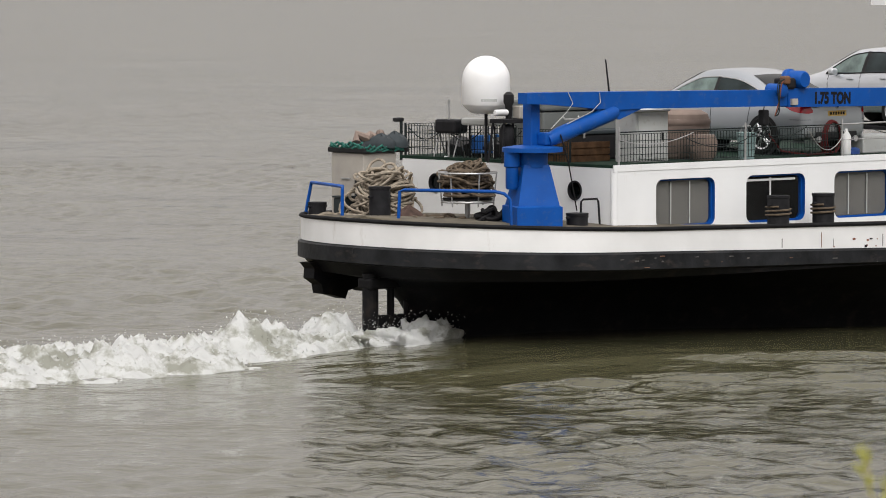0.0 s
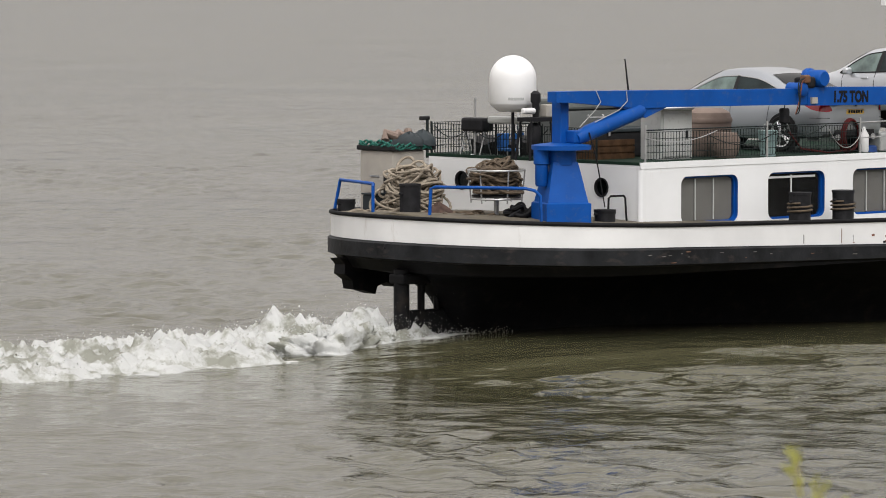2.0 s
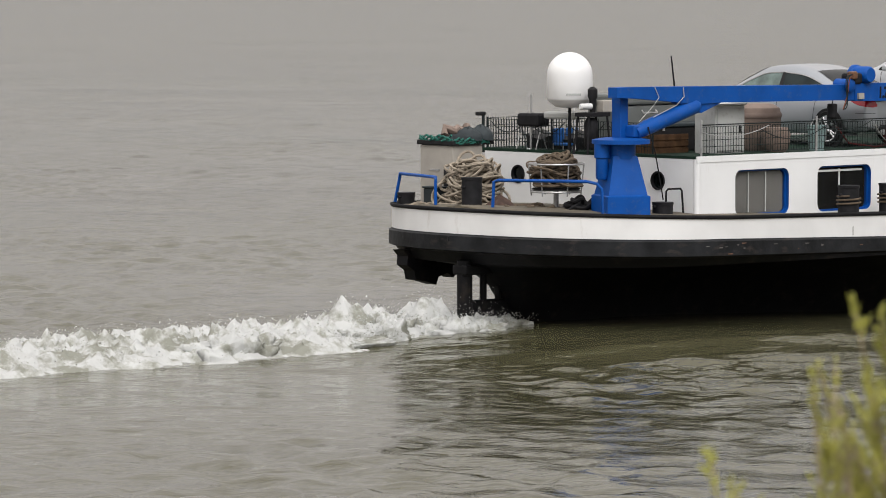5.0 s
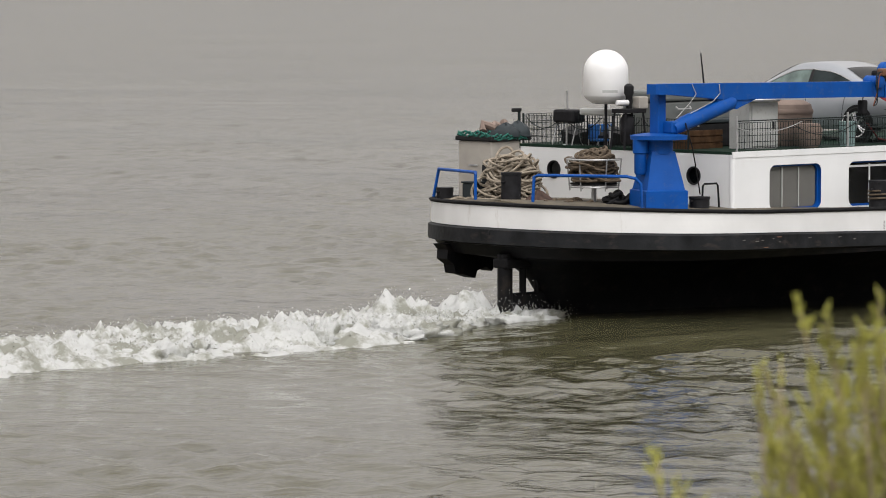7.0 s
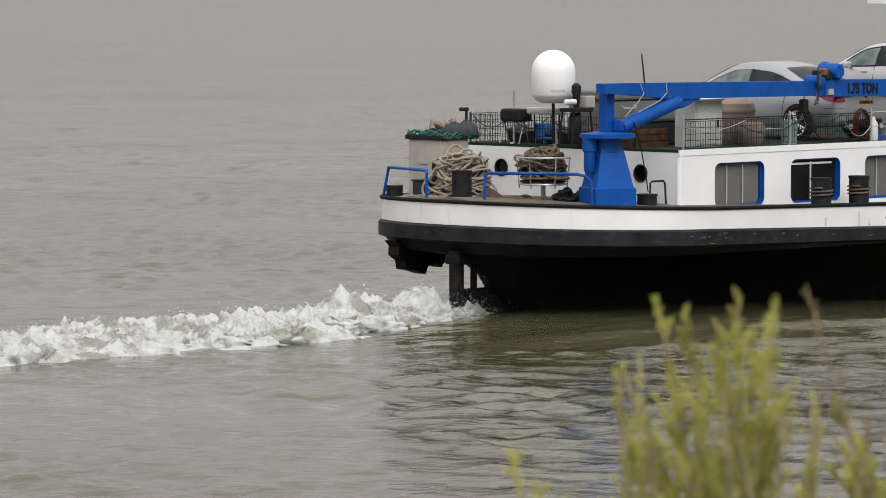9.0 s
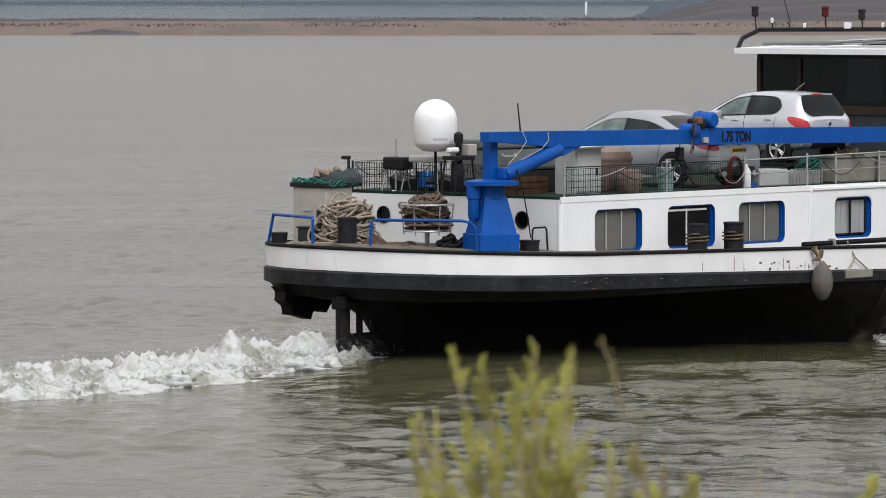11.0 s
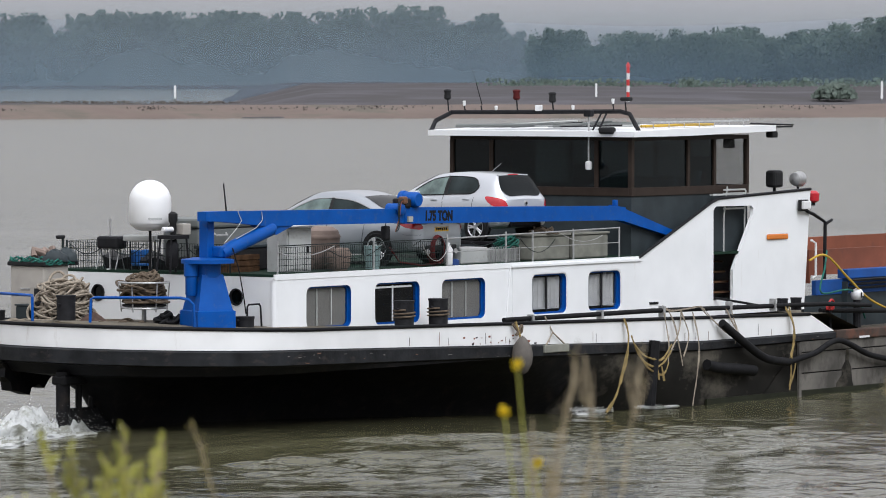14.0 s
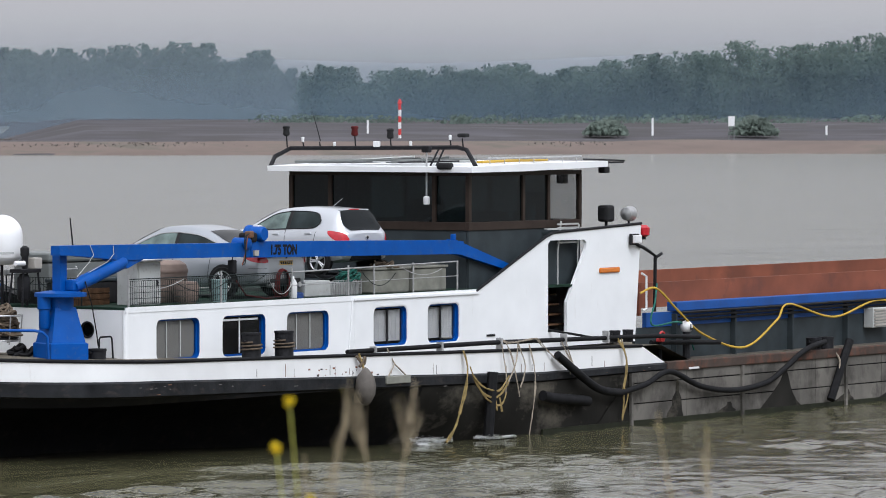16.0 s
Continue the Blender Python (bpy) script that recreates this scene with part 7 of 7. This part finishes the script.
def bank_mark(kind, a, h, dist, label):
    base = az(a, dist, 1.8)
    t = tagged(new("bank_mark"), label, "river mark", "marks on the far bank")
    t.matrix_basis = Matrix.Translation(base) @ Matrix.Rotation(-radians(a), 4, "Z")
    if kind == "pole":
        for k in range(6):
            quick("band", RED if k % 2 else SIGNWHITE, t, tube, [(0, 0, h * k / 6), (0, 0, h * (k + 1) / 6)], 0.3, 10)
        quick("topmark", RED, t, lathe, [(0.5, h), (0.1, h + 0.9)], 10)
    elif kind == "post":
        quick("post", SIGNWHITE, t, box, -0.2, 0.2, -0.1, 0.1, 1.2, h * 0.86)
        quick("foot", MIDGREY, t, tube, [(0, 0.0, -1), (0, 0.0, 1.2)], 0.09, 8)
    else:
        quick("board", SIGNWHITE, t, box, -0.6, 0.6, -0.06, 0.06, h - 2.5, h - 0.6)
        for x in (-0.6, 0.6):
            quick("leg", MIDGREY, t, tube, [(x * 0.8, 0.12, -1), (x * 0.8, 0.12, h - 1.2)], 0.07, 8)


for kind, a, h, dist, label in (("pole", 9.98, 7.2, 960, "red and white banded pole on the far bank"), ("post", 4.86, 4.2, 960, "white post on the far bank"), ("post", 9.62, 4.6, 1000, "white post on the far bank"),
                               ("post", 12.84, 5.2, 950, "white post on the far bank"), ("board", 13.73, 5.4, 960, "white board on two legs on the far bank"), ("post", 14.8, 3.4, 970, "small white post on the far bank")):
    bank_mark(kind, a, h, dist, label)

# ---- plants on the near bank ----


def eyeline(a, e, d):
    return Vector((d * math.cos(radians(e)) * math.sin(radians(a)), d * math.cos(radians(e)) * math.cos(radians(a)), EYE + d * math.sin(radians(e))))


def leaf(bm, p, d, length, width):
    d = d.normalized()
    s = d.orthogonal().normalized() * width
    s.rotate(Matrix.Rotation(random.uniform(0, 6.28), 3, d))
    n = d.cross(s).normalized() * width * 0.3
    vs = [bm.verts.new(q) for q in (p, p + d * length * 0.45 + s + n, p + d * length, p + d * length * 0.45 - s + n)]
    bm.faces.new(vs)


def plumed_plant(label, tips, base, d, leaf_size, density, leafy=LEAF, stem=STALK):
    """Tall stems from one root; every stem ends in a plume of small leaves. tips: (azimuth, elevation, plume length)."""
    t = tagged(new("bank_plant"), label, "plant", "plants on the near bank")
    root = eyeline(base[0], base[1], d)
    bm, bl = B(), B()
    for a, e, ln in tips:
        tip = eyeline(a, e, d + random.uniform(-0.3, 0.3))
        mid = root.lerp(tip, 0.5) + Vector((random.uniform(-0.09, 0.09), 0, -0.04))
        path = hang([root, mid, tip], 8)
        tube(bm, path, [(0.0045 if leafy is SEED else 0.008) * (1 - 0.68 * i / (len(path) - 1)) for i in range(len(path))], 5)
        up = (tip - mid).normalized()
        total = (tip - mid).length
        # side sprigs, longer further down
        sprigs = [(tip - up * min(ln, total) * 0.35, tip)]
        for j in range(int(7 + ln * 22)):
            f = random.random() ** 0.8
            p = tip - up * min(ln * 1.5, total) * f
            o = Vector((random.uniform(-1, 1), random.uniform(-1, 1), 0))
            sprigs.append((p, p + (up * random.uniform(0.6, 1.1) + o * 0.42) * (0.02 + 0.17 * f) * (0.6 + ln)))
        for p, q in sprigs:
            tube(bm, [p, q], [0.0018, 0.0008], 4)
            n = int(density * 0.1 * (0.12 + (q - p).length * 9))
            for _ in range(n):
                o = Vector((random.uniform(-1, 1), random.uniform(-1, 1), random.uniform(-0.4, 0.9)))
                leaf(bl, p.lerp(q, random.random()), (q - p).normalized() + o * 0.6, leaf_size * random.uniform(0.4, 1.0), leaf_size * 0.11)
    part("stem", bm, stem, t)
    part("foliage", bl, leafy, t)
    return t


random.seed(21)
plumed_plant("yellow-green leafy weed with upright plumes on the bank", [(3.36, -4.16, 0.3), (3.68, -4.3, 0.24), (4.27, -3.98, 0.34), (4.72, -4.1, 0.34), (4.6, -4.3, 0.3), (4.45, -4.5, 0.4), (4.1, -4.75, 0.4), (3.9, -5.0, 0.4), (3.5, -4.9, 0.36), (2.9, -4.95, 0.3), (3.2, -5.3, 0.35), (4.9, -5.0, 0.3), (3.75, -5.4, 0.4), (4.3, -5.2, 0.45), (4.7, -5.5, 0.4), (5.2, -5.6, 0.25), (4.05, -4.35, 0.25)], (4.1, -9.0), 12.0, 0.04, 190)
plumed_plant("yellow-green leafy weed with upright plumes on the bank", [(3.0, -5.6, 0.35), (3.4, -6.0, 0.4), (4.4, -6.0, 0.45), (5.0, -6.2, 0.4), (3.8, -6.3, 0.45), (4.7, -6.6, 0.4), (2.9, -6.4, 0.3)], (4.0, -9.5), 12.2, 0.04, 190)
plumed_plant("dense yellow-green leafy weed on the bank", [(random.uniform(2.9, 5.2), random.uniform(-6.6, -4.6), random.uniform(0.2, 0.4)) for _ in range(20)], (4.1, -9.2), 12.1, 0.035, 90)
plumed_plant("small yellow-green weed on the bank", [(1.75, -5.8, 0.3), (2.0, -6.2, 0.3), (2.3, -6.4, 0.25), (1.6, -6.5, 0.2)], (2.2, -9.0), 11.5, 0.04, 190)
plumed_plant("tall dry brown seed stalk on the bank", [(5.05, -3.96, 0.5), (5.75, -5.3, 0.25), (6.0, -5.5, 0.2)], (6.4, -9.0), 12.5, 0.022, 120, SEED)
plumed_plant("dry brown seed stalks on the bank", [(6.85, -5.35, 0.3), (7.2, -5.6, 0.25), (7.5, -5.9, 0.2), (6.5, -5.9, 0.2)], (7.1, -9.0), 12.5, 0.022, 80, SEED)
plumed_plant("thin grey-green weed on the bank", [(5.4, -5.3, 0.2), (5.6, -5.9, 0.2), (6.1, -5.6, 0.2), (8.1, -5.6, 0.2)], (5.9, -9.0), 12.8, 0.045, 420)
plumed_plant("brown and green seeding weed on the bank", [(9.42, -3.02, 0.42), (9.3, -3.6, 0.35), (9.1, -4.3, 0.3), (8.9, -3.9, 0.18), (9.6, -4.2, 0.25), (9.0, -5.0, 0.35), (8.8, -5.3, 0.3), (9.5, -5.2, 0.3)], (9.3, -9.0), 12.0, 0.024, 34, SEED)
plumed_plant("pale forked dry stalk on the bank", [(10.15, -3.05, 0.12), (9.5, -3.2, 0.12)], (10.3, -9.0), 11.5, 0.02, 12, SEED)
plumed_plant("dry seed stalks on the bank", [(12.9, -3.46, 0.35), (13.45, -3.62, 0.35), (13.2, -4.5, 0.3), (14.2, -4.6, 0.25), (11.6, -4.9, 0.2), (12.3, -5.0, 0.2)], (13.1, -8.5), 12.0, 0.024, 34, SEED)


def flowers():
    t = tagged(new("bank_plant"), "green weed with small yellow flowers on the bank", "plant", "plants on the near bank")
    root = eyeline(8.9, -9, 11.8)
    for a, e in ((8.73, -3.3), (8.58, -3.82), (8.95, -4.4)):
        tip = eyeline(a, e, 11.8)
        st = quick("stem", LEAF, t, tube, hang([root, root.lerp(tip, 0.5) + Vector((0.03, 0, -0.03)), tip], 8), [0.0035 - 0.0015 * i / 16 for i in range(17)], 5)
        bl = B()
        for _ in range(26):
            o = Vector((random.uniform(-1, 1), random.uniform(-1, 1), random.uniform(-1, 1))).normalized()
            leaf(bl, tip, o, 0.017, 0.006)
        part("flower_head", bl, FLOWER, st, "small yellow flower head")


flowers()

# ---- the wash behind the vessel ----


def wash():
    """Churned foam, thrown up by the propeller and trailing behind; it travels with the vessel."""
    t = aboard(tagged(new("wake_foam"), "white churned propeller wash trailing behind the barge", "foam", kind="stuff"))
    bm, bs = B(), B()
    rnd = random.Random(3)
    dx, nx, ny = 0.09, 520, 74
    grid = []
    for i in range(nx):
        x = -0.5 - dx * i
        s = -x - 0.5
        hump = 0.24 * math.exp(-((s - 3.4) / 1.5) ** 2) + 0.15 * math.exp(-((s - 11) / 6) ** 2) + 0.24 * math.exp(-s / 45)
        rise = smooth01(s / 2.0)
        wide = 0.3 + 0.9 * smooth01(s / 8) + 0.03 * s
        row = []
        for j in range(ny):
            v = (j / (ny - 1) - 0.5) * 2
            y = 3.0 + 0.5 * smooth01(s / 6) + 0.03 * s + v * wide * 1.5 + 0.3 * noise.noise(Vector((x * 0.3, 0, 9)))
            fall = math.exp(-2.2 * v * v)
            lump = abs(noise.fractal(Vector((x * 0.6, y * 0.7, 0)), 0.7, 2.1, 5))
            billow = abs(noise.fractal(Vector((x * 2.2, y * 2.2, 3)), 0.6, 2.1, 5))
            edge = noise.fractal(Vector((x * 0.7, y * 1.3, 7)), 0.6, 2.2, 5)
            froth = abs(noise.fractal(Vector((x * 6.5, y * 6.5, 5)), 0.6, 2.1, 3))
            z = rise * hump * fall * (0.4 + 1.5 * lump) + 0.2 * billow * fall * (0.25 + rise) + 0.075 * froth * (0.3 + rise) + 0.03
            z -= 0.34 * max(0.0, abs(v) - 0.45 - 0.55 * edge + 0.006 * s)
            row.append(bm.verts.new((x, y, max(z, -0.1))))
            if z > 0.03 and rnd.random() < 0.5 * smooth01(s / 2.5):
                p = Vector((x + rnd.uniform(-0.1, 0.1), y + rnd.uniform(-0.1, 0.1), z + abs(rnd.gauss(0, 0.07)) * (0.4 + 2.5 * hump)))
                q = rnd.uniform(0.008, 0.03)
                vs = [bs.verts.new(p + Vector((rnd.uniform(-1, 1), rnd.uniform(-1, 1), rnd.uniform(-1, 1))) * q) for _ in range(4)]
                for f in ((0, 1, 2), (0, 3, 1), (1, 3, 2), (2, 3, 0)):
                    bs.faces.new([vs[n] for n in f])
        grid.append(row)
    for i in range(nx - 1):
        for j in range(ny - 1):
            q = (grid[i][j], grid[i][j + 1], grid[i + 1][j + 1], grid[i + 1][j])
            if max(v.co.z for v in q) > -0.06:
                bm.faces.new(q)
    bmesh.ops.delete(bm, geom=[v for v in bm.verts if not v.link_faces], context="VERTS")
    part("foam_ridge", bm, FOAM, t, smooth="soft")
    # drops thrown up under the counter
    for _ in range(1300):
        p = Vector((rnd.gauss(-3.6, 0.6), rnd.gauss(3.0, 0.4), 0.15 + abs(rnd.gauss(0, 0.28))))
        q = rnd.uniform(0.005, 0.016)
        vs = [bs.verts.new(p + Vector((rnd.uniform(-1, 1), rnd.uniform(-1, 1), rnd.uniform(-1, 1))) * q) for _ in range(4)]
        for f in ((0, 1, 2), (0, 3, 1), (1, 3, 2), (2, 3, 0)):
            bs.faces.new([vs[n] for n in f])
    part("spray", bs, FOAM, t)
    return t


wash()


def boil(bm, r, h, seed):
    """A ragged heap of foam with flying drops."""
    rnd = random.Random(seed)
    n, m = 60, 22
    rows = []
    for j in range(m):
        f = j / (m - 1)
        row = []
        for k in range(n):
            a = 2 * math.pi * k / n
            q = r * math.cos(f * math.pi / 2) ** 0.8
            x, y = q * math.cos(a) * 1.7, q * math.sin(a)
            w = 1 + 0.42 * noise.fractal(Vector((x * 1.8 + seed, y * 1.8, f * 2)), 0.55, 2.2, 6) + 0.3 * abs(noise.fractal(Vector((x * 5 + seed, y * 5, f * 4)), 0.6, 2.2, 4))
            row.append((x * w, y * w, h * math.sin(f * math.pi / 2) * (w + 0.25 * noise.noise(Vector((x * 5, y * 5, seed)))) - 0.1))
        rows.append(row)
    loft(bm, rows, close_ends=True, cyclic=True)
    for _ in range(420):
        a, q = rnd.uniform(0, 6.28), r * rnd.random() ** 0.6
        p = Vector((q * math.cos(a) * 1.8, q * math.sin(a), h * rnd.uniform(0.4, 1.0) + abs(rnd.gauss(0, 0.22)) * h))
        s = rnd.uniform(0.006, 0.02)
        vs = [bm.verts.new(p + Vector(o) * s) for o in ((1, 0, -0.6), (-0.6, 0.9, -0.6), (-0.6, -0.9, -0.6), (0, 0, 1))]
        for f in ((0, 1, 2), (0, 3, 1), (1, 3, 2), (2, 3, 0)):
            bm.faces.new([vs[i] for i in f])


BOILS = []
for i in range(15):
    rnd = random.Random(40 + i)
    t = tagged(new("wake_foam"), "burst of white foam boiling up in the propeller wash", "foam", "foam bursts", kind="stuff")
    quick("foam_burst", FOAM, t, boil, rnd.uniform(0.5, 0.95), rnd.uniform(0.2, 0.55), i, smooth="soft")
    BOILS.append((t, 1.35 * i - 5.0 + rnd.uniform(-0.4, 0.4), 3.0 + rnd.uniform(-0.5, 0.5), rnd.uniform(0.75, 1.15)))


def boil_rows(x0, y, size):
    """A burst comes up under the stern, drifts aft and sinks back."""
    rows = []
    for k in range(33):
        t = 0.5 * k
        x = x0 - 1.45 * t + 3
        s = -x
        up = -0.9 + 0.95 * smooth01((s - 0.6) / 1.6) - 0.3 * smooth01((s - 5) / 10)
        rows.append((t, vessel(t) @ pose(x, y, up * size + 0.04 * math.sin(2.1 * t + x0), 0, 0, 9 * math.sin(0.6 * t + x0))))
    return rows


def side_foam(x, y, r):
    t = aboard(tagged(new("wake_foam"), "small curl of white foam along the hull", "foam", kind="stuff"), Matrix.Translation((x, y, 0)))
    quick("foam_curl", FOAM, t, boil, r * 1.5, r * 0.6, int(x * 7), smooth="soft")


for x, y, r in ((10.6, -0.6, 0.2), (10.95, -0.8, 0.13), (12.5, -1.0, 0.16), (12.75, -1.08, 0.1), (13.4, -1.05, 0.09)):
    side_foam(x, y, r)


# ---- what moves ----
def motions():
    for ob, local in ABOARD:
        walk(ob, [(t, vessel(t) @ local) for t in (0, 2, 4, 6, 8, 10, 12, 14, 16)])
    for ob, x0, y, size in BOILS:
        walk(ob, boil_rows(x0, y, size))
    walk(WATER_SHEET, [(0, pose(3.2, 3.2, 0)), (16, pose(-3.2, -3.2, 0))])


motions()
